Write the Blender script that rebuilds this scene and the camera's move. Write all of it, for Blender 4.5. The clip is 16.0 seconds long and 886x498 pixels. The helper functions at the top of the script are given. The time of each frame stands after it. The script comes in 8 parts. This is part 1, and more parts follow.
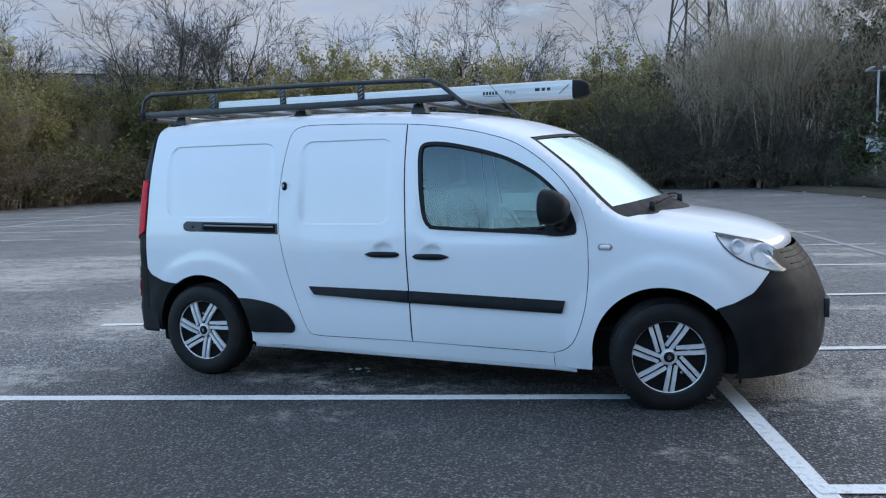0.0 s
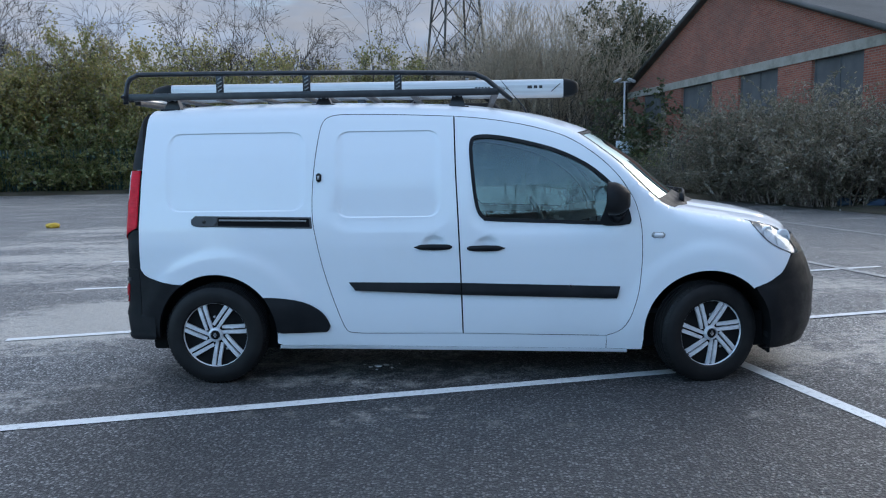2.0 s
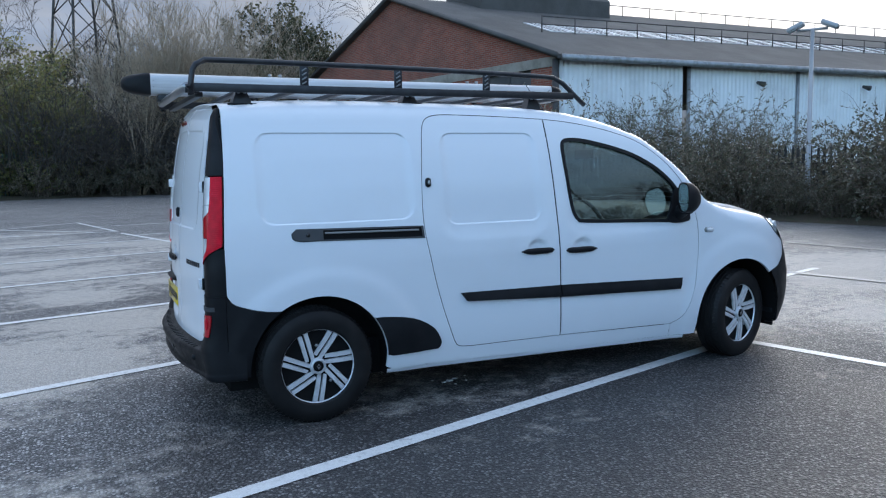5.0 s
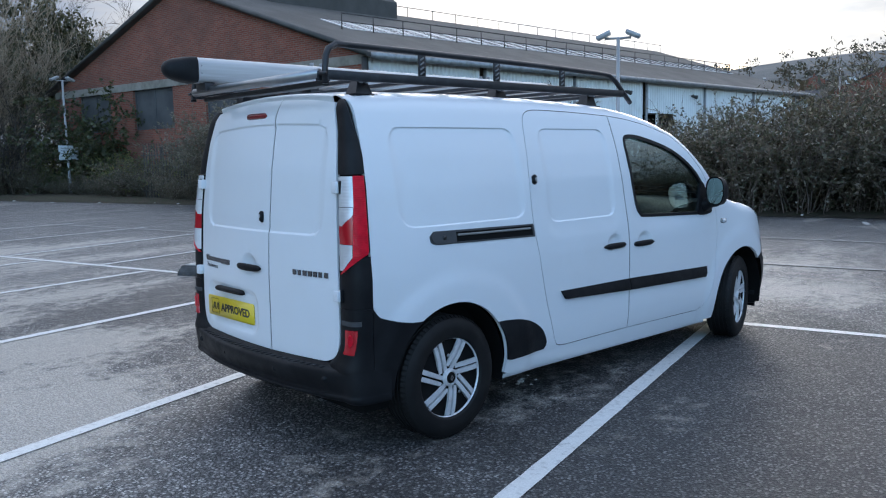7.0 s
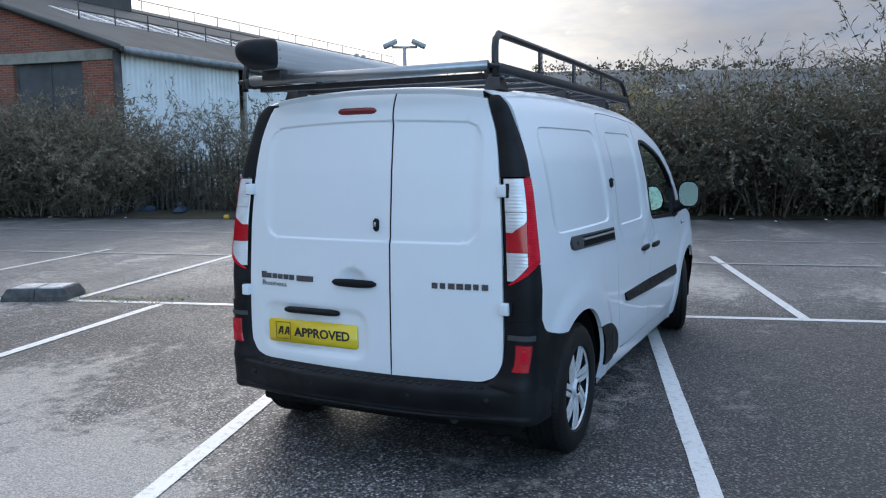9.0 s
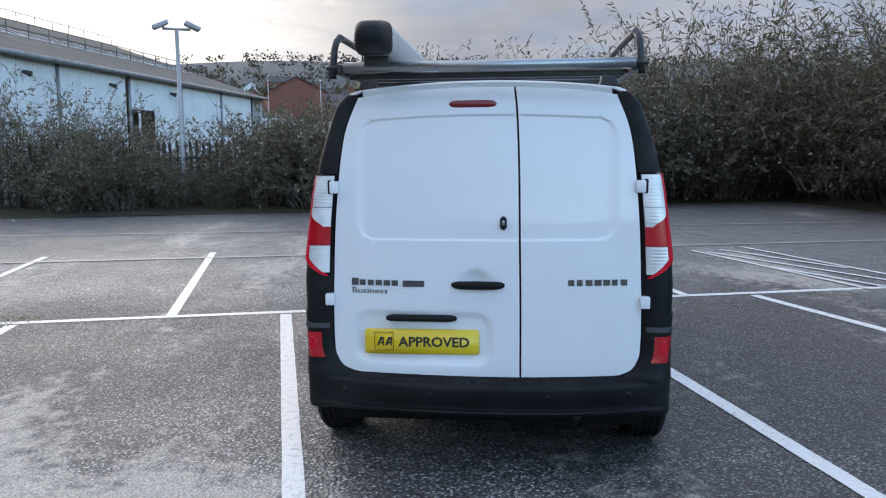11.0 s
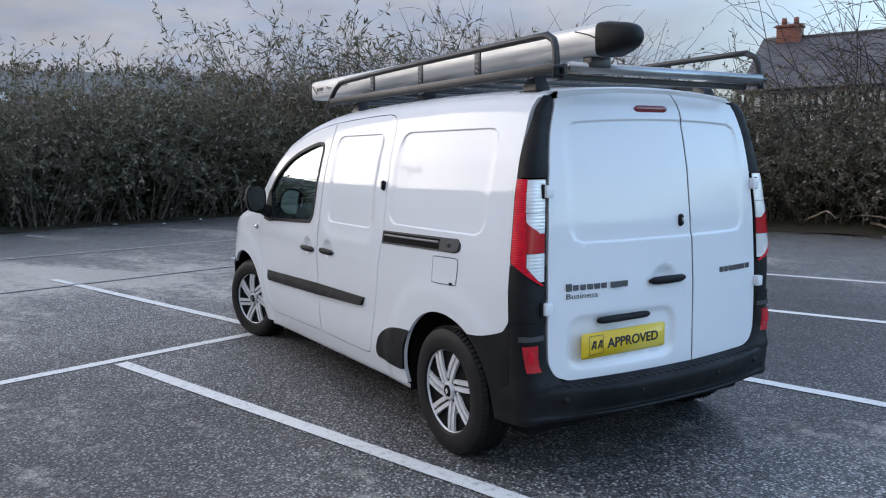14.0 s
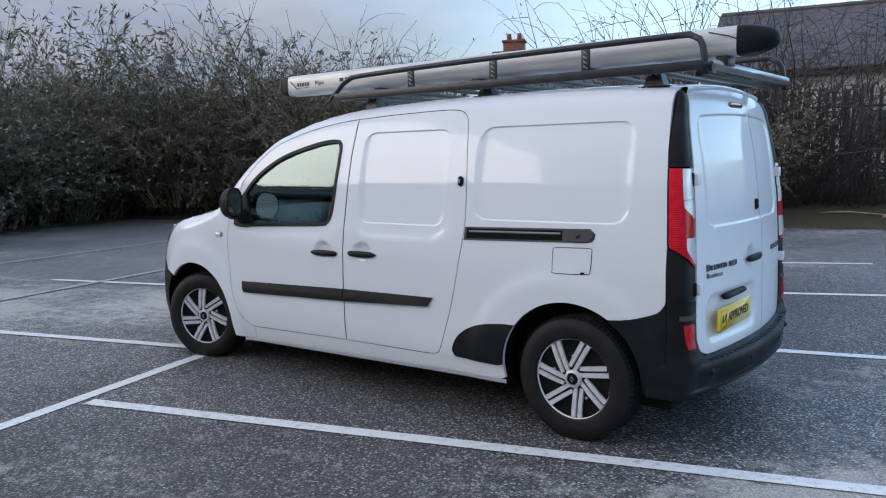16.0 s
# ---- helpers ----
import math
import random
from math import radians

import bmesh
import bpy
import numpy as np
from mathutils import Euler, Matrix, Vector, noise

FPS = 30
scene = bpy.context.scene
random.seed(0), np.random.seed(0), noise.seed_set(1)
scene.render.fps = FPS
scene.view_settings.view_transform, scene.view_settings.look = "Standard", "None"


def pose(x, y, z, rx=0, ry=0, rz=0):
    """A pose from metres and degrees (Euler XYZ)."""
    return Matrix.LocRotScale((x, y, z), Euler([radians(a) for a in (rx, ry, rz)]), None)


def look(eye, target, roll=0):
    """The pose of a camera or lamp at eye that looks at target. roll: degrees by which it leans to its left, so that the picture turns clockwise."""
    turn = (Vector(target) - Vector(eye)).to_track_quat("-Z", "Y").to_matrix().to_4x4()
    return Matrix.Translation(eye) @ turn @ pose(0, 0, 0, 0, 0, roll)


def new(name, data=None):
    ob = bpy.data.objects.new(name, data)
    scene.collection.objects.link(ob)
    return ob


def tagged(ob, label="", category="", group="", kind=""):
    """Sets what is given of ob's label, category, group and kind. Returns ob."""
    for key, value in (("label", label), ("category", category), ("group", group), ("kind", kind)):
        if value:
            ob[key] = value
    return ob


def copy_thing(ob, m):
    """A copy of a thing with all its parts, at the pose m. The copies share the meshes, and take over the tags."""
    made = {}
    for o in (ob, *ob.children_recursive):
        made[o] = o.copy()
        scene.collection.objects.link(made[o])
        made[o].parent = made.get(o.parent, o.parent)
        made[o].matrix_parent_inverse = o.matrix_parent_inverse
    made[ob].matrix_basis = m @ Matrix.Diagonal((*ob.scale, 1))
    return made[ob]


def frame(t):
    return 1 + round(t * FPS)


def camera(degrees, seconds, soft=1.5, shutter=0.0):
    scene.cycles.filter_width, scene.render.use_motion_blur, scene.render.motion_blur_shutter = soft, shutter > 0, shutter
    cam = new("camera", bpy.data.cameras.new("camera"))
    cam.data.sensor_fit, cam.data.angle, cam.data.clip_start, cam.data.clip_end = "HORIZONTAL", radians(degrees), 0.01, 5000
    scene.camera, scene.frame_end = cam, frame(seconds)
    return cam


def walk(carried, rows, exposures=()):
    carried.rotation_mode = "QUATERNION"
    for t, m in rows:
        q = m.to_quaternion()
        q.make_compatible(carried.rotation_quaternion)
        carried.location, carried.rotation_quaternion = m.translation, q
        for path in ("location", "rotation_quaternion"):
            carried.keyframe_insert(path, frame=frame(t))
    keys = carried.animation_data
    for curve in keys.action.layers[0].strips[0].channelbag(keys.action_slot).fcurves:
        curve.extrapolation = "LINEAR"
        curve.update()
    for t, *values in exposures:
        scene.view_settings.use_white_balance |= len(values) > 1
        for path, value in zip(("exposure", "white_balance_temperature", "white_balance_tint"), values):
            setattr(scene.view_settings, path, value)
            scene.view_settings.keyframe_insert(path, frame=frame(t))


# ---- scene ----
import mathutils

# seconds, eye, target, roll
PATH = [
    (0, (3.467, -5.344, 1.397), (2.773, -3.479, 1.193), -1.5),
    (0.5, (3.031, -5.472, 1.378), (2.488, -3.559, 1.169), -1.3),
    (1, (2.576, -5.596, 1.372), (2.191, -3.645, 1.154), -1.1),
    (1.5, (2.111, -5.734, 1.379), (1.88, -3.759, 1.157), -0.9),
    (2, (1.629, -5.731, 1.402), (1.56, -3.744, 1.179), -0.8),
    (2.5, (1.132, -5.768, 1.436), (1.229, -3.784, 1.203), -0.7),
    (3, (0.7, -5.681, 1.434), (0.935, -3.708, 1.201), -0.8),
    (3.5, (0.229, -5.578, 1.399), (0.621, -3.63, 1.174), -0.8),
    (6, (-2.012, -4.413, 1.44), (-0.901, -2.766, 1.21), -1.0),
    (6.5, (-2.378, -4.097, 1.443), (-1.146, -2.539, 1.208), -1.0),
    (7, (-2.7, -3.72, 1.449), (-1.347, -2.267, 1.214), -1.2),
    (7.5, (-3.046, -3.333, 1.484), (-1.577, -1.999, 1.241), -1.2),
    (8, (-3.255, -2.863, 1.495), (-1.673, -1.664, 1.25), -1.1),
    (8.5, (-3.531, -2.412, 1.489), (-1.84, -1.371, 1.249), -0.9),
    (9, (-3.688, -1.947, 1.454), (-1.906, -1.068, 1.225), -0.7),
    (11.5, (-4.069, 0.367, 1.507), (-2.087, 0.355, 1.239), -0.5),
    (12, (-4.037, 0.932, 1.515), (-2.07, 0.691, 1.246), -0.5),
    (12.5, (-3.847, 1.419, 1.491), (-1.918, 0.961, 1.228), -0.3),
    (13, (-3.667, 1.932, 1.473), (-1.797, 1.268, 1.221), -0.3),
    (13.5, (-3.434, 2.386, 1.481), (-1.644, 1.528, 1.233), -0.4),
    (14, (-3.203, 2.835, 1.475), (-1.508, 1.801, 1.236), -0.5),
    (14.5, (-2.923, 3.273, 1.486), (-1.338, 2.077, 1.252), -0.7),
    (15, (-2.583, 3.621, 1.49), (-1.114, 2.286, 1.249), -1.0),
    (15.5, (-2.243, 4.029, 1.479), (-0.902, 2.565, 1.243), -1.1),
    (16, (-1.853, 4.293, 1.439), (-0.636, 2.722, 1.207), -1.2),
]

cam = camera(58.8, 16.0, soft=1.15)
LOOKS = [(0.0, 0.52, 5760, 11), (3.5, 0.48, 5640, 11), (7.0, 0.39, 5700, 12), (9.0, 0.44, 5930, 13), (12.5, 0.56, 6010, 15), (16.0, 0.38, 5860, 15)]
walk(cam, [(t, look(eye, target, roll)) for t, eye, target, roll in PATH], LOOKS)

# ---- light: low sun behind cloud, blue sky on the far side ----
SUN_AZ, SUN_EL = 40.0, 9.0
sun_dir = Vector((math.cos(radians(SUN_AZ)) * math.cos(radians(SUN_EL)), math.sin(radians(SUN_AZ)) * math.cos(radians(SUN_EL)), math.sin(radians(SUN_EL))))
world = bpy.data.worlds.new("sky")
scene.world = world
world.use_nodes = True


class Nodes:
    """Small helper to write node trees briefly."""

    def __init__(self, tree):
        self.t = tree
        tree.nodes.clear()

    def add(self, kind, links=(), **values):
        n = self.t.nodes.new(kind)
        if "operation" in values:
            n.operation = values["operation"]
        if "data_type" in values:
            n.data_type, n.blend_type = values["data_type"], values["blend_type"]
        if "interpolation_type" in values:
            n.interpolation_type = values["interpolation_type"]
        if "feature" in values:
            n.feature = values["feature"]
        if "rotation_type" in values:
            n.rotation_type = values["rotation_type"]
        for socket, value in dict(links).items():
            s = n.inputs[socket]
            if isinstance(value, bpy.types.NodeSocket):
                self.t.links.new(value, s)
            else:
                s.default_value = value
        return n

    def math(self, op, a, b=0.0, c=0.0, clamp=False):
        n = self.add("ShaderNodeMath", {0: a, 1: b, 2: c}, operation=op)
        n.use_clamp = clamp
        return n.outputs[0]

    def mix(self, f, a, b, blend="MIX"):
        n = self.add("ShaderNodeMix", {0: f, 6: a, 7: b}, data_type="RGBA", blend_type=blend)
        return n.outputs[2]

    def noise(self, vec, scale, detail=4.0, rough=0.55, kind="FBM"):
        n = self.add("ShaderNodeTexNoise", {"Vector": vec, "Scale": scale, "Detail": detail, "Roughness": rough})
        return n.outputs["Fac"]

    def ramp(self, f, *stops):
        n = self.add("ShaderNodeValToRGB", {0: f})
        e = n.color_ramp.elements
        while len(e) < len(stops):
            e.new(0.5)
        for el, (p, c) in zip(e, stops):
            el.position, el.color = p, (*c, 1) if len(c) == 3 else c
        return n.outputs[0]

    def math_vec(self, vec, value):
        """A vector shaken by a grey value."""
        s = self.add("ShaderNodeCombineXYZ", {0: self.math("MULTIPLY_ADD", value, 5.0, -2.5), 1: self.math("MULTIPLY_ADD", value, -4.0, 2.0), 2: 0.0}).outputs[0]
        return self.add("ShaderNodeVectorMath", {0: vec, 1: s}, operation="ADD").outputs[0]

    def range(self, f, a, b, c=0.0, d=1.0, kind="SMOOTHSTEP"):
        n = self.add("ShaderNodeMapRange", {0: f, 1: a, 2: b, 3: c, 4: d}, interpolation_type=kind)
        return n.outputs[0]


def sky_world():
    g = Nodes(world.node_tree)
    way = g.add("ShaderNodeTexCoord").outputs["Generated"]
    sep = g.add("ShaderNodeSeparateXYZ", {0: way})
    up = g.math("MAXIMUM", sep.outputs[2], 0.0)
    # clouds drawn out along the horizon: the direction is laid on a flat ceiling
    flat = g.math("ADD", up, 0.14)
    px = g.math("DIVIDE", sep.outputs[0], flat)
    py = g.math("DIVIDE", sep.outputs[1], flat)
    lay = g.add("ShaderNodeCombineXYZ", {0: px, 1: py, 2: 0.3}).outputs[0]
    n1 = g.noise(lay, 0.75, 6.0, 0.55)
    n2 = g.noise(lay, 2.6, 4.0, 0.6)
    dot = g.add("ShaderNodeVectorMath", {0: way, 1: sun_dir}, operation="DOT_PRODUCT").outputs["Value"]
    near = g.range(dot, 0.76, 1.0)
    away = g.add("ShaderNodeVectorMath", {0: way, 1: Vector((-0.45, -0.80, 0.42)).normalized()}, operation="DOT_PRODUCT").outputs["Value"]
    clear = g.range(away, 0.15, 0.95)
    sky = g.add("ShaderNodeTexSky")
    sky.sky_type, sky.sun_disc = "NISHITA", False
    sky.sun_elevation, sky.sun_rotation = radians(SUN_EL), radians(90 - SUN_AZ)
    sky.air_density, sky.dust_density, sky.ozone_density = 1.0, 1.2, 1.6
    blue = g.mix(1.0, sky.outputs[0], (SKY_GAIN, SKY_GAIN, SKY_GAIN, 1), "MULTIPLY")
    # overcast: three times as bright at the zenith as at the horizon
    body = g.math("MULTIPLY_ADD", up, 0.98, 0.205)
    tone = g.math("MULTIPLY", body, g.range(n1, 0.28, 0.72, 0.62, 1.18, "LINEAR"))
    cloud = g.mix(1.0, g.mix(g.range(n2, 0.3, 0.7), (0.84, 0.95, 1.11, 1), (1.00, 1.00, 1.01, 1)), g.add("ShaderNodeCombineXYZ", {0: tone, 1: tone, 2: tone}).outputs[0], "MULTIPLY")
    glow = g.math("MULTIPLY", g.math("POWER", near, 2.2), g.range(n2, 0.25, 0.7, 0.75, 1.25, "LINEAR"))
    cloud = g.mix(1.0, cloud, g.mix(glow, (0, 0, 0, 1), (0.86, 0.75, 0.55, 1)), "ADD")
    low = g.range(up, 0.0, 0.16, 1.0, 0.0)
    warm = g.math("MULTIPLY", g.math("MULTIPLY", low, g.range(dot, 0.5, 0.97)), 0.28)
    cloud = g.mix(warm, cloud, (1.05, 0.82, 0.52, 1))
    cover = g.math("SUBTRACT", g.range(n1, 0.20, 0.38), g.math("MULTIPLY", clear, 0.85), clamp=True)
    cover = g.math("MAXIMUM", cover, g.math("MULTIPLY", low, 0.75))
    both = g.mix(cover, blue, cloud)
    bg = g.add("ShaderNodeBackground", {0: both, 1: SKY_STRENGTH})
    g.add("ShaderNodeOutputWorld", {0: bg.outputs[0]})


SKY_GAIN, SKY_STRENGTH = 0.50, 1.0
sky_world()
lamp = bpy.data.lights.new("sun", "SUN")
lamp.energy, lamp.angle, lamp.color = 1.30, radians(44), (1.0, 0.88, 0.72)
sun = new("sun", lamp)
sun.matrix_world = look(sun_dir * 60, (0, 0, 0))


# ---- materials ----
def material(name, build):
    m = bpy.data.materials.new(name)
    m.use_nodes = True
    g = Nodes(m.node_tree)
    shader = build(g)
    g.add("ShaderNodeOutputMaterial", {0: shader})
    return m


def pbr(g, colour, rough=0.5, metal=0.0, bump=None, depth=0.01, dist=0.01, **more):
    links = {"Base Color": colour if isinstance(colour, bpy.types.NodeSocket) else (*colour, 1), "Roughness": rough, "Metallic": metal}
    for key, value in more.items():
        links[key.replace("_", " ")] = value
    if bump is not None:
        links["Normal"] = g.add("ShaderNodeBump", {"Strength": depth, "Distance": dist, "Height": bump}).outputs[0]
    return g.add("ShaderNodeBsdfPrincipled", links).outputs[0]


def place(g):
    return g.add("ShaderNodeNewGeometry").outputs["Position"]


def own(g):
    return g.add("ShaderNodeTexCoord").outputs["Object"]


def island(g):
    return g.add("ShaderNodeNewGeometry").outputs["Random Per Island"]


def m_paint(g):
    p = place(g)
    dust = g.noise(p, 3.0, 5)
    fine = g.noise(p, 40.0, 3)
    col = g.mix(g.math("MULTIPLY", g.range(dust, 0.45, 0.8), 0.16), (0.735, 0.762, 0.795, 1), (0.65, 0.655, 0.65, 1))
    rough = g.range(fine, 0.3, 0.7, 0.46, 0.54, "LINEAR")
    return pbr(g, col, rough, Specular_IOR_Level=0.3, Coat_Weight=0.8, Coat_Roughness=0.05, Coat_IOR=1.5)


def m_plastic(g):
    p = place(g)
    col = g.mix(g.range(g.noise(p, 6.0, 5), 0.35, 0.75), (0.006, 0.0065, 0.008, 1), (0.013, 0.0135, 0.015, 1))
    return pbr(g, col, g.range(g.noise(p, 14.0), 0.3, 0.7, 0.42, 0.6, "LINEAR"), bump=g.noise(p, 900.0, 2), depth=0.25, dist=0.001, Specular_IOR_Level=0.2)


def m_tyre(g):
    p = own(g)
    col = g.mix(g.range(g.noise(p, 9.0, 5), 0.35, 0.8), (0.0045, 0.0045, 0.005, 1), (0.012, 0.0115, 0.011, 1))
    return pbr(g, col, 0.62, bump=g.noise(p, 160.0, 3), depth=0.3, dist=0.002, Specular_IOR_Level=0.3)


def m_silver(g):
    p = own(g)
    col = g.mix(g.range(g.noise(p, 30.0, 4), 0.4, 0.8), (0.70, 0.71, 0.73, 1), (0.56, 0.56, 0.57, 1))
    return pbr(g, col, 0.30, 0.30)


def m_alu(g):
    p = place(g)
    stretch = g.add("ShaderNodeVectorMath", {0: p, 1: (2.0, 60.0, 60.0)}, operation="MULTIPLY").outputs[0]
    col = g.mix(g.range(g.noise(stretch, 1.0, 4), 0.3, 0.7), (0.60, 0.61, 0.62, 1), (0.50, 0.50, 0.50, 1))
    return pbr(g, col, g.range(g.noise(p, 8.0), 0.3, 0.7, 0.38, 0.5, "LINEAR"), 0.45)


def m_steel(g):
    p = place(g)
    return pbr(g, g.mix(g.noise(p, 20.0), (0.30, 0.31, 0.32, 1), (0.42, 0.43, 0.44, 1)), 0.33, 0.9)


def m_rack(g):
    p = place(g)
    col = g.mix(g.range(g.noise(p, 12.0, 4), 0.4, 0.8), (0.014, 0.015, 0.018, 1), (0.035, 0.036, 0.04, 1))
    return pbr(g, col, 0.42, bump=g.noise(p, 500.0), depth=0.2, dist=0.001)


def pane_mat(gain, tint):
    def build(g):
        fres = g.add("ShaderNodeFresnel", {"IOR": 1.52}).outputs[0]
        clear = g.add("ShaderNodeBsdfTransparent", {0: (*tint, 1)}).outputs[0]
        gloss = g.add("ShaderNodeBsdfGlossy", {"Color": (0.80, 0.95, 0.93, 1), "Roughness": 0.015}).outputs[0]
        return g.add("ShaderNodeMixShader", {0: g.math("MULTIPLY", fres, gain, clamp=True), 1: clear, 2: gloss}).outputs[0]
    return build


def m_lens(g):
    fres = g.add("ShaderNodeFresnel", {"IOR": 1.5}).outputs[0]
    clear = g.add("ShaderNodeBsdfTransparent", {0: (0.92, 0.94, 0.95, 1)}).outputs[0]
    gloss = g.add("ShaderNodeBsdfGlossy", {"Color": (1, 1, 1, 1), "Roughness": 0.03}).outputs[0]
    return g.add("ShaderNodeMixShader", {0: fres, 1: clear, 2: gloss}).outputs[0]


def m_red_lens(g):
    p = place(g)
    z = g.add("ShaderNodeSeparateXYZ", {0: p}).outputs[2]
    ribs = g.math("SINE", g.math("MULTIPLY", z, 620.0))
    col = g.mix(g.range(g.noise(p, 25.0), 0.3, 0.7), (0.66, 0.006, 0.026, 1), (0.50, 0.004, 0.018, 1))
    return pbr(g, col, 0.30, bump=ribs, depth=0.35, dist=0.002, Coat_Weight=0.12, Coat_Roughness=0.05, Specular_IOR_Level=0.15)


def m_plain_red(g):
    p = place(g)
    return pbr(g, g.mix(g.noise(p, 30.0), (0.46, 0.007, 0.016, 1), (0.36, 0.005, 0.012, 1)), 0.2, Coat_Weight=0.4, Coat_Roughness=0.03)


def m_dark_red(g):
    p = place(g)
    return pbr(g, g.mix(g.noise(p, 30.0), (0.20, 0.005, 0.010, 1), (0.13, 0.004, 0.008, 1)), 0.2, Coat_Weight=0.5, Coat_Roughness=0.03)


def m_clear_lamp(g):
    p = place(g)
    z = g.add("ShaderNodeSeparateXYZ", {0: p}).outputs[2]
    ribs = g.math("SINE", g.math("MULTIPLY", z, 420.0))
    return pbr(g, g.mix(g.range(g.noise(p, 9.0, 2), 0.35, 0.65), (0.80, 0.81, 0.83, 1), (0.62, 0.63, 0.65, 1)), 0.2, 0.2, bump=ribs, depth=0.3, dist=0.001, Coat_Weight=1.0, Coat_Roughness=0.02)


def m_headlamp(g):
    p = place(g)
    return pbr(g, g.mix(g.range(g.noise(p, 14.0, 3), 0.35, 0.65), (0.90, 0.92, 0.95, 1), (0.78, 0.81, 0.85, 1)), 0.25, 0.05)


def m_chrome(g):
    return pbr(g, g.mix(g.noise(place(g), 12.0), (0.72, 0.73, 0.75, 1), (0.62, 0.63, 0.65, 1)), 0.10, 1.0)


def m_mirror(g):
    return pbr(g, g.mix(g.noise(place(g), 9.0), (0.50, 0.52, 0.53, 1), (0.58, 0.60, 0.61, 1)), 0.03, 1.0)


def m_plate(g):
    return pbr(g, g.mix(g.noise(place(g), 20.0), (0.76, 0.56, 0.012, 1), (0.70, 0.52, 0.015, 1)), 0.32, Coat_Weight=0.4)


def m_ink(g):
    return pbr(g, g.mix(g.noise(place(g), 40.0), (0.014, 0.014, 0.016, 1), (0.03, 0.03, 0.032, 1)), 0.4)


def m_badge(g):
    return pbr(g, g.mix(g.noise(place(g), 40.0), (0.10, 0.10, 0.11, 1), (0.2, 0.2, 0.21, 1)), 0.25, 0.8)


def m_dark(g):
    return pbr(g, g.mix(g.noise(place(g), 10.0), (0.004, 0.004, 0.0045, 1), (0.009, 0.009, 0.009, 1)), 0.85, Specular_IOR_Level=0.15)


def m_trim(g):
    p = place(g)
    return pbr(g, g.mix(g.noise(p, 12.0), (0.035, 0.037, 0.04, 1), (0.06, 0.062, 0.066, 1)), 0.6, bump=g.noise(p, 500.0), depth=0.2, dist=0.001)


def m_trim_pale(g):
    p = place(g)
    return pbr(g, g.mix(g.noise(p, 12.0), (0.20, 0.20, 0.20, 1), (0.26, 0.26, 0.25, 1)), 0.65)


def m_seat(g):
    p = place(g)
    return pbr(g, g.mix(g.noise(p, 60.0), (0.03, 0.032, 0.036, 1), (0.06, 0.06, 0.066, 1)), 0.9, bump=g.noise(p, 700.0), depth=0.3, dist=0.001)


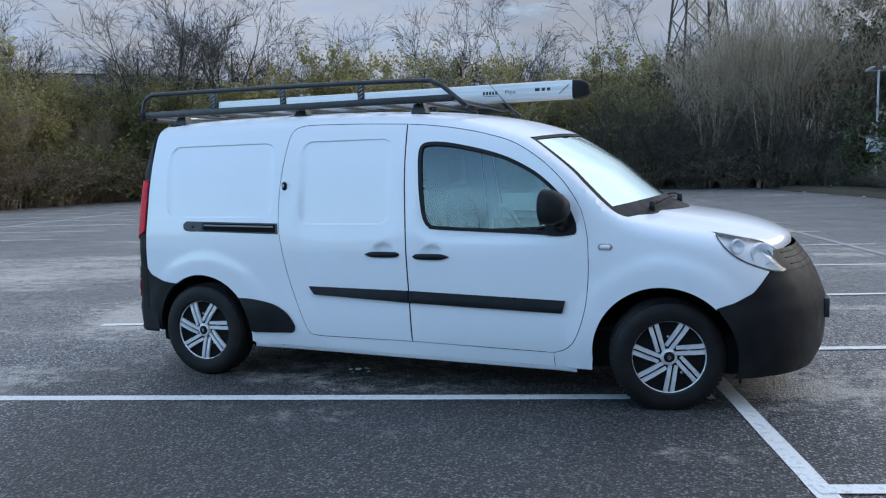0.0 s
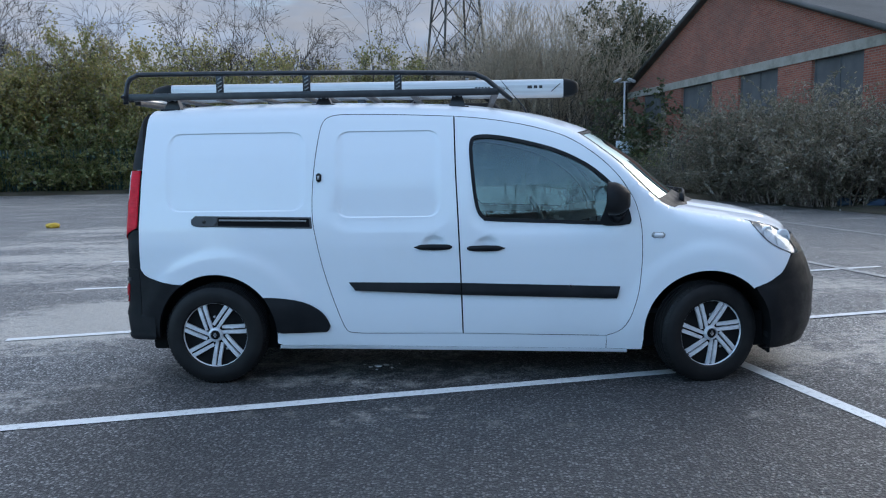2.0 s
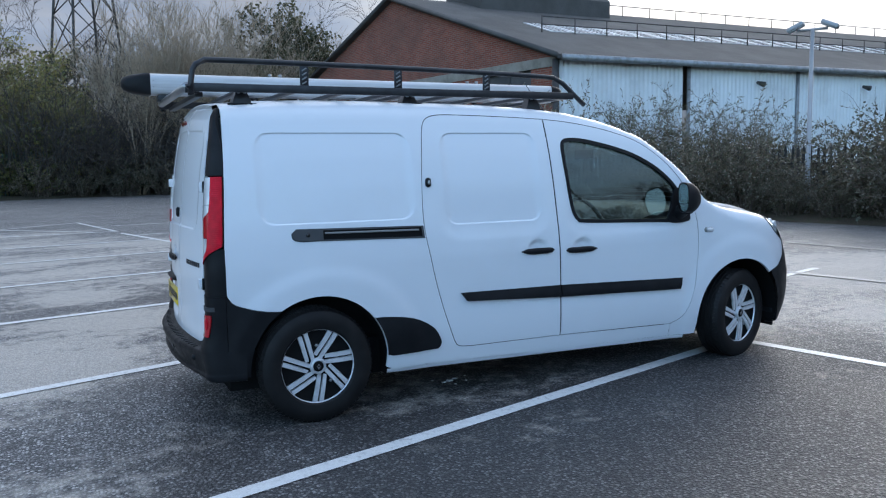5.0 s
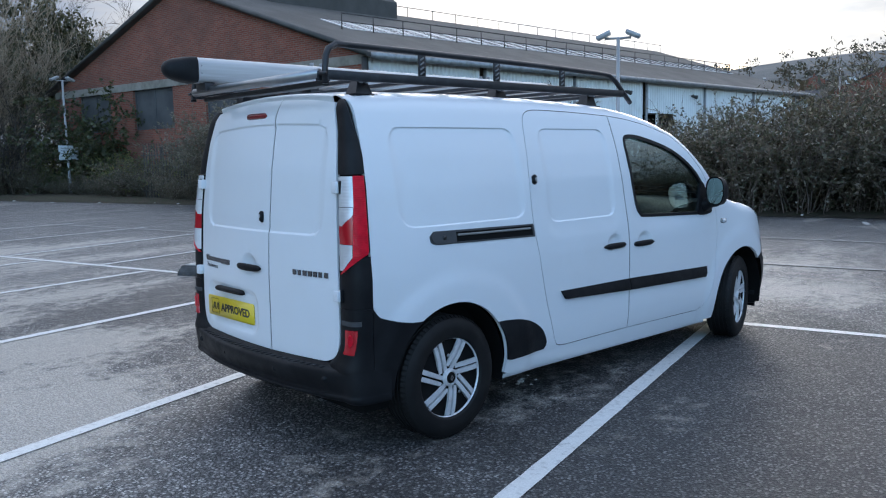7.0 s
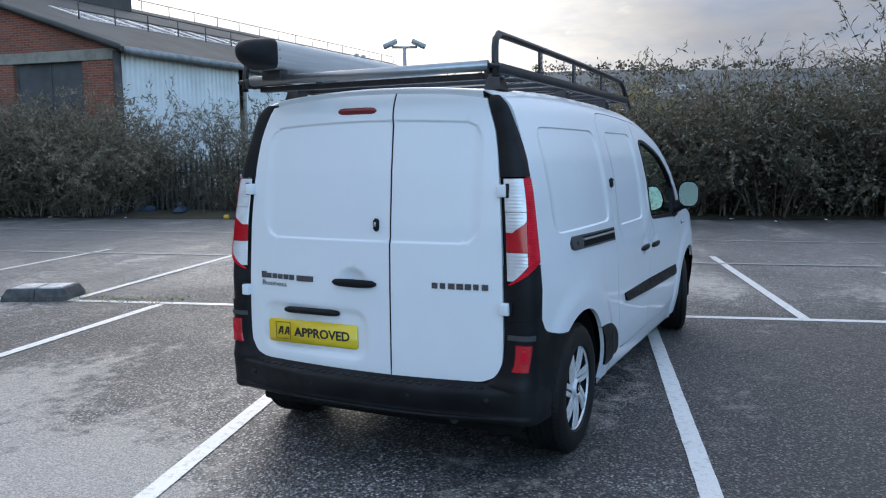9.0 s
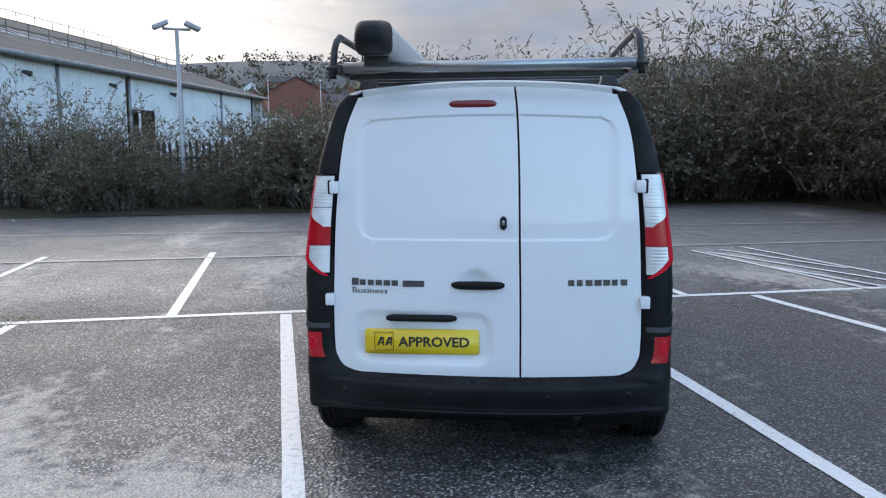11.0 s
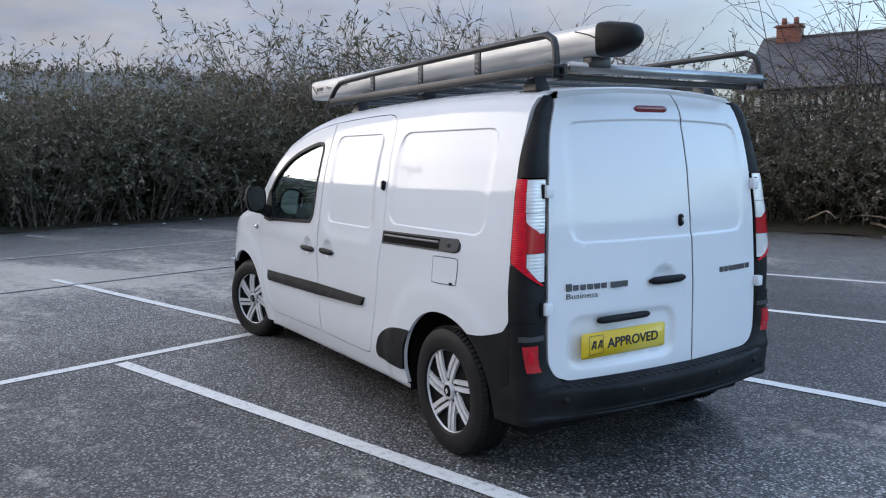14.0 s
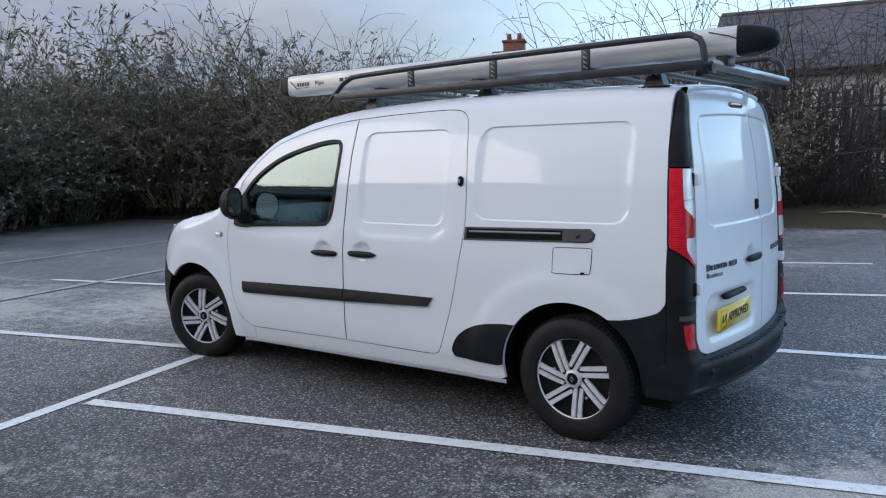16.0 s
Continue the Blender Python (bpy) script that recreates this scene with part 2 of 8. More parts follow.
def m_asphalt(g):
    p = place(g)
    stone = g.add("ShaderNodeTexVoronoi", {"Vector": p, "Scale": 62.0}, feature="F1")
    small = g.add("ShaderNodeTexVoronoi", {"Vector": p, "Scale": 165.0}, feature="F1")
    pick = g.add("ShaderNodeSeparateColor", {0: stone.outputs["Color"]}).outputs[0]
    pick2 = g.add("ShaderNodeSeparateColor", {0: small.outputs["Color"]}).outputs[1]
    big = g.noise(p, 0.22, 4)
    mid = g.noise(p, 0.9, 5, 0.6)
    worn = g.noise(p, 7.0, 5, 0.7)
    # silt dried along the bays, thickest in spots; wide spots also paint sky glare
    turn = g.add("ShaderNodeVectorRotate", {"Vector": p, "Angle": radians(-BAY_TURN)}, rotation_type="Z_AXIS").outputs[0]
    drawn = g.add("ShaderNodeVectorMath", {0: turn, 1: (0.35, 1.0, 1.0)}, operation="MULTIPLY").outputs[0]
    bed = g.noise(drawn, 0.55, 7, 0.66)
    for spot, size, more in (((-1.65, 1.15, 0.0), 1.7, 0.40), ((-0.85, 2.8, 0.0), 1.2, 0.20), ((3.80, -0.25, 0.0), 0.7, 0.22), ((-2.0, 8.5, 0.0), 9.0, 0.20), ((-1.2, 4.6, 0.0), 0.9, 0.18), ((5.2, -0.5, 0.0), 1.6, 0.20), ((7.5, 2.6, 0.0), 5.0, 0.15), ((5.2, -2.7, 0.0), 2.0, 0.18), ((-1.9, -2.3, 0.0), 2.0, 0.20), ((-6.0, 3.0, 0.0), 5.0, 0.12)):
        away = g.add("ShaderNodeVectorMath", {0: p, 1: spot}, operation="DISTANCE").outputs["Value"]
        bed = g.math("ADD", bed, g.range(away, 0.0, size, more, 0.0))
    silt_glare = g.range(g.math("MULTIPLY_ADD", worn, 0.55, bed), 0.83, 1.00)
    # darker spots round the van: damp ground plus the van's shade painted in
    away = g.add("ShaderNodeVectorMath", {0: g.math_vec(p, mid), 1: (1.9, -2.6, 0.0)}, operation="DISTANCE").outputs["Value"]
    damp_shade = g.range(away, 1.4, 4.4, 0.92, 0.0)
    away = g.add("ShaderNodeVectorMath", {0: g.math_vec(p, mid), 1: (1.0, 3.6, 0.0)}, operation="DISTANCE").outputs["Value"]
    damp_shade = g.math("MAXIMUM", damp_shade, g.range(away, 0.8, 3.8, 0.70, 0.0))
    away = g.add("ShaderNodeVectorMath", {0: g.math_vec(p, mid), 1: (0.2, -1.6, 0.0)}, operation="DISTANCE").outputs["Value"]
    damp_shade = g.math("MAXIMUM", damp_shade, g.range(away, 0.6, 2.4, 0.75, 0.0))
    # pale chippings in black binder
    top = g.range(stone.outputs["Distance"], 0.30, 0.60, 1.0, 0.0)
    chip = g.ramp(pick, (0.0, (0.018, 0.018, 0.020)), (0.35, (0.085, 0.084, 0.083)), (0.62, (0.22, 0.217, 0.21)), (0.84, (0.50, 0.49, 0.47)), (1.0, (0.74, 0.72, 0.70)))
    base = g.mix(top, (0.028, 0.028, 0.029, 1), chip)
    base = g.mix(g.math("MULTIPLY", g.range(pick2, 0.70, 0.92), 0.75), base, (0.30, 0.293, 0.285, 1))
    base = g.mix(g.math("MULTIPLY", g.range(worn, 0.54, 0.72), 0.55), base, (0.014, 0.014, 0.015, 1))
    base = g.mix(damp_shade, base, g.mix(0.75, base, (0.010, 0.010, 0.011, 1)))
    base = g.mix(g.math("MULTIPLY", silt_glare, g.range(pick2, 0.15, 0.85, 1.0, 0.35, "LINEAR")), base, (0.55, 0.505, 0.44, 1))
    base = g.mix(g.range(big, 0.48, 0.75), base, g.mix(0.35, base, (0.020, 0.020, 0.021, 1)))
    wet = g.math("MULTIPLY", g.range(mid, 0.36, 0.60), g.range(silt_glare, 0.0, 0.8, 1.0, 0.1, "LINEAR"))
    # damp film over the chippings: a broad sheen, drier where the silt lies
    film = g.math("MULTIPLY", g.math("MULTIPLY_ADD", wet, 0.20, 0.80), g.math("MULTIPLY_ADD", g.math("MULTIPLY", top, pick), 0.98, 0.40), clamp=True)
    # the painted shade also dulls the film where the van hides the sky
    film = g.math("MULTIPLY", film, g.math("MULTIPLY_ADD", damp_shade, -0.5, 1.0))
    sheen = g.math("ADD", g.range(wet, 0.0, 1.0, 0.48, 0.32, "LINEAR"), g.math("MULTIPLY", pick2, 0.12))
    height = g.math("ADD", g.math("MULTIPLY", stone.outputs["Distance"], -1.5), g.math("MULTIPLY", small.outputs["Distance"], -0.5))
    soft = g.add("ShaderNodeBump", {"Strength": 0.55, "Distance": 0.006, "Height": height}).outputs[0]
    return pbr(g, base, 0.65, bump=height, depth=0.9, dist=0.008, Specular_IOR_Level=0.4, Coat_Weight=film, Coat_Roughness=sheen, Coat_IOR=1.85, Coat_Normal=soft)


def m_line(g):
    p = place(g)
    worn = g.noise(p, 22.0, 6, 0.7)
    spots = g.noise(p, 120.0, 3)
    big = g.noise(p, 1.3, 3)
    f = g.math("MULTIPLY", g.range(worn, 0.50, 0.66), g.range(big, 0.3, 0.7, 0.15, 0.8, "LINEAR"))
    col = g.mix(g.range(spots, 0.3, 0.7), (0.80, 0.80, 0.78, 1), (0.68, 0.68, 0.66, 1))
    return pbr(g, g.mix(f, col, (0.24, 0.24, 0.235, 1)), 0.5, bump=g.noise(p, 150.0), depth=0.5, dist=0.003, Coat_Weight=0.5, Coat_Roughness=0.38, Coat_IOR=1.7)


def m_old_line(g):
    p = place(g)
    f = g.range(g.noise(p, 9.0, 6, 0.75), 0.38, 0.60)
    return pbr(g, g.mix(f, (0.66, 0.65, 0.63, 1), (0.36, 0.355, 0.35, 1)), 0.55, bump=g.noise(p, 150.0), depth=0.6, dist=0.004, Coat_Weight=0.6, Coat_Roughness=0.4, Coat_IOR=1.8)


def m_faint_line(g):
    p = place(g)
    f = g.range(g.noise(p, 14.0, 6, 0.75), 0.42, 0.56)
    return pbr(g, g.mix(f, (0.40, 0.392, 0.38, 1), (0.22, 0.218, 0.213, 1)), 0.6, bump=g.noise(p, 150.0), depth=0.8, dist=0.005, Coat_Weight=0.6, Coat_Roughness=0.42, Coat_IOR=1.8)


def m_earth(g):
    p = place(g)
    n = g.noise(p, 1.6, 6, 0.65)
    col = g.mix(g.range(n, 0.35, 0.65), (0.030, 0.034, 0.014, 1), (0.065, 0.050, 0.032, 1))
    # with distance the fields take a pale grey-blue that paints in haze
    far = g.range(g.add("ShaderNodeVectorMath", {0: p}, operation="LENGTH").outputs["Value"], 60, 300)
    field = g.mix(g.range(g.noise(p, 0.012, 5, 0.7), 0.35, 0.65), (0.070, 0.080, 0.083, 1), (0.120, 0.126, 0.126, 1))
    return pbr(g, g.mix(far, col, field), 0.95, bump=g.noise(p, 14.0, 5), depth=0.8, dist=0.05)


def m_verge(g):
    p = place(g)
    n = g.noise(p, 3.0, 6, 0.7)
    return pbr(g, g.mix(g.range(n, 0.35, 0.6), (0.045, 0.050, 0.020, 1), (0.060, 0.045, 0.030, 1)), 0.95, bump=g.noise(p, 30.0, 5), depth=0.9, dist=0.03)


def leaf_mat(*cols):
    def build(g):
        stops = [(i / max(1, len(cols) - 1), c) for i, c in enumerate(cols)]
        col = g.ramp(island(g), *stops)
        rand = g.add("ShaderNodeObjectInfo").outputs["Random"]
        col = g.mix(1.0, col, g.ramp(rand, (0.0, (0.75, 0.78, 0.72)), (1.0, (1.15, 1.08, 1.0))), "MULTIPLY")
        thin = g.add("ShaderNodeBsdfTranslucent", {0: g.mix(1.0, col, (1.35, 1.3, 1.1, 1), "MULTIPLY")}).outputs[0]
        return g.add("ShaderNodeMixShader", {0: 0.38, 1: pbr(g, col, 0.38, Specular_IOR_Level=0.6), 2: thin}).outputs[0]
    return build


def bark_mat(a, b):
    def build(g):
        p = own(g)
        return pbr(g, g.mix(g.range(g.noise(p, 6.0, 5), 0.35, 0.7), (*a, 1), (*b, 1)), 0.9, bump=g.noise(p, 40.0), depth=0.5, dist=0.01)
    return build


def m_brick(g):
    p = own(g)
    sep = g.add("ShaderNodeSeparateXYZ", {0: p})
    flat = g.add("ShaderNodeCombineXYZ", {0: g.math("ADD", sep.outputs[0], sep.outputs[1]), 1: sep.outputs[2]}).outputs[0]
    b = g.add("ShaderNodeTexBrick", {"Vector": flat, "Color1": (0.19, 0.050, 0.030, 1), "Color2": (0.27, 0.085, 0.050, 1), "Mortar": (0.20, 0.16, 0.13, 1), "Scale": 1.0, "Mortar Size": 0.009, "Brick Width": 0.225, "Row Height": 0.075})
    stain = g.noise(p, 0.5, 5, 0.6)
    col = g.mix(g.math("MULTIPLY", g.range(stain, 0.40, 0.75), 0.5), b.outputs[0], (0.095, 0.055, 0.042, 1))
    return pbr(g, col, 0.88, bump=b.outputs["Fac"], depth=-0.5, dist=0.01)


def m_concrete(g):
    p = place(g)
    col = g.mix(g.range(g.noise(p, 1.5, 6, 0.65), 0.35, 0.7), (0.30, 0.28, 0.24, 1), (0.18, 0.17, 0.14, 1))
    return pbr(g, col, 0.85, bump=g.noise(p, 60.0), depth=0.3, dist=0.01)


def m_board(g):
    p = place(g)
    col = g.mix(g.range(g.noise(p, 1.2, 5), 0.3, 0.7), (0.055, 0.058, 0.062, 1), (0.09, 0.092, 0.095, 1))
    return pbr(g, col, 0.7)


def m_clad(g):
    p = place(g)
    col = g.mix(g.range(g.noise(p, 0.7, 6, 0.6), 0.4, 0.75), (0.72, 0.75, 0.77, 1), (0.56, 0.58, 0.59, 1))
    return pbr(g, col, 0.45)


def m_roof(g):
    p = place(g)
    col = g.mix(g.range(g.noise(p, 0.6, 6, 0.65), 0.35, 0.7), (0.055, 0.053, 0.050, 1), (0.085, 0.082, 0.078, 1))
    return pbr(g, col, 0.8, bump=g.noise(p, 8.0), depth=0.3, dist=0.03)


def m_skylight(g):
    p = place(g)
    return pbr(g, g.mix(g.noise(p, 1.5), (0.62, 0.64, 0.65, 1), (0.44, 0.46, 0.47, 1)), 0.4)


def m_slate(g):
    p = own(g)
    sep = g.add("ShaderNodeSeparateXYZ", {0: p})
    flat = g.add("ShaderNodeCombineXYZ", {0: g.math("ADD", sep.outputs[0], sep.outputs[1]), 1: sep.outputs[2]}).outputs[0]
    b = g.add("ShaderNodeTexBrick", {"Vector": flat, "Color1": (0.050, 0.048, 0.058, 1), "Color2": (0.085, 0.075, 0.085, 1), "Mortar": (0.02, 0.02, 0.022, 1), "Scale": 1.0, "Mortar Size": 0.012, "Brick Width": 0.30, "Row Height": 0.16})
    return pbr(g, g.mix(g.range(g.noise(p, 0.9, 5), 0.4, 0.8), b.outputs[0], (0.10, 0.09, 0.085, 1)), 0.6, bump=b.outputs["Fac"], depth=-0.5, dist=0.02)


def m_render(g):
    p = place(g)
    return pbr(g, g.mix(g.range(g.noise(p, 0.9, 6, 0.65), 0.4, 0.75), (0.60, 0.58, 0.54, 1), (0.42, 0.40, 0.37, 1)), 0.85)


def m_galv(g):
    p = place(g)
    return pbr(g, g.mix(g.range(g.noise(p, 5.0, 5), 0.35, 0.7), (0.30, 0.31, 0.32, 1), (0.20, 0.20, 0.20, 1)), 0.5, 0.5)


def m_fence_green(g):
    p = place(g)
    return pbr(g, g.mix(g.range(g.noise(p, 3.0, 5), 0.35, 0.7), (0.018, 0.050, 0.038, 1), (0.03, 0.06, 0.05, 1)), 0.55)


def m_fence_dark(g):
    p = place(g)
    return pbr(g, g.mix(g.range(g.noise(p, 3.0, 5), 0.35, 0.7), (0.035, 0.035, 0.034, 1), (0.07, 0.065, 0.06, 1)), 0.6, 0.2)


def m_sign(g):
    return pbr(g, g.mix(g.noise(place(g), 8.0), (0.62, 0.66, 0.70, 1), (0.52, 0.55, 0.58, 1)), 0.5)


def m_pole(g):
    return pbr(g, g.mix(g.noise(place(g), 4.0), (0.40, 0.41, 0.42, 1), (0.30, 0.31, 0.32, 1)), 0.5, 0.3)


def m_kerb(g):
    p = place(g)
    return pbr(g, g.mix(g.range(g.noise(p, 12.0, 5), 0.35, 0.7), (0.045, 0.045, 0.046, 1), (0.085, 0.085, 0.083, 1)), 0.8, bump=g.noise(p, 120.0), depth=0.4, dist=0.004)


def m_litter(g):
    return pbr(g, g.ramp(island(g), (0.0, (0.65, 0.66, 0.66)), (0.5, (0.45, 0.43, 0.38)), (1.0, (0.72, 0.72, 0.72))), 0.7)


def m_tarp(g):
    return pbr(g, g.mix(g.noise(place(g), 5.0), (0.018, 0.035, 0.065, 1), (0.03, 0.05, 0.085, 1)), 0.5)


def m_yellow(g):
    return pbr(g, g.mix(g.noise(place(g), 20.0), (0.65, 0.42, 0.03, 1), (0.5, 0.33, 0.03, 1)), 0.5)


BAY_TURN = 15.8
PAINT = material("white_paint", m_paint)
PLASTIC = material("black_plastic", m_plastic)
TYRE = material("tyre_rubber", m_tyre)
SILVER = material("silver_wheel_paint", m_silver)
ALU = material("aluminium", m_alu)
STEEL = material("steel", m_steel)
RACK = material("black_powder_coat", m_rack)
GLASS = material("window_glass", pane_mat(2.4, (0.42, 0.57, 0.57)))
SCREEN = material("windscreen_glass", pane_mat(1.05, (0.50, 0.54, 0.50)))
LENS = material("clear_lens", m_lens)
RED = material("ribbed_red_lens", m_red_lens)
RED2 = material("red_lens", m_plain_red)
RED3 = material("dark_red_lens", m_dark_red)
CLEAR = material("clear_lamp", m_clear_lamp)
CHROME = material("chrome", m_chrome)
HEADLAMP = material("lamp_silver", m_headlamp)
MIRROR = material("mirror", m_mirror)
PLATE = material("yellow_plate", m_plate)
INK = material("black_ink", m_ink)
BADGE = material("dark_badge", m_badge)
DARK = material("underbody_black", m_dark)
TRIM = material("cabin_plastic", m_trim)
TRIM2 = material("cabin_plastic_grey", m_trim_pale)
SEAT = material("seat_cloth", m_seat)
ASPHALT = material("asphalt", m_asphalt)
LINE = material("line_paint", m_line)
OLDLINE = material("worn_line_paint", m_old_line)
FAINTLINE = material("rubbed_out_line", m_faint_line)
EARTH = material("earth_and_fields", m_earth)
VERGE = material("mossy_verge", m_verge)
BRICK = material("red_brick", m_brick)
CONCRETE = material("concrete", m_concrete)
BOARD = material("grey_boarding", m_board)
CLAD = material("white_cladding", m_clad)
ROOF = material("dark_roof_sheet", m_roof)
SKYLIGHT = material("roof_light", m_skylight)
SLATE = material("slate", m_slate)
RENDER = material("pale_render", m_render)
GALV = material("galvanised_steel", m_galv)
FENCE_G = material("green_fence_paint", m_fence_green)
FENCE_D = material("dull_fence_steel", m_fence_dark)
SIGN = material("sign_plate", m_sign)
POLE = material("pole_paint", m_pole)
KERB = material("rubber_kerb", m_kerb)
LITTER = material("litter", m_litter)
TARP = material("blue_plastic", m_tarp)
YELLOW = material("yellow_paint", m_yellow)
LEAF_DARK = material("bramble_leaf", leaf_mat((0.048, 0.044, 0.034), (0.098, 0.104, 0.068), (0.138, 0.112, 0.086), (0.082, 0.106, 0.070), (0.150, 0.128, 0.104), (0.36, 0.35, 0.31)))
LEAF_SHRUB = material("grey_shrub_leaf", leaf_mat((0.070, 0.075, 0.056), (0.130, 0.128, 0.100), (0.175, 0.155, 0.125), (0.26, 0.25, 0.215)))
LEAF_GREEN = material("ivy_leaf", leaf_mat((0.055, 0.080, 0.028), (0.120, 0.155, 0.055), (0.19, 0.20, 0.075), (0.27, 0.245, 0.11)))
LEAF_OLIVE = material("olive_leaf", leaf_mat((0.13, 0.15, 0.052), (0.235, 0.245, 0.088), (0.32, 0.28, 0.11), (0.215, 0.18, 0.10)))
LEAF_IVY = material("dark_ivy_leaf", leaf_mat((0.030, 0.045, 0.022), (0.065, 0.085, 0.040), (0.100, 0.110, 0.055)))
LEAF_FIR = material("fir_needles", leaf_mat((0.035, 0.046, 0.028), (0.075, 0.085, 0.050), (0.11, 0.11, 0.07)))
LEAF_FAR = material("far_wood_leaf", leaf_mat((0.040, 0.040, 0.032), (0.075, 0.068, 0.055), (0.055, 0.062, 0.045), (0.11, 0.095, 0.078)))
LEAF_DEAD = material("dead_leaf", leaf_mat((0.09, 0.065, 0.045), (0.17, 0.125, 0.085), (0.12, 0.10, 0.07)))
BARK = material("grey_bark", bark_mat((0.19, 0.162, 0.138), (0.33, 0.285, 0.24)))
BARK_PALE = material("pale_cane", bark_mat((0.26, 0.205, 0.145), (0.42, 0.345, 0.25)))
BARK_GREY = material("dark_grey_bark", bark_mat((0.045, 0.040, 0.035), (0.085, 0.075, 0.065)))
BARK_DARK = material("dark_cane", bark_mat((0.11, 0.088, 0.072), (0.22, 0.175, 0.145)))


# ---- mesh helpers ----
def part(name, bm, mat, parent=None, label="", smooth=True):
    """Links a bmesh as one mesh object, under a thing or a part."""
    me = bpy.data.meshes.new(name)
    if isinstance(bm, tuple):
        me.from_pydata([tuple(v) for v in bm[0]], [], [tuple(f) for f in bm[1]])
    else:
        bm.to_mesh(me)
        bm.free()
    me.materials.append(mat)
    if smooth:
        me.shade_smooth()
    ob = new(name, me)
    ob.parent = parent
    return tagged(ob, label)


def thing(name, label, category, group="", kind=""):
    return tagged(new(name), label, category, group, kind)


def edge_smooth(ob, degrees=35):
    me = ob.data
    me.shade_smooth()
    me.set_sharp_from_angle(angle=radians(degrees))
    return ob


def box_bm(x0, x1, y0, y1, z0, z1, bevel=0.0, segments=2, m=None):
    bm = bmesh.new()
    bmesh.ops.create_cube(bm, size=1, matrix=Matrix.LocRotScale(((x0 + x1) / 2, (y0 + y1) / 2, (z0 + z1) / 2), None, (abs(x1 - x0), abs(y1 - y0), abs(z1 - z0))))
    if bevel:
        bmesh.ops.bevel(bm, geom=bm.edges[:], offset=bevel, segments=segments, affect="EDGES", profile=0.5)
    if m is not None:
        bmesh.ops.transform(bm, matrix=m, verts=bm.verts)
    return bm


def box(name, dims, mat, parent=None, label="", bevel=0.0, m=None):
    return edge_smooth(part(name, box_bm(*dims, bevel=bevel, m=m), mat, parent, label))


def spline(pts, step=0.02, closed=False):
    """A smooth line through points, with points about step apart."""
    p = [np.array(q, float) for q in pts]
    n = len(p)
    out = []
    for i in range(n if closed else n - 1):
        a, b = p[i], p[(i + 1) % n]
        w = p[i - 1] if (closed or i) else 2 * a - b
        c = p[(i + 2) % n] if (closed or i + 2 < n) else 2 * b - a
        k = max(1, int(round(np.linalg.norm(b - a) / step)))
        for j in range(k):
            t = j / k
            out.append(0.5 * (2 * a + (b - w) * t + (2 * w - 5 * a + 4 * b - c) * t * t + (3 * a - w - 3 * b + c) * t ** 3))
    if not closed:
        out.append(p[-1])
    return out


def straight(a, b, step=0.03):
    a, b = np.array(a, float), np.array(b, float)
    k = max(1, int(round(np.linalg.norm(b - a) / step)))
    return [a + (b - a) * i / k for i in range(k)]


def tube(points, radii, sides=8, caps=True, squash=None):
    """Vertices and faces of a tube along points."""
    pts = [np.array(q, float) for q in points]
    if np.isscalar(radii):
        radii = [radii] * len(pts)
    verts, faces = [], []
    side = None
    for i, q in enumerate(pts):
        d = pts[min(i + 1, len(pts) - 1)] - pts[max(i - 1, 0)]
        d = d / (np.linalg.norm(d) + 1e-9)
        if side is None:
            side = np.cross(d, (0, 0, 1) if abs(d[2]) < 0.9 else (1, 0, 0))
        side = side - d * side.dot(d)
        side /= np.linalg.norm(side) + 1e-9
        up = np.cross(side, d)
        for k in range(sides):
            a = 2 * math.pi * k / sides
            verts.append(q + radii[i] * (math.cos(a) * side + math.sin(a) * up))
    for i in range(len(pts) - 1):
        for k in range(sides):
            a, b = i * sides + k, i * sides + (k + 1) % sides
            faces.append((a, b, b + sides, a + sides))
    if caps:
        faces.append(tuple(range(sides))[::-1])
        faces.append(tuple(range((len(pts) - 1) * sides, len(pts) * sides)))
    return verts, faces


def merge(*meshes):
    verts, faces = [], []
    for v, f in meshes:
        o = len(verts)
        verts += list(v)
        faces += [tuple(i + o for i in q) for q in f]
    return verts, faces


def loft(rows, closed=False):
    """Vertices and faces of a sheet through rows of points."""
    n = len(rows[0])
    verts = [p for r in rows for p in r]
    faces = []
    for i in range(len(rows) - 1):
        for k in range(n if closed else n - 1):
            a, b = i * n + k, i * n + (k + 1) % n
            faces.append((a, b, b + n, a + n))
    return verts, faces


def lathe(profile, sides=48):
    """Turns (radius, y) points round the y axis."""
    rows = [[(r * math.cos(2 * math.pi * k / sides), y, r * math.sin(2 * math.pi * k / sides)) for k in range(sides)] for r, y in profile]
    return loft(rows, True)


def inside(pts, poly):
    pts = np.asarray(pts, float)
    p = np.asarray(poly, float)
    q = np.roll(p, -1, axis=0)
    hit = np.zeros(len(pts), bool)
    for (ax, ay), (bx, by) in zip(p, q):
        if ay == by:
            continue
        cross = ((ay > pts[:, 1]) != (by > pts[:, 1])) & (pts[:, 0] < (bx - ax) * (pts[:, 1] - ay) / (by - ay) + ax)
        hit ^= cross
    return hit


def gap_to(pts, poly):
    p = np.asarray(poly, float)
    d = np.full(len(pts), 9.0)
    for q in p:
        d = np.minimum(d, np.hypot(pts[:, 0] - q[0], pts[:, 1] - q[1]))
    return d


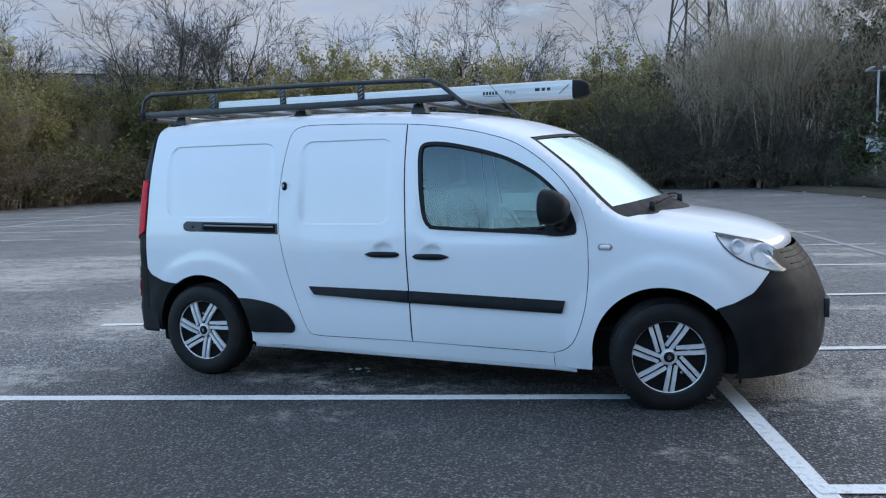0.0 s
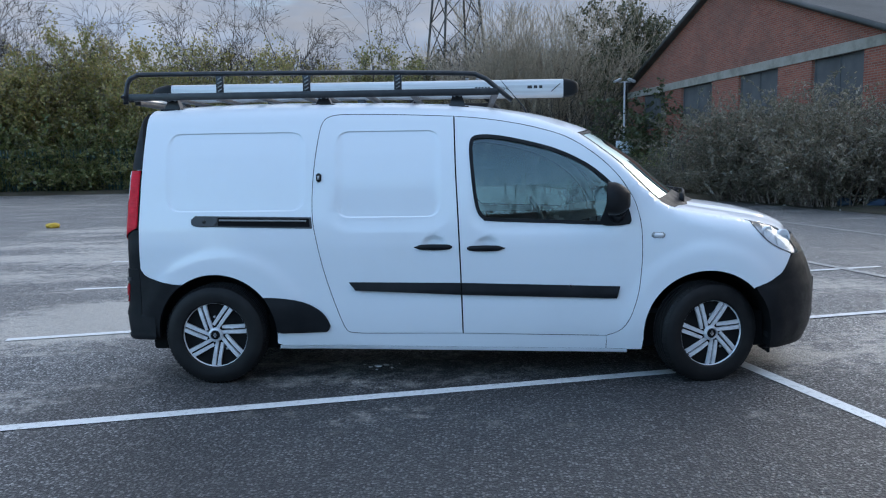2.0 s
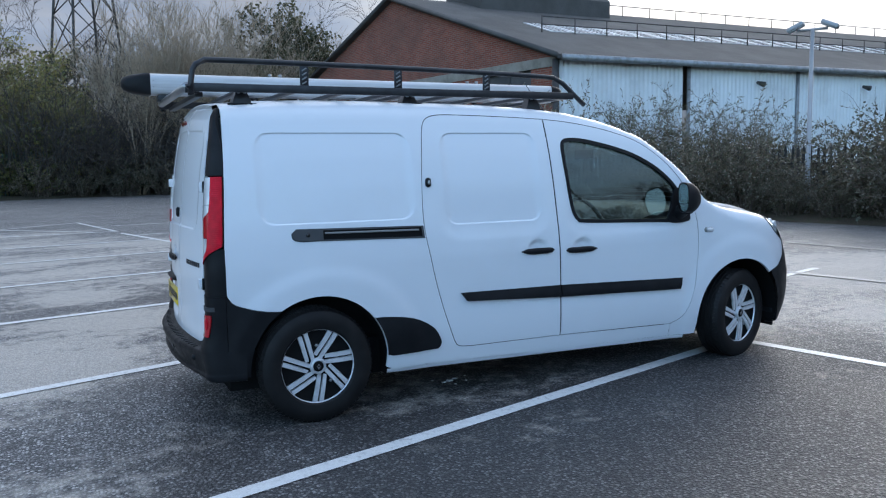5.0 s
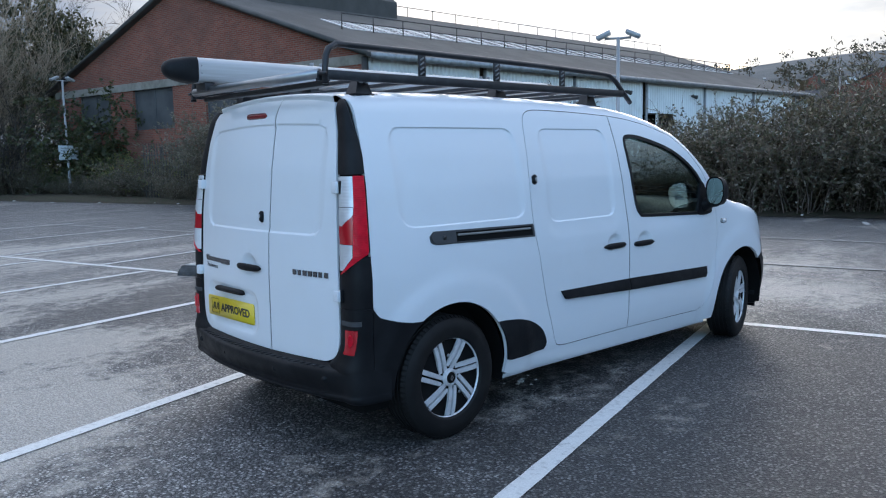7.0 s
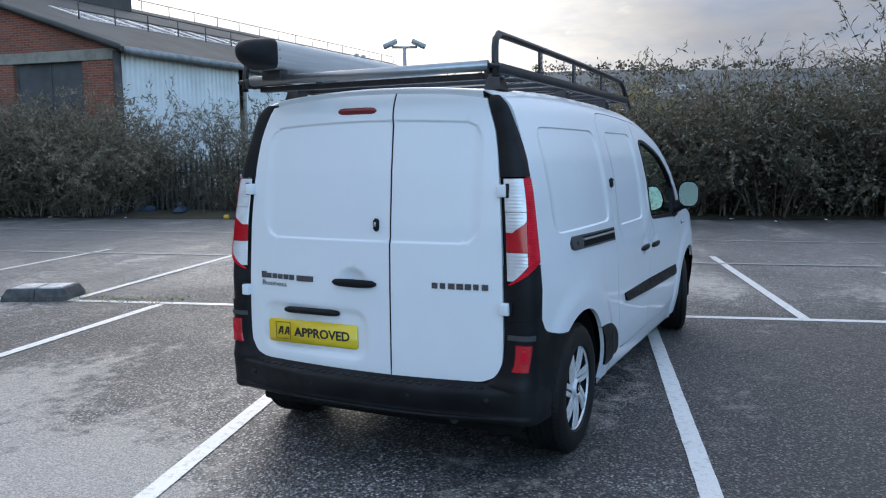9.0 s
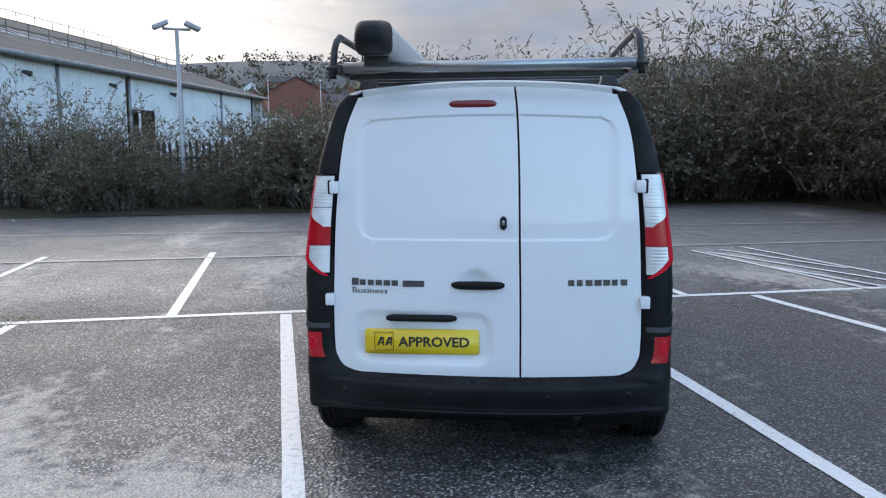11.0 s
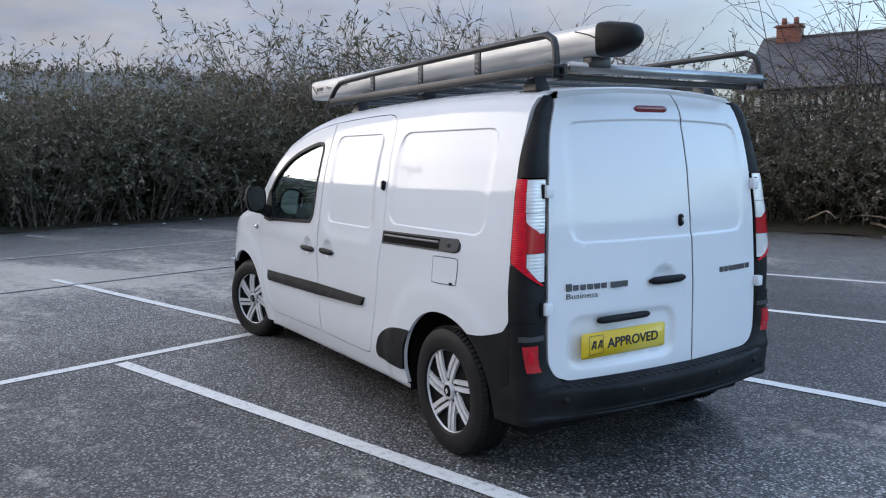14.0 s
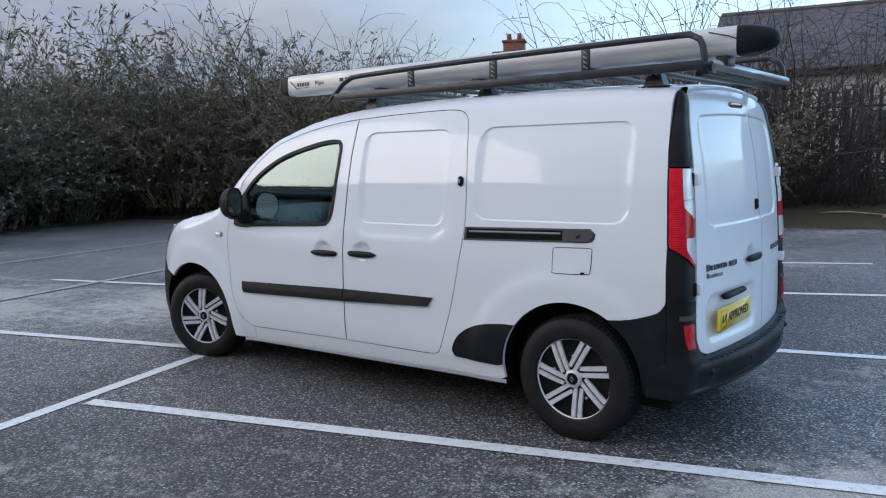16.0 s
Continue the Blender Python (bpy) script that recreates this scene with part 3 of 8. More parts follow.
def sheet(outline, fn, step=0.03, holes=(), extra=(), flange=0.02, inward=(0, 1, 0)):
    """A panel over a flat outline, laid on the surface fn(a, b), with its rim turned in."""
    o = np.asarray(outline, float)
    lo, hi = o.min(axis=0), o.max(axis=0)
    ga, gb = np.meshgrid(np.arange(lo[0] + step / 2, hi[0], step), np.arange(lo[1] + step / 2, hi[1], step))
    ga[1::2] += step / 2
    pts = np.stack([ga.ravel(), gb.ravel()], axis=1)
    if len(extra):
        ex = np.asarray(extra, float)
        pts = np.concatenate([pts[gap_to(pts, ex) > 0.5 * step], ex])
    keep = inside(pts, o) & (gap_to(pts, o) > 0.35 * step)
    for h in holes:
        keep &= ~inside(pts, h) & (gap_to(pts, h) > 0.35 * step)
    pts = pts[keep]
    loops = [list(o)] + [list(np.asarray(h, float)) for h in holes]
    verts, edges = [], []
    for lp in loops:
        k = len(verts)
        verts += [Vector((float(q[0]), float(q[1]))) for q in lp]
        edges += [(k + i, k + (i + 1) % len(lp)) for i in range(len(lp))]
    verts += [Vector((float(q[0]), float(q[1]))) for q in pts]
    vs, _, fs, *_ = mathutils.geometry.delaunay_2d_cdt(verts, edges, [], 0, 1e-5)
    mid = np.array([[(vs[f[0]].x + vs[f[1]].x + vs[f[2]].x) / 3, (vs[f[0]].y + vs[f[1]].y + vs[f[2]].y) / 3] for f in fs])
    good = inside(mid, o)
    for h in holes:
        good &= ~inside(mid, h)
    out = [fn(v.x, v.y) for v in vs]
    faces = [tuple(f) for f, ok in zip(fs, good) if ok]
    if flange:
        count = {}
        for f in faces:
            for a, b in ((f[0], f[1]), (f[1], f[2]), (f[2], f[0])):
                count[(a, b)] = 1
        rim = [(a, b) for a, b in count if (b, a) not in count]
        made = {}
        push = np.array(inward, float) * flange
        for a, b in rim:
            for i in (a, b):
                if i not in made:
                    made[i] = (len(out), len(out) + 1)
                    out.append(tuple(out[i]))
                    out.append(tuple(np.array(out[i]) + push))
            faces.append((made[b][0], made[a][0], made[a][1], made[b][1]))
    return out, faces


def mirrored(mesh):
    v, f = mesh
    return [(p[0], -p[1], p[2]) for p in v], [tuple(reversed(q)) for q in f]


def text_mesh(words, size, extrude=0.001, bold=0.0):
    """Built-in lettering as vertices and faces, left end at the origin, in the xy plane."""
    cu = bpy.data.curves.new("lettering", "FONT")
    cu.body, cu.size, cu.extrude, cu.resolution_u, cu.offset = words, size, extrude, 3, bold
    ob = bpy.data.objects.new("lettering", cu)
    scene.collection.objects.link(ob)
    me = bpy.data.meshes.new_from_object(ob.evaluated_get(bpy.context.evaluated_depsgraph_get()))
    v, f = [tuple(p.co) for p in me.vertices], [tuple(q.vertices) for q in me.polygons]
    bpy.data.objects.remove(ob)
    bpy.data.curves.remove(cu)
    bpy.data.meshes.remove(me)
    return v, f


def smooth01(t):
    t = min(1.0, max(0.0, t))
    return t * t * (3 - 2 * t)


# ---- ground, markings, verge ----
ORIGIN = np.array((3.42, -0.53))
BU = np.array((math.cos(radians(BAY_TURN)), math.sin(radians(BAY_TURN))))
BV = np.array((-math.sin(radians(BAY_TURN)), math.cos(radians(BAY_TURN))))


def at(u, v, z=0.0):
    """A place by its way along the bays (u) and across them (v)."""
    p = ORIGIN + BU * u + BV * v
    return (float(p[0]), float(p[1]), z)


def hill(x, y):
    """Height of the land: flat here, rising to wooded hills far off."""
    r = math.hypot(x, y)
    a = math.degrees(math.atan2(y, x))
    n = noise.noise(Vector((x * 0.004, y * 0.004, 0.0)))
    face = math.exp(-((a - 5) / 55.0) ** 2)
    t = smooth01((r - 70) / 620)
    shelf = 3.3 * smooth01((r - 52) / 20) * math.exp(-((a - 19) / 11.0) ** 2)
    return shelf + -0.02 + t * (18 + (52 + 12 * n) * face) * (0.75 + 0.25 * smooth01((r - 300) / 500))


def build_ground():
    rows = []
    for r in [0.5, 20, 45, 58, 66, 76, 90, 110, 140, 180, 230, 290, 360, 440, 530, 640, 760, 900, 1200, 1800, 3000]:
        rows.append([(r * math.cos(a), r * math.sin(a), hill(r * math.cos(a), r * math.sin(a)) - (0.0 if r < 900 else 0.04 * (r - 900))) for a in np.linspace(0, 2 * math.pi, 145)[:-1]])
    m = loft(rows, True)
    m[1].append(tuple(range(144)))
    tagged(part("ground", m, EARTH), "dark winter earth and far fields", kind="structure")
    # car park surface with slight unevenness
    us, vs = np.linspace(-46, 11.6, 97), np.linspace(-10.2, 37.6, 81)
    rows = [[(*at(u, v)[:2], 0.0) for v in vs] for u in us]
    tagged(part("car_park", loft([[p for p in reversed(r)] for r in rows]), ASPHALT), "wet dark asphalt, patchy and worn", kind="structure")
    tagged(part("verge", loft([[(*at(u, v)[:2], 0.012 + 0.10 * smooth01((u - 11.5) / 1.2) + 0.03 * noise.noise(Vector((u, v, 0)) * 1.3)) for u in np.arange(11.3, 16.0, 0.4)] for v in np.arange(-12, 42, 0.5)]), VERGE), "mossy verge along the hedge", kind="structure")
    tagged(part("verge", loft([[(*at(u, v)[:2], 0.012 + 0.30 * smooth01((-10.0 - v) / 1.6) + 0.04 * noise.noise(Vector((u, v, 3)) * 1.3)) for v in np.arange(-9.8, -14.0, -0.35)] for u in np.arange(-30, 14, 0.5)]), VERGE), "mossy bank along the hedge", kind="structure")
    tagged(part("verge", loft([[(*at(u, v)[:2], 0.012 + 0.15 * smooth01((v - 37.2) / 1.5) + 0.03 * noise.noise(Vector((u, v, 7)) * 1.3)) for v in np.arange(37.0, 44, 0.6)] for u in np.arange(16, -48, -0.6)]), VERGE), "mossy verge along the fence", kind="structure")


LEVELS = [0.004]


def marking(u0, v0, u1, v1, width=0.10, mat=None, label="white painted bay line, scuffed"):
    """A painted line with slightly ragged edges, 4 mm over the asphalt."""
    a, b = np.array(at(u0, v0)[:2]), np.array(at(u1, v1)[:2])
    d = b - a
    n = max(2, int(np.linalg.norm(d) / 0.12))
    side = np.array((-d[1], d[0])) / np.linalg.norm(d) * width / 2
    left, right_ = [], []
    LEVELS[0] += 0.0003
    for i in range(n + 1):
        p = a + d * i / n
        j = 1 + 0.07 * (random.random() - 0.5)
        k = 1 + 0.07 * (random.random() - 0.5)
        left.append((*(p + side * j), LEVELS[0]))
        right_.append((*(p - side * k), LEVELS[0]))
    tagged(part("bay_line", loft([right_, left]), mat or LINE), label, kind="structure")


def build_markings():
    marking(0, -4.3, 0.3, 14.5, 0.10)
    for far, near in ((-4.97, -4.25), (-2.60, -1.98), (0.04, 0.03), (2.43, 2.57), (5.09, 4.87), (7.66, 7.39), (10.42, 9.90), (13.15, 12.35)):
        marking(-5.10, far, -0.05 + 0.02 * near, near, 0.10)
    for near, far in ((-1.33, -1.20), (1.22, 1.33), (3.58, 3.68), (5.97, 5.95), (8.56, 8.46), (11.0, 10.95), (13.62, 13.34), (16.84, 16.2)):
        marking(0.05 + 0.02 * near, near, 4.42 + 0.03 * near if near > 0 else 4.52, far, 0.095)
    marking(9.85, -0.62, 10.5, -0.51, 0.09)
    # worn older lines and the hatched corner
    marking(3.42, -8, 4.55, 16, 0.11, FAINTLINE, "worn older bay line, almost gone")
    marking(6.1, -8, 8.6, 17, 0.11, FAINTLINE, "worn older bay line, almost gone")
    for a, b in (((-0.05, -3.30), (3.1, -2.98)), ((-0.05, -4.20), (3.3, -3.86)), ((0.05, -3.95), (2.9, -3.10)), ((1.2, -3.98), (3.1, -3.40)), ((0.0, -3.55), (1.5, -3.18))):
        marking(*a, *b, 0.07)
    # bays further off
    marking(-16.0, 6, -16.0, 30, 0.10)
    for k in range(9):
        marking(-20.4, 7.5 + 2.5 * k, -11.6, 7.5 + 2.5 * k, 0.10)
    for a, b in (((-5.15, 16.1), (0.35, 14.9)), ((-5.15, 16.15), (0.6, 18.6)), ((0.35, 14.9), (0.6, 18.6)), ((-4.0, 16.6), (-2.9, 15.6)), ((-2.8, 17.1), (-1.5, 15.4)), ((-1.5, 17.7), (-0.1, 15.1))):
        marking(*a, *b, 0.09)


def build_kerb_block():
    """Low rubber traffic island segment, two pieces end to end."""
    block = thing("kerb_block", "low dark rubber kerb block on the asphalt, moss round it", "kerb block")
    for k, (w0, w1) in enumerate(((-0.46, -0.005), (0.005, 0.46))):
        v = []
        for z, g in ((0.0, 0.0), (0.045, 0.008), (0.118, 0.055), (0.124, 0.062)):
            e0 = g if k == 0 else 0.0
            e1 = g if k == 1 else 0.0
            v.append([(-0.30 + g, w0 + e0, z), (0.30 - g, w0 + e0, z), (0.30 - g, w1 - e1, z), (-0.30 + g, w1 - e1, z)])
        m = loft(v, True)
        m[1].append((12, 13, 14, 15))
        p = part("kerb_segment", m, KERB, block, smooth=False)
        part("cap_plate", box_bm(-0.20, 0.20, w0 + (0.11 if k == 0 else 0.015), w1 - (0.11 if k == 1 else 0.015), 0.120, 0.138, 0.004), OLDLINE, p, "pale worn top plate")
    block.matrix_basis = pose(1.96, 5.68, 0.002, 0, 0, BAY_TURN + 12) @ Matrix.Diagonal((0.78, 0.76, 1.0, 1))


# ---- brick and clad warehouse ----
GC = np.array((13.75, 17.55))
GA, CA = radians(100), radians(0.3)
GD = np.array((math.cos(GA), math.sin(GA)))
CD = np.array((math.cos(CA), math.sin(CA)))
GW, EAVE, RIDGE = 20.4, 4.92, 8.45


def wp(s, d, z):
    """A place by the way along the gable (s), in along the building (d) and the height."""
    p = GC + GD * s + CD * d
    return (float(p[0]), float(p[1]), z)


def wall_block(name, s0, s1, z0, z1, mat, parent, d0=-0.06, d1=0.10, label=""):
    v = [wp(s, d, z) for z in (z0, z1) for s, d in ((s0, d0), (s1, d0), (s1, d1), (s0, d1))]
    return part(name, (v, [(0, 1, 2, 3), (7, 6, 5, 4), (0, 4, 5, 1), (1, 5, 6, 2), (2, 6, 7, 3), (3, 7, 4, 0)]), mat, parent, label, smooth=False)


def build_warehouse():
    house = thing("warehouse", "red brick and white clad warehouse with a dark sheet roof", "warehouse")
    wins = [(1.28, 3.90), (5.92, 8.70), (10.85, 13.80), (15.6, 18.3)]
    z0, z1 = 2.84, 4.56
    # gable wall in piers and panels round real openings
    edges = [0.0] + [e for w in wins for e in w] + [GW]
    for i in range(0, len(edges), 2):
        wall_block("brick_pier", edges[i], edges[i + 1], z0, z1, BRICK, house, 0.0, 0.30)
    wall_block("brick_plinth", 0, GW, -0.1, z0, BRICK, house, 0.0, 0.30)
    wall_block("concrete_band", -0.02, GW, z1, z1 + 0.33, CONCRETE, house, -0.035, 0.30, "stained concrete band")
    tri = [wp(s, d, z) for d in (0.0, 0.30) for s, z in ((0, z1 + 0.33), (GW, z1 + 0.33), (GW, EAVE), (GW / 2, RIDGE), (0, EAVE))]
    part("brick_gable", (tri, [(0, 1, 2, 3, 4)[::-1], (5, 6, 7, 8, 9), (4, 3, 8, 9), (3, 2, 7, 8)]), BRICK, house, smooth=False)
    for a, b in wins:
        w = wall_block("boarded_window", a, b, z0, z1, BOARD, house, 0.14, 0.18, "grey boarded window")
        wall_block("window_mullion", (a + b) / 2 - 0.03, (a + b) / 2 + 0.03, z0, z1, BOARD, w, 0.10, 0.14)
        wall_block("window_sill", a - 0.06, b + 0.06, z0 - 0.10, z0, BRICK, w, -0.03, 0.10)
        wall_block("board_edge", a, a + 0.06, z0, z1, BOARD, w, 0.10, 0.14)
        wall_block("board_edge", b - 0.06, b, z0, z1, BOARD, w, 0.10, 0.14)
    # roofs
    def slab(name, quad, mat, parent, label="", thick=0.14):
        top = [np.array(q) for q in quad]
        low = [q - np.array((0, 0, thick)) for q in top]
        return part(name, ([tuple(q) for q in top + low], [(0, 1, 2, 3), (7, 6, 5, 4), (0, 4, 5, 1), (1, 5, 6, 2), (2, 6, 7, 3), (3, 7, 4, 0)]), mat, parent, label, smooth=False)
    LEN, STEP = 36.0, 10.4
    pitch = (RIDGE + 0.14 - EAVE) / (GW / 2 + 0.35)
    up = lambda q: EAVE - 0.02 + pitch * (q + 0.35)
    long_roof = slab("roof_slope", [wp(-0.35, -0.25, up(-0.35)), wp(-0.35, LEN, up(-0.35)), wp(GW / 2, LEN, up(GW / 2)), wp(GW / 2, -0.25, up(GW / 2))], ROOF, house, "dark sheet roof")
    slab("roof_slope", [wp(GW / 2, -0.25, RIDGE + 0.12), wp(GW / 2, LEN, RIDGE + 0.12), wp(GW + 0.3, LEN, EAVE - 0.02), wp(GW + 0.3, -0.25, EAVE - 0.02)], ROOF, house, "dark sheet roof")
    # raised ridge over the first bays
    v = [wp(q, d, z) for d in (3.4, STEP) for q, z in ((8.9, up(8.9) - 0.05), (8.9, up(8.9) + 0.75), (10.2, RIDGE + 1.5), (11.5, up(8.9) + 0.75), (11.5, up(8.9) - 0.05))]
    part("ridge_monitor", (v, [(4, 3, 2, 1, 0), (5, 6, 7, 8, 9), (0, 1, 6, 5), (1, 2, 7, 6), (2, 3, 8, 7), (3, 4, 9, 8)]), ROOF, house, "raised dark ridge", smooth=False)
    for k in range(28):
        d = 3.0 + k * 1.12
        q = [wp(a, b, up(a) + 0.03) for a, b in ((3.95, d), (3.95, d + 0.98), (5.55, d + 0.98), (5.55, d))]
        light = slab("roof_light", q, SKYLIGHT, long_roof, "pale roof light", 0.03)
        for j in (0.25, 0.5, 0.75):
            part("glazing_bar", tube([wp(3.95, d + 0.98 * j, up(3.95) + 0.035), wp(5.55, d + 0.98 * j, up(5.55) + 0.035)], 0.013, 4), ROOF, light)
    # handrail along the foot of the roof lights
    rail = part("roof_handrail", merge(*[tube([wp(3.7, 2.4, up(3.7) + h), wp(3.7, LEN, up(3.7) + h)], 0.022, 5) for h in (0.30, 0.60)]), FENCE_D, house, "dark roof handrail")
    for k in range(23):
        d = 2.4 + (LEN - 2.4) * k / 22
        part("rail_post", tube([wp(3.7, d, up(3.7) - 0.03), wp(3.7, d, up(3.7) + 0.62)], 0.025, 5), FENCE_D, rail)
    ridge_rail = part("ridge_handrail", tube([wp(9.9, STEP, RIDGE + 0.50), wp(9.9, LEN, RIDGE + 0.50)], 0.02, 5), FENCE_D, house, "thin ridge handrail")
    for k in range(16):
        d = STEP + (LEN - STEP) * k / 15
        part("rail_post", tube([wp(9.9, d, RIDGE), wp(9.9, d, RIDGE + 0.52)], 0.02, 5), FENCE_D, ridge_rail)
    # verge boards and gutter
    for s0, s1, za, zb in ((-0.35, GW / 2, EAVE - 0.06, RIDGE + 0.08), (GW / 2, GW + 0.3, RIDGE + 0.08, EAVE - 0.06)):
        part("barge_board", tube([wp(s0, -0.27, za), wp(s1, -0.27, zb)], 0.10, 4), ROOF, house)
    part("gutter", tube([wp(-0.40, -0.1, EAVE - 0.12), wp(-0.40, LEN, EAVE - 0.12)], 0.11, 8), GALV, house, "grey eaves gutter")
    part("downpipe", tube([wp(-0.10, -0.12, EAVE - 0.15), wp(-0.10, -0.12, 0.0)], 0.12, 8), FENCE_D, house, "dark corner downpipe")
    # ribbed cladding in bays between posts
    bay = 5.6
    for k in range(6):
        d0, d1 = 0.05 + bay * k, 0.05 + bay * (k + 1)
        ribs = []
        for i in range(int((d1 - d0) / 0.20) * 4 + 1):
            ph = i % 4
            d = d0 + i * 0.05
            if d > d1:
                break
            o = 0.0 if ph in (0, 1) else 0.045
            ribs.append((d, o))
        low = 0.05
        gap = None
        if k == 3:
            gap = (d0 + 0.2, d0 + 2.6)
        def strip(sel, za, zb):
            rows = [[wp(-0.02 - o, d, z) for d, o in sel] for z in (za, zb)]
            return loft(rows)
        top = EAVE - 0.16
        if gap is None:
            part("cladding_panel", strip(ribs, low, top), CLAD, house, "white ribbed metal cladding", smooth=False)
        else:
            part("cladding_panel", strip([r for r in ribs if r[0] <= gap[0]], low, top), CLAD, house, "white ribbed metal cladding", smooth=False)
            part("cladding_panel", strip([r for r in ribs if r[0] >= gap[1]], low, top), CLAD, house, "white ribbed metal cladding", smooth=False)
            part("cladding_panel", strip([r for r in ribs if gap[0] - 0.06 <= r[0] <= gap[1] + 0.06], 3.3, top), CLAD, house, "white ribbed metal cladding", smooth=False)
            door = part("loading_door", ([wp(0.9, gap[0], 0), wp(0.9, gap[1], 0), wp(0.9, gap[1], 3.3), wp(0.9, gap[0], 3.3)], [(0, 1, 2, 3)]), DARK, house, "dark open loading doorway", smooth=False)
            part("door_leaf", ([wp(0.1, gap[0] + 1.0, 0), wp(0.1, gap[0] + 1.25, 0), wp(0.1, gap[0] + 1.25, 3.3), wp(0.1, gap[0] + 1.0, 3.3)], [(0, 1, 2, 3)]), CLAD, door, smooth=False)
        part("cladding_post", tube([wp(-0.10, d1, 0.0), wp(-0.10, d1, top)], 0.09, 4), GALV, house)
    for k in range(3):
        part("floodlight", tube([wp(-0.15, 9.0 + k * 6, 4.25), wp(-0.45, 9.0 + k * 6, 4.15)], [0.06, 0.12], 6), FENCE_D, house)
    part("end_wall", ([wp(0, LEN, 0), wp(GW, LEN, 0), wp(GW, LEN, EAVE - 0.1), wp(GW / 2, LEN, RIDGE), wp(0, LEN, EAVE - 0.1)], [(0, 1, 2, 3, 4)]), CLAD, house, smooth=False)
    return house


def lamp_post(place_, height, yaw, sign=False, label="grey lamp post with two floodlights"):
    post = thing("lamp_post", label, "lamp post", "lamp posts of the car park")
    part("pole", tube([(0, 0, 0), (0, 0, 0.9), (0, 0, 0.95), (0, 0, height)], [0.075, 0.075, 0.055, 0.045], 10), POLE, post)
    part("cross_arm", tube([(-0.32, 0, height), (0.32, 0, height)], 0.03, 8), POLE, post)
    for s in (-1, 1):
        m = Matrix.Translation((s * 0.36, 0, height + 0.08)) @ Matrix.Rotation(radians(s * 24), 4, "Y")
        head = edge_smooth(part("floodlight_head", box_bm(-0.19, 0.19, -0.13, 0.13, -0.045, 0.055, 0.025, 2, m), POLE, post, "grey floodlight head"), 30)
        part("lamp_glass", box_bm(-0.16, 0.16, -0.10, 0.10, -0.055, -0.042, 0.004, 1, m), SIGN, head)
        part("lamp_bracket", tube([(s * 0.26, 0, height), (s * 0.34, 0, height + 0.06)], 0.022, 6), POLE, head)
    if sign:
        plate = part("sign_plate", box_bm(-0.45, 0.45, -0.09, -0.06, 1.62, 2.26, 0.006), SIGN, post, "pale notice plate")
        for k, (a, b) in enumerate(((-0.36, 0.30), (-0.36, 0.10), (-0.36, 0.36), (-0.36, 0.22))):
            part("notice_bar", box_bm(a, b, -0.094, -0.089, 2.135 - 0.12 * k, 2.153 - 0.12 * k), BADGE, plate, smooth=False)
    post.matrix_basis = pose(*place_, 0, 0, yaw)
    return post


def palisade(p0, p1, height, mat, label, pitch=0.155, z0=0.0, max_parts=160):
    """A run of palisade fencing: every pale a part, rails and posts behind."""
    fence = thing("palisade_fence", label, "fence")
    a, b = np.array(p0[:2]), np.array(p1[:2])
    L = np.linalg.norm(b - a)
    d = (b - a) / L
    n = np.array((-d[1], d[0]))
    h = height
    w = 0.036
    prof = [(-w, 0.0), (-w * 0.4, 0.014), (w * 0.4, 0.014), (w, 0.0)]
    v = [(x, y, z) for z, k in ((0.0, 1.0), (h - 0.12, 1.0), (h, 0.12)) for x, y in [(q * k, r) for q, r in prof]]
    f = [(i * 4 + j, i * 4 + j + 1, i * 4 + j + 5, i * 4 + j + 4) for i in range(2) for j in range(3)]
    me = bpy.data.meshes.new("pale")
    me.from_pydata(v, [], f)
    me.materials.append(mat)
    count = int(L / pitch)
    yaw = math.atan2(d[1], d[0])
    joined_v, joined_f = [], []
    for k in range(count):
        q = a + d * (k + 0.5) * pitch
        lean = (random.random() - 0.5) * 0.03
        m = Matrix.Translation((q[0], q[1], z0)) @ Matrix.Rotation(yaw, 4, "Z") @ Matrix.Rotation(lean, 4, "Y")
        if k < max_parts:
            ob = new("pale", me)
            ob.parent = fence
            ob.matrix_basis = m
        else:
            o = len(joined_v)
            joined_v += [tuple(m @ Vector(x)) for x in v]
            joined_f += [tuple(i + o for i in x) for x in f]
    if joined_v:
        tagged(part("pale_run", (joined_v, joined_f), mat, fence, smooth=False), kind="stuff")
    for z in (0.35, h - 0.45):
        q0, q1 = a - n * 0.02, b - n * 0.02
        part("fence_rail", tube([(q0[0], q0[1], z0 + z), (q1[0], q1[1], z0 + z)], 0.026, 4), mat, fence)
    for k in range(int(L / 2.75) + 1):
        q = a + d * min(L, k * 2.75) - n * 0.06
        part("fence_post", tube([(q[0], q[1], z0 - 0.05), (q[0], q[1], z0 + h - 0.08)], 0.05, 4), mat, fence)
    return fence


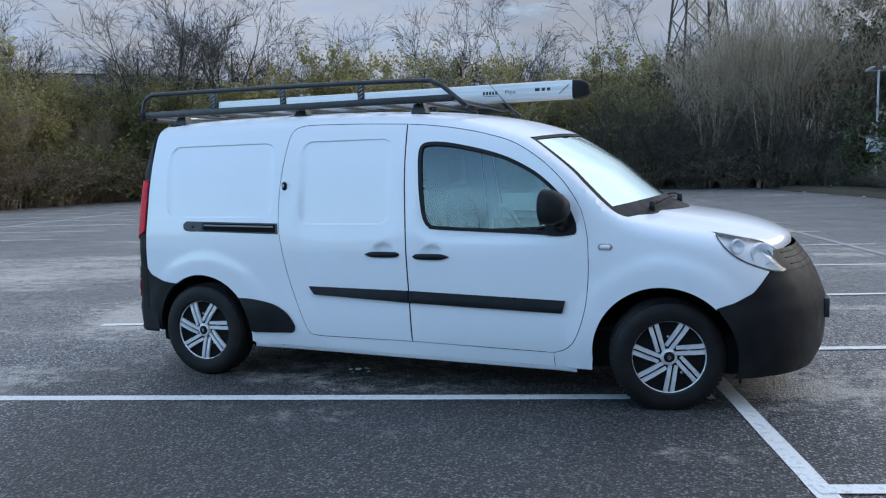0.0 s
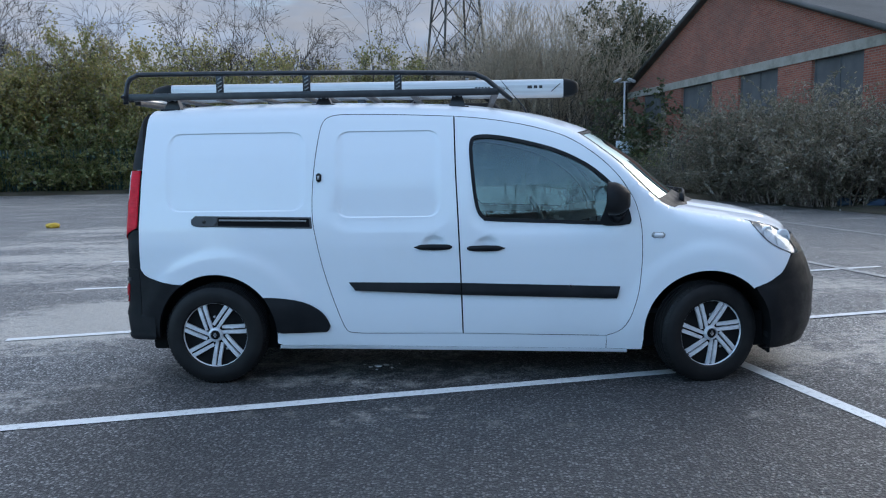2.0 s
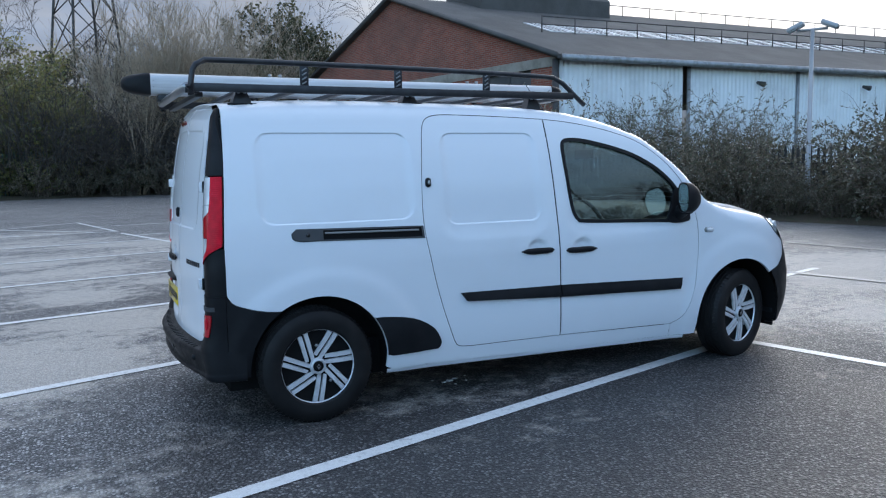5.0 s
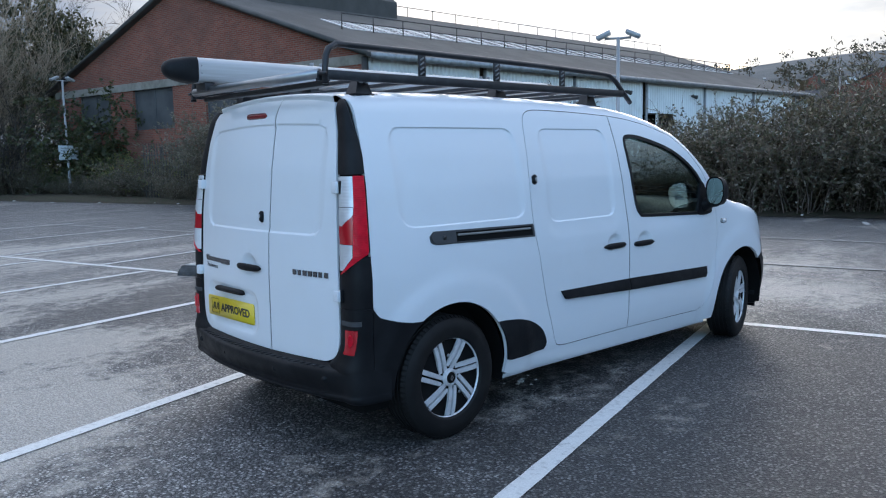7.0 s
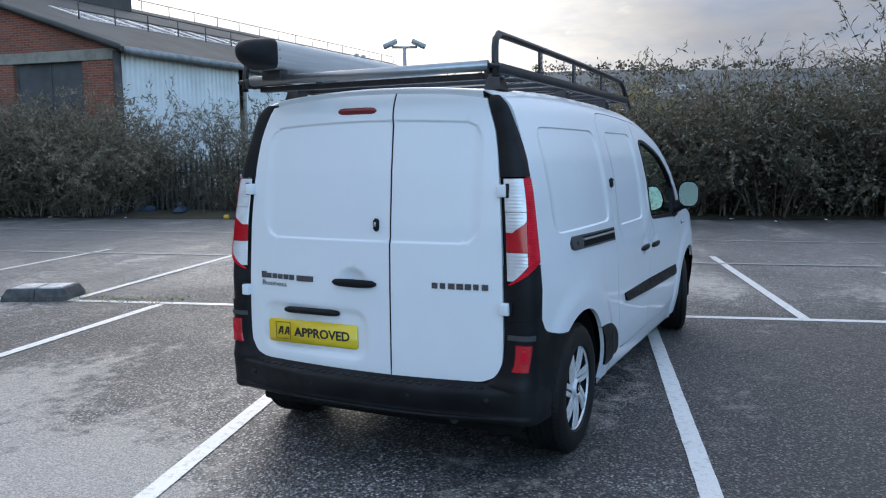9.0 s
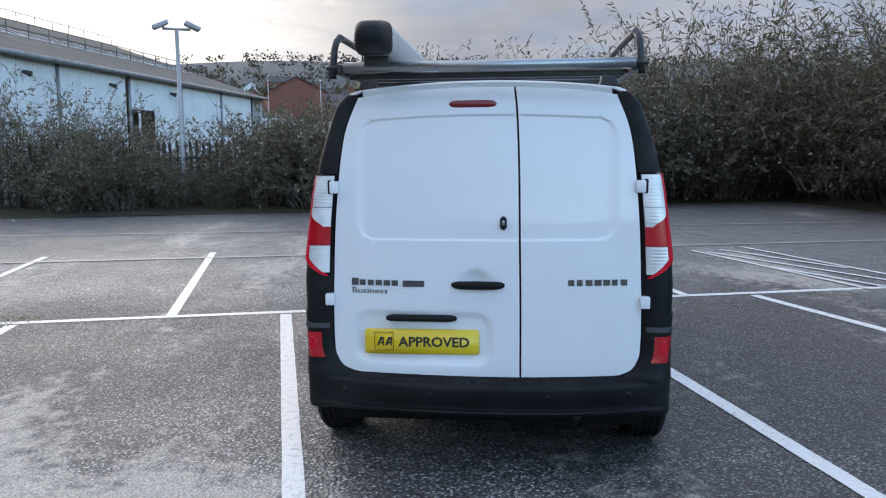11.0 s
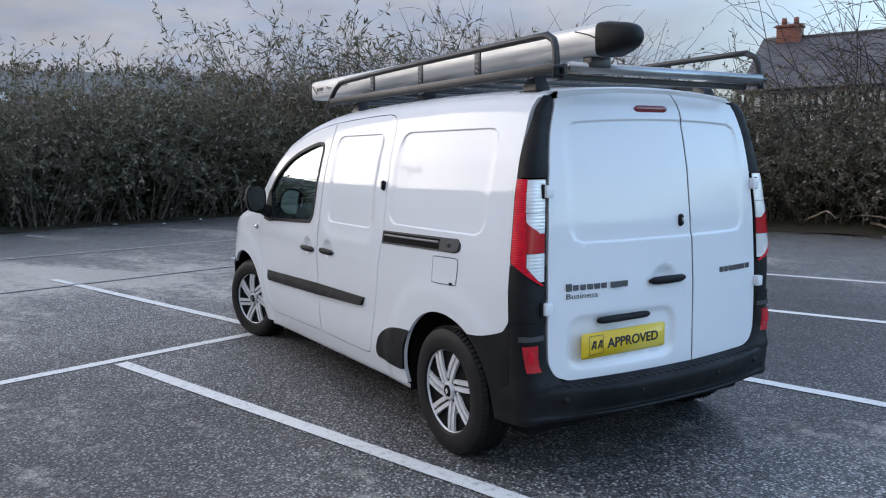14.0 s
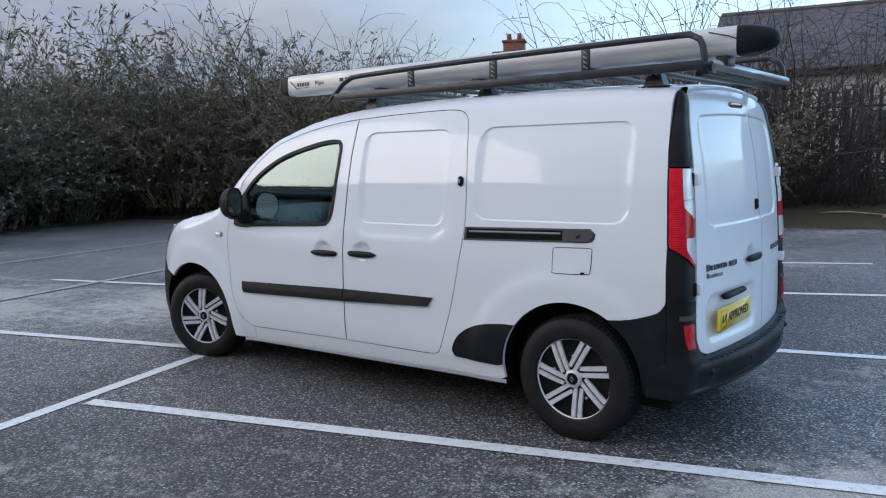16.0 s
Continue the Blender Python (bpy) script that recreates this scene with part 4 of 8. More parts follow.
def gable_house(place_, yaw, length, depth, eave, ridge, wall_mat, roof_mat, label, chimneys=(), windows=()):
    h = thing("house", label, "house")
    L, D = length / 2, depth / 2
    walls = [(-L, -D), (L, -D), (L, D), (-L, D)]
    v = [(x, y, 0.0) for x, y in walls] + [(x, y, eave) for x, y in walls] + [(-L, 0, ridge), (L, 0, ridge)]
    part("wall", (v, [(0, 1, 5, 4), (2, 3, 7, 6), (1, 2, 6, 9, 5), (3, 0, 4, 8, 7)]), wall_mat, h, smooth=False)
    for s in (-1, 1):
        ov = 0.25
        q = [(-L - ov, s * (D + ov), eave - ov * (ridge - eave) / D), (L + ov, s * (D + ov), eave - ov * (ridge - eave) / D), (L + ov, 0, ridge + 0.06), (-L - ov, 0, ridge + 0.06)]
        low = [(a, b, c - 0.12) for a, b, c in q]
        part("roof", (q + low, [(0, 1, 2, 3), (7, 6, 5, 4), (0, 4, 5, 1), (1, 5, 6, 2), (2, 6, 7, 3), (3, 7, 4, 0)]), roof_mat, h, smooth=False)
        part("eaves_gutter", tube([(-L, s * (D + ov + 0.03), eave - 0.12), (L, s * (D + ov + 0.03), eave - 0.12)], 0.05, 6), FENCE_D, h)
    part("ridge_tiles", tube([(-L - 0.2, 0, ridge + 0.06), (L + 0.2, 0, ridge + 0.06)], 0.09, 6), roof_mat, h)
    for x, w, top in chimneys:
        c = part("chimney", box_bm(x - w / 2, x + w / 2, -0.35, 0.35, ridge - 0.8, top, 0.02), BRICK, h, "red brick chimney")
        part("chimney_cap", box_bm(x - w / 2 - 0.06, x + w / 2 + 0.06, -0.41, 0.41, top, top + 0.12, 0.02), BRICK, c)
        for k in (-0.25, 0.25):
            part("chimney_pot", tube([(x + k * w, 0, top + 0.1), (x + k * w, 0, top + 0.45)], [0.13, 0.10], 8), BRICK, c)
    for x, z, w, hh in windows:
        for s in (-1, 1):
            fr = part("window", box_bm(x - w / 2, x + w / 2, s * (D - 0.05), s * (D + 0.02), z, z + hh, 0.01), SIGN, h)
            part("pane", box_bm(x - w / 2 + 0.07, x + w / 2 - 0.07, s * (D + 0.02), s * (D + 0.028), z + 0.07, z + hh - 0.07), BOARD, fr)
    h.matrix_basis = pose(*place_, 0, 0, yaw)
    return h


def build_pylon():
    py = thing("pylon", "grey steel lattice pylon behind the trees", "pylon")
    H, levels = 26.0, 9
    legs = []
    for sx, sy in ((-1, -1), (1, -1), (1, 1), (-1, 1)):
        legs.append([(sx * (2.6 - 2.0 * t), sy * (2.6 - 2.0 * t), H * t) for t in np.linspace(0, 1, levels)])
        part("pylon_leg", tube(legs[-1], 0.11, 4), FENCE_D, py)
    for i in range(levels - 1):
        for k in range(4):
            a, b = legs[k], legs[(k + 1) % 4]
            part("brace", merge(tube([a[i], b[i + 1]], 0.055, 3), tube([b[i], a[i + 1]], 0.055, 3)), FENCE_D, py)
    for z in (17.0, 21.0, 25.0):
        part("pylon_arm", merge(tube([(-5, 0, z), (5, 0, z)], 0.08, 4), tube([(-5, 0, z), (0, 0, z + 1.2)], 0.05, 3), tube([(5, 0, z), (0, 0, z + 1.2)], 0.05, 3)), FENCE_D, py)
    py.matrix_basis = pose(0.6, 62.0, 0, 0, 0, 25)


build_ground()
build_markings()
build_kerb_block()
build_warehouse()
lamp_post((9.25, 33.6, 0), 5.1, 12, True, "grey lamp post with two floodlights and a notice plate")
lamp_post((14.3, 7.95, 0), 4.28, -60)
lamp_post((16.6, -10.9, 0), 4.55, -65)
lamp_post((27.6, -24.0, 0), 6.75, -50)
palisade(at(13.1, 14.6), at(13.1, 24.0), 2.15, FENCE_D, "tall dull steel palisade fence below the brick gable", max_parts=90)
palisade(at(13.1, 9.0), at(13.1, 14.5), 1.6, FENCE_D, "dull steel palisade fence behind the shrubs", max_parts=90)
palisade(at(13.4, -8.0), at(13.4, 9.0), 1.7, FENCE_D, "dull steel palisade fence inside the hedge", max_parts=110)
palisade(at(-26, 39.0), at(10, 39.0), 2.3, FENCE_G, "green steel palisade fence under ivy", 0.16, max_parts=240)
palisade(at(-22, -13.2), at(2, -13.2), 2.05, FENCE_D, "dark palisade fence in front of a pale wall", 0.17, 0.75, max_parts=150)
tagged(part("retaining_wall", box_bm(-12, 12, -0.12, 0.12, -0.1, 0.78, 0.02), BARK_DARK), "dark low retaining wall under the fence", kind="structure").matrix_basis = pose(*at(-10, -13.15), 0, 0, BAY_TURN)
gable_house((0.0, -25.5, 0.3), 12, 15.0, 7.0, 3.6, 5.75, RENDER, SLATE, "pale rendered house with a dark slate roof", windows=((-4, 1.0, 1.2, 1.3), (3, 1.0, 1.2, 1.3)))
gable_house((16.0, -30.5, -0.2), 24, 9.0, 7.5, 4.3, 6.6, RENDER, SLATE, "grey house with a slate roof and chimney", chimneys=((3.6, 1.0, 7.1),), windows=((-2, 1.2, 1.1, 1.3), (2, 1.2, 1.1, 1.3)))
build_pylon()
gable_house((-39.7, 39.1, 0.0), 40, 12.0, 8.0, 6.4, 8.6, CONCRETE, ROOF, "pale brown building with a low dark roof behind the trees", windows=((-3, 3.6, 1.2, 1.3), (3, 3.6, 1.2, 1.3)))
# town on the slope beyond the hedge
rng = random.Random(4)
for k in range(60):
    a = radians(rng.uniform(-24, 27))
    r = 92 + 330 * rng.random() ** 1.5
    x, y = r * math.cos(a), r * math.sin(a)
    h = rng.uniform(4.2, 6.0)
    gable_house((x, y, hill(x, y) - 0.3), math.degrees(a) + rng.choice((0, 90)) + rng.uniform(-12, 12), rng.uniform(8, 16), rng.uniform(6, 8), h, h + rng.uniform(1.6, 2.6), rng.choice((BRICK, RENDER, BRICK, CLAD)), SLATE, "far house with a slate roof on the hillside", chimneys=((2.0, 0.8, h + 3.0),) if rng.random() < 0.6 else (), windows=((-2.2, 1.0, 1.0, 1.2), (2.2, 1.0, 1.0, 1.2)))


def parked_car(x, y, yaw, paint, label):
    """A small hatchback far off: shell, glasshouse, wheels and lamps."""
    car = thing("car", label, "car", "cars parked beyond the hedge")
    rows = []
    for px, w, z0, z1 in ((-2.0, 0.70, 0.45, 0.85), (-1.9, 0.82, 0.25, 0.98), (-1.0, 0.86, 0.22, 1.0), (0.6, 0.86, 0.22, 0.98), (1.5, 0.82, 0.22, 0.86), (1.95, 0.74, 0.28, 0.72), (2.05, 0.55, 0.40, 0.62)):
        rows.append([(px, -w, z0), (px, -w - 0.02, (z0 + z1) / 2), (px, -w + 0.06, z1), (px, 0, z1 + 0.03), (px, w - 0.06, z1), (px, w + 0.02, (z0 + z1) / 2), (px, w, z0)])
    edge_smooth(part("body", loft(rows), paint, car), 40)
    rows = [[(px, -w, z), (px, 0, z + 0.02), (px, w, z)] for px, w, z in ((-1.85, 0.72, 0.95), (-1.45, 0.62, 1.38), (-1.2, 0.60, 1.44), (0.0, 0.60, 1.45), (0.25, 0.62, 1.38), (0.95, 0.74, 0.95))]
    part("roof", loft(rows), paint, car)
    for s in (-1, 1):
        part("side_window", ([(-1.75, s * 0.735, 0.97), (0.85, s * 0.745, 0.97), (0.22, s * 0.635, 1.36), (-1.38, s * 0.635, 1.36)], [(0, 1, 2, 3) if s < 0 else (3, 2, 1, 0)]), BOARD, car)
        for wx in (-1.25, 1.28):
            w = part("wheel", tube([(wx, s * 0.66, 0.31), (wx, s * 0.87, 0.31)], 0.31, 16), TYRE, car)
            part("rim", tube([(wx, s * 0.865, 0.31), (wx, s * 0.88, 0.31)], 0.19, 12), SILVER, w)
        part("headlight", box_bm(1.86, 2.0, s * 0.45, s * 0.70, 0.62, 0.74, 0.02), CLEAR, car)
        part("tail_lamp", box_bm(-2.02, -1.9, s * 0.60, s * 0.80, 0.72, 0.90, 0.02), RED2, car)
    car.matrix_basis = pose(x, y, hill(x, y) + 0.02, 0, 0, yaw)


for k in range(15):
    a = radians(25.0 - 0.95 * k + rng.uniform(-0.15, 0.15))
    r = 76 + (k % 2) * 7 + rng.uniform(-1, 1)
    paint, name = rng.choice(((PAINT, "white"), (PAINT, "white"), (ALU, "silver"), (BOARD, "dark grey")))
    parked_car(r * math.cos(a), r * math.sin(a), math.degrees(a) + rng.choice((78, 95, 262)), paint, name + " small car parked beyond the hedge")
for deg in (23.4, 18.7, 14.9):
    x, y = 84 * math.cos(radians(deg)), 84 * math.sin(radians(deg))
    lamp_post((x, y, hill(x, y)), 5.6, deg, False, "grey lamp post beyond the hedge")


# ---- the van: x ahead from the rear axle, y to its left ----
BASE_Z = [0.15, 0.20, 0.27, 0.35, 0.45, 0.60, 0.75, 0.88, 1.00, 1.10, 1.30, 1.45, 1.55, 1.65, 1.80]
BASE_Y = [0.815, 0.832, 0.850, 0.868, 0.878, 0.882, 0.888, 0.890, 0.880, 0.866, 0.838, 0.806, 0.776, 0.742, 0.690]
_e = np.array(spline([(-0.60, 1.725), (-0.46, 1.747), (-0.32, 1.760), (0, 1.772), (0.4, 1.777), (0.8, 1.774), (1.16, 1.767), (1.52, 1.750), (1.70, 1.733), (1.88, 1.705), (2.06, 1.663), (2.23, 1.605), (2.31, 1.570), (2.43, 1.485), (2.57, 1.372), (2.67, 1.270), (2.77, 1.172), (2.85, 1.112), (2.95, 1.083), (3.07, 1.060), (3.25, 1.030), (3.43, 0.995), (3.54, 0.965), (3.62, 0.935), (3.75, 0.87)], 0.02))
NOSE_Z = [0.15, 0.20, 0.30, 0.45, 0.60, 0.70, 0.80, 0.93, 1.1]
NOSE_X = [3.85, 3.935, 3.98, 3.99, 3.985, 3.95, 3.90, 3.80, 3.70]


def edge_z(x):
    """Height of the roof, pillar or bonnet edge over the side."""
    return float(np.interp(x, _e[:, 0], _e[:, 1]))


def edge_r(x):
    return float(np.interp(x, [1.2, 2.2, 2.5, 2.85, 3.1], [0.10, 0.085, 0.06, 0.05, 0.09]))


def round_rect(x, z, x0, x1, z0, z1, r):
    """Signed distance to a rounded rectangle, less than 0 inside."""
    dx = abs(x - (x0 + x1) / 2) - (x1 - x0) / 2 + r
    dz = abs(z - (z0 + z1) / 2) - (z1 - z0) / 2 + r
    return math.hypot(max(dx, 0), max(dz, 0)) + min(max(dx, dz), 0) - r


def field(x, z, x0, x1, z0, z1, r):
    """1 inside a pressed field: a crisp edge above and below, a soft one at the ends."""
    d = round_rect(x, z, x0, x1, z0, z1, r)
    dx = abs(x - (x0 + x1) / 2) - (x1 - x0) / 2
    dz = abs(z - (z0 + z1) / 2) - (z1 - z0) / 2
    w = 0.007 + 0.05 * smooth01((dx - dz) / 0.14 + 0.35)
    return smooth01((0.003 - d) / w)


def stamping(x, z):
    """Depth by which the pressed fields of the side lie inwards."""
    d = 0.0
    d += 0.008 * field(x, z, -0.295, 0.610, 1.105, 1.592, 0.10)
    d += 0.008 * field(x, z, 0.785, 1.458, 1.060, 1.592, 0.09)
    fade = 1 - smooth01((z - 1.03) / 0.30)
    d += 0.006 * fade * smooth01((0.03 - round_rect(x, z, 0.770, 1.475, 0.985, 1.40, 0.12)) / 0.06)
    d += 0.006 * fade * smooth01((0.03 - round_rect(x, z, 1.640, 2.640, 0.960, 1.40, 0.12)) / 0.06)
    for cx, cz in ((1.405, 0.892), (1.735, 0.882)):
        d += 0.020 * smooth01((1.12 - math.hypot((x - cx) / 0.068, (z - cz) / 0.050)) * 1.8)
    return d


def half_width(x, z):
    """Half the width of the body at x and height z, before the rounding to the roof."""
    y = float(np.interp(z, BASE_Z, BASE_Y))
    if x < 0.35:
        y -= 0.048 * ((0.35 - x) / 0.80) ** 2
    if x > 3.0:
        t = min(0.9999, (x - 3.0) / (float(np.interp(z, NOSE_Z, NOSE_X)) - 3.0))
        y *= (1 - t ** 3.5) ** 0.5
    y += 0.014 * smooth01((1 - math.hypot((x - 0.06) / 0.60, (z - 0.31) / 0.58)) / 0.16)
    y += 0.014 * smooth01((1 - math.hypot((x - 3.10) / 0.56, (z - 0.31) / 0.60)) / 0.16)
    return y


def side_y(x, z, out=0.0):
    e, r = edge_z(x), edge_r(x)
    y = half_width(x, z) - stamping(x, z)
    if z > e - r:
        t = min(1.0, (z - e + r) / r)
        y -= r * (1 - math.sqrt(max(0.0, 1 - t * t)))
    return y + out


def right(x, z, out=0.0):
    return (x, -side_y(x, z, out), z)


def ring_pts(x0, x1, z0, z1, r, offs=(-0.018, -0.0085, -0.0042, -0.0005, 0.0032, 0.0075, 0.014), step=0.018):
    """Points along a rounded rectangle, for a mesh that is dense on the pressed edge."""
    pts = []
    for o in offs:
        a, b, c, d, q = x0 - o, x1 + o, z0 - o, z1 + o, r + o
        for cx, cz, w in ((b - q, d - q, 0), (a + q, d - q, 90), (a + q, c + q, 180), (b - q, c + q, 270)):
            for k in range(7):
                t = radians(w + 15 * k)
                pts.append((cx + q * math.cos(t), cz + q * math.sin(t)))
        for x in np.arange(a + q, b - q, step):
            pts += [(x, c), (x, d)]
        for z in np.arange(c + q, d - q, step):
            pts += [(a, z), (b, z)]
    return pts


def arch(cx, cz, r, a0, a1, n=26):
    return [np.array((cx + r * math.cos(radians(a0 + (a1 - a0) * k / n)), cz + r * math.sin(radians(a0 + (a1 - a0) * k / n)))) for k in range(n + 1)]


S_FRONT_TOP = [(1.535, 1.682), (1.70, 1.667), (1.88, 1.640), (2.05, 1.603), (2.23, 1.545), (2.40, 1.440), (2.53, 1.320), (2.61, 1.210), (2.652, 1.130), (2.680, 1.02), (2.690, 0.92), (2.690, 0.75), (2.670, 0.57), (2.620, 0.41), (2.560, 0.330), (2.480, 0.297)]
S_SEAM = [(1.580, 0.318), (1.571, 0.65), (1.558, 1.00), (1.543, 1.35), (1.535, 1.682)]
S_SLIDE = [(1.535, 1.682), (1.25, 1.695), (0.95, 1.703), (0.80, 1.701), (0.730, 1.680), (0.698, 1.635), (0.680, 1.55), (0.660, 1.40), (0.648, 1.26), (0.644, 1.12), (0.650, 1.02), (0.670, 0.91), (0.700, 0.77), (0.735, 0.64), (0.770, 0.53), (0.802, 0.44), (0.832, 0.365), (0.862, 0.332), (0.94, 0.322)]


def shrink(loop, d):
    """A closed loop moved in by d."""
    p = np.asarray(loop, float)
    nx, pv = np.roll(p, -1, axis=0), np.roll(p, 1, axis=0)
    t = nx - pv
    t /= np.linalg.norm(t, axis=1)[:, None] + 1e-9
    n = np.stack([-t[:, 1], t[:, 0]], axis=1)
    area = 0.5 * np.sum(p[:, 0] * nx[:, 1] - nx[:, 0] * p[:, 1])
    return p + n * (d if area > 0 else -d)


def clean(loop, tol=0.004):
    out = [np.array(loop[0], float)]
    for q in loop[1:]:
        if np.linalg.norm(np.array(q) - out[-1]) > tol:
            out.append(np.array(q, float))
    if np.linalg.norm(out[0] - out[-1]) < tol:
        out.pop()
    return out


def side_panels(van):
    dense_top = [(x, edge_z(x) - o) for o in (0.002, 0.007, 0.016, 0.030, 0.05, 0.075) for x in np.arange(-0.45, 2.78, 0.03)]
    q_ring = ring_pts(-0.29, 0.61, 1.105, 1.592, 0.10)
    s_ring = ring_pts(0.785, 1.458, 1.060, 1.592, 0.09)
    # the fixed body side: quarter panel, cant rail, windscreen pillar and sill
    top = [np.array((x, edge_z(x))) for x in np.arange(-0.428, 2.768, 0.025)]
    loop = top + straight((2.77, 1.172), (2.656, 1.150)) + list(reversed(spline(S_FRONT_TOP[:9], 0.02))) + spline(S_SLIDE, 0.02) + straight((0.94, 0.322), (1.58, 0.318)) + straight((1.58, 0.318), (2.48, 0.297))
    loop += straight((2.478, 0.297), (2.478, 0.212)) + straight((2.478, 0.212), (0.405, 0.250))
    loop += arch(0.02, 0.325, 0.385, -9, 124, 30) + spline([(-0.26, 0.648), (-0.34, 0.664), (-0.43, 0.695), (-0.465, 0.735)], 0.02) + spline([(-0.470, 0.75), (-0.470, 1.0), (-0.448, 1.37), (-0.430, 1.715)], 0.03)
    loop = clean(loop)
    meshes = {}
    meshes["body_side"] = sheet(loop, right, 0.024, extra=dense_top + q_ring)
    slide = clean(spline(S_SLIDE, 0.02) + straight((0.94, 0.322), (1.58, 0.318)) + spline(S_SEAM, 0.03))
    handle = lambda cx, cz: [(cx + 0.08 * k * math.cos(a), cz + 0.046 * k * math.sin(a)) for k in (0.35, 0.7, 1.0, 1.15) for a in np.arange(0, 6.28, 0.35)]
    meshes["sliding_door"] = sheet(clean(shrink(slide, 0.0046)), right, 0.022, extra=s_ring + handle(1.405, 0.895) + ring_pts(0.77, 1.475, 0.985, 1.4, 0.12, (-0.03, 0.0, 0.03)))
    door = clean(spline(S_FRONT_TOP, 0.02) + straight((2.48, 0.297), (1.58, 0.318)) + spline(S_SEAM, 0.03))
    win = spline(WINDOW, 0.02, True)
    meshes["front_door"] = sheet(clean(shrink(door, 0.0046)), right, 0.022, holes=[clean(shrink(win, 0.012))], extra=handle(1.735, 0.885) + ring_pts(1.64, 2.64, 0.96, 1.4, 0.12, (-0.03, 0.0, 0.03)) + [(x, edge_z(x) - o) for o in (0.03, 0.05, 0.075, 0.1) for x in np.arange(1.5, 2.6, 0.03)])
    rim = clean(win)
    meshes["window_seal"] = sheet(rim, lambda x, z: right(x, z, 0.004), 0.05, holes=[clean(shrink(win, 0.022))], flange=0.02)
    meshes["window_glass"] = sheet(clean(shrink(win, 0.018)), lambda x, z: (x, -half_width(x, z) + 0.011, z), 0.05, flange=0)
    # front wing, cut out for the arch, the headlight and the bumper
    wing = straight((2.656, 1.150), (2.77, 1.172)) + [np.array((x, edge_z(x))) for x in np.arange(2.77, 3.36, 0.025)]
    wing += spline([(3.375, 1.000), (3.44, 0.905), (3.54, 0.838), (3.65, 0.790)], 0.02) + spline([(3.65, 0.785), (3.55, 0.665), (3.38, 0.597)], 0.02)
    wing += list(arch(3.10, 0.315, 0.395, 44, 186, 34)) + straight((2.705, 0.27), (2.70, 0.208)) + straight((2.70, 0.208), (2.482, 0.212)) + straight((2.482, 0.212), (2.482, 0.297))
    wing += list(reversed(spline(S_FRONT_TOP[8:], 0.02)))
    meshes["front_wing"] = sheet(clean(wing), right, 0.026, extra=[(x, edge_z(x) - o) for o in (0.003, 0.01, 0.025, 0.045, 0.07) for x in np.arange(2.7, 3.4, 0.03)])
    # black parts that lie on the side
    trim = spline([(0.318, 0.562), (0.40, 0.560), (0.52, 0.545), (0.62, 0.512), (0.70, 0.455), (0.742, 0.375), (0.722, 0.338)], 0.02) + straight((0.71, 0.336), (0.405, 0.330)) + list(arch(0.02, 0.325, 0.386, 2, 37, 8))
    meshes["arch_trim"] = sheet(clean(trim), lambda x, z: right(x, z, 0.012 - 0.008 * smooth01((z - 0.50) / 0.06)), 0.03, flange=0.02)
    mould = lambda x, z: right(x, z, 0.020 - 0.010 * abs(z - (0.625 - 0.025 * x)) / 0.04)
    meshes["moulding_rear"] = sheet(clean(straight((0.868, 0.655), (1.567, 0.645)) + straight((1.567, 0.645), (1.569, 0.571)) + straight((1.569, 0.571), (0.910, 0.604)) + straight((0.91, 0.604), (0.868, 0.655))), mould, 0.025, flange=0.022)
    meshes["moulding_front"] = sheet(clean(straight((1.574, 0.645), (2.555, 0.615)) + straight((2.555, 0.615), (2.535, 0.540)) + straight((2.535, 0.540), (1.576, 0.571)) + straight((1.576, 0.571), (1.574, 0.645))), mould, 0.025, flange=0.022)
    rail = spline([(-0.095, 1.078), (0.03, 1.076), (0.3, 1.071), (0.640, 1.064)], 0.03) + straight((0.642, 1.064), (0.646, 0.993)) + spline([(0.646, 0.993), (0.3, 1.002), (0.03, 1.008), (-0.08, 1.010), (-0.118, 1.025), (-0.122, 1.055)], 0.02)
    meshes["slide_rail"] = sheet(clean(rail), lambda x, z: right(x, z, 0.003), 0.03, holes=[clean(straight((0.05, 1.066), (0.628, 1.056)) + straight((0.628, 1.056), (0.632, 1.003)) + straight((0.632, 1.003), (0.05, 1.016)) + straight((0.05, 1.016), (0.05, 1.066)))], flange=0.03)
    meshes["rail_slot"] = sheet(clean(straight((0.045, 1.070), (0.632, 1.060)) + straight((0.632, 1.060), (0.636, 0.999)) + straight((0.636, 0.999), (0.045, 1.012)) + straight((0.045, 1.012), (0.045, 1.070))), lambda x, z: right(x, z, 0.0015), 0.03, flange=0.0)
    meshes["rail_track"] = tube([right(x, 1.052 - 0.017 * x, 0.004) for x in np.arange(0.06, 0.63, 0.05)], 0.006, 6)
    meshes["rail_stop"] = sheet(clean(spline([(-0.10, 1.072), (0.02, 1.072), (0.045, 1.05), (0.03, 1.018), (-0.08, 1.016), (-0.113, 1.04)], 0.015, True)), lambda x, z: right(x, z, 0.008), 0.02, flange=0.012)
    meshes["rear_corner_panel"] = sheet(clean(spline([(-0.262, 0.645), (-0.34, 0.661), (-0.43, 0.692), (-0.470, 0.735)], 0.02) + straight((-0.474, 0.74), (-0.472, 0.31)) + straight((-0.468, 0.31), (-0.362, 0.298)) + list(arch(0.02, 0.325, 0.384, 184, 125, 16))), lambda x, z: right(x, z, 0.006), 0.03, flange=0.03)
    return meshes


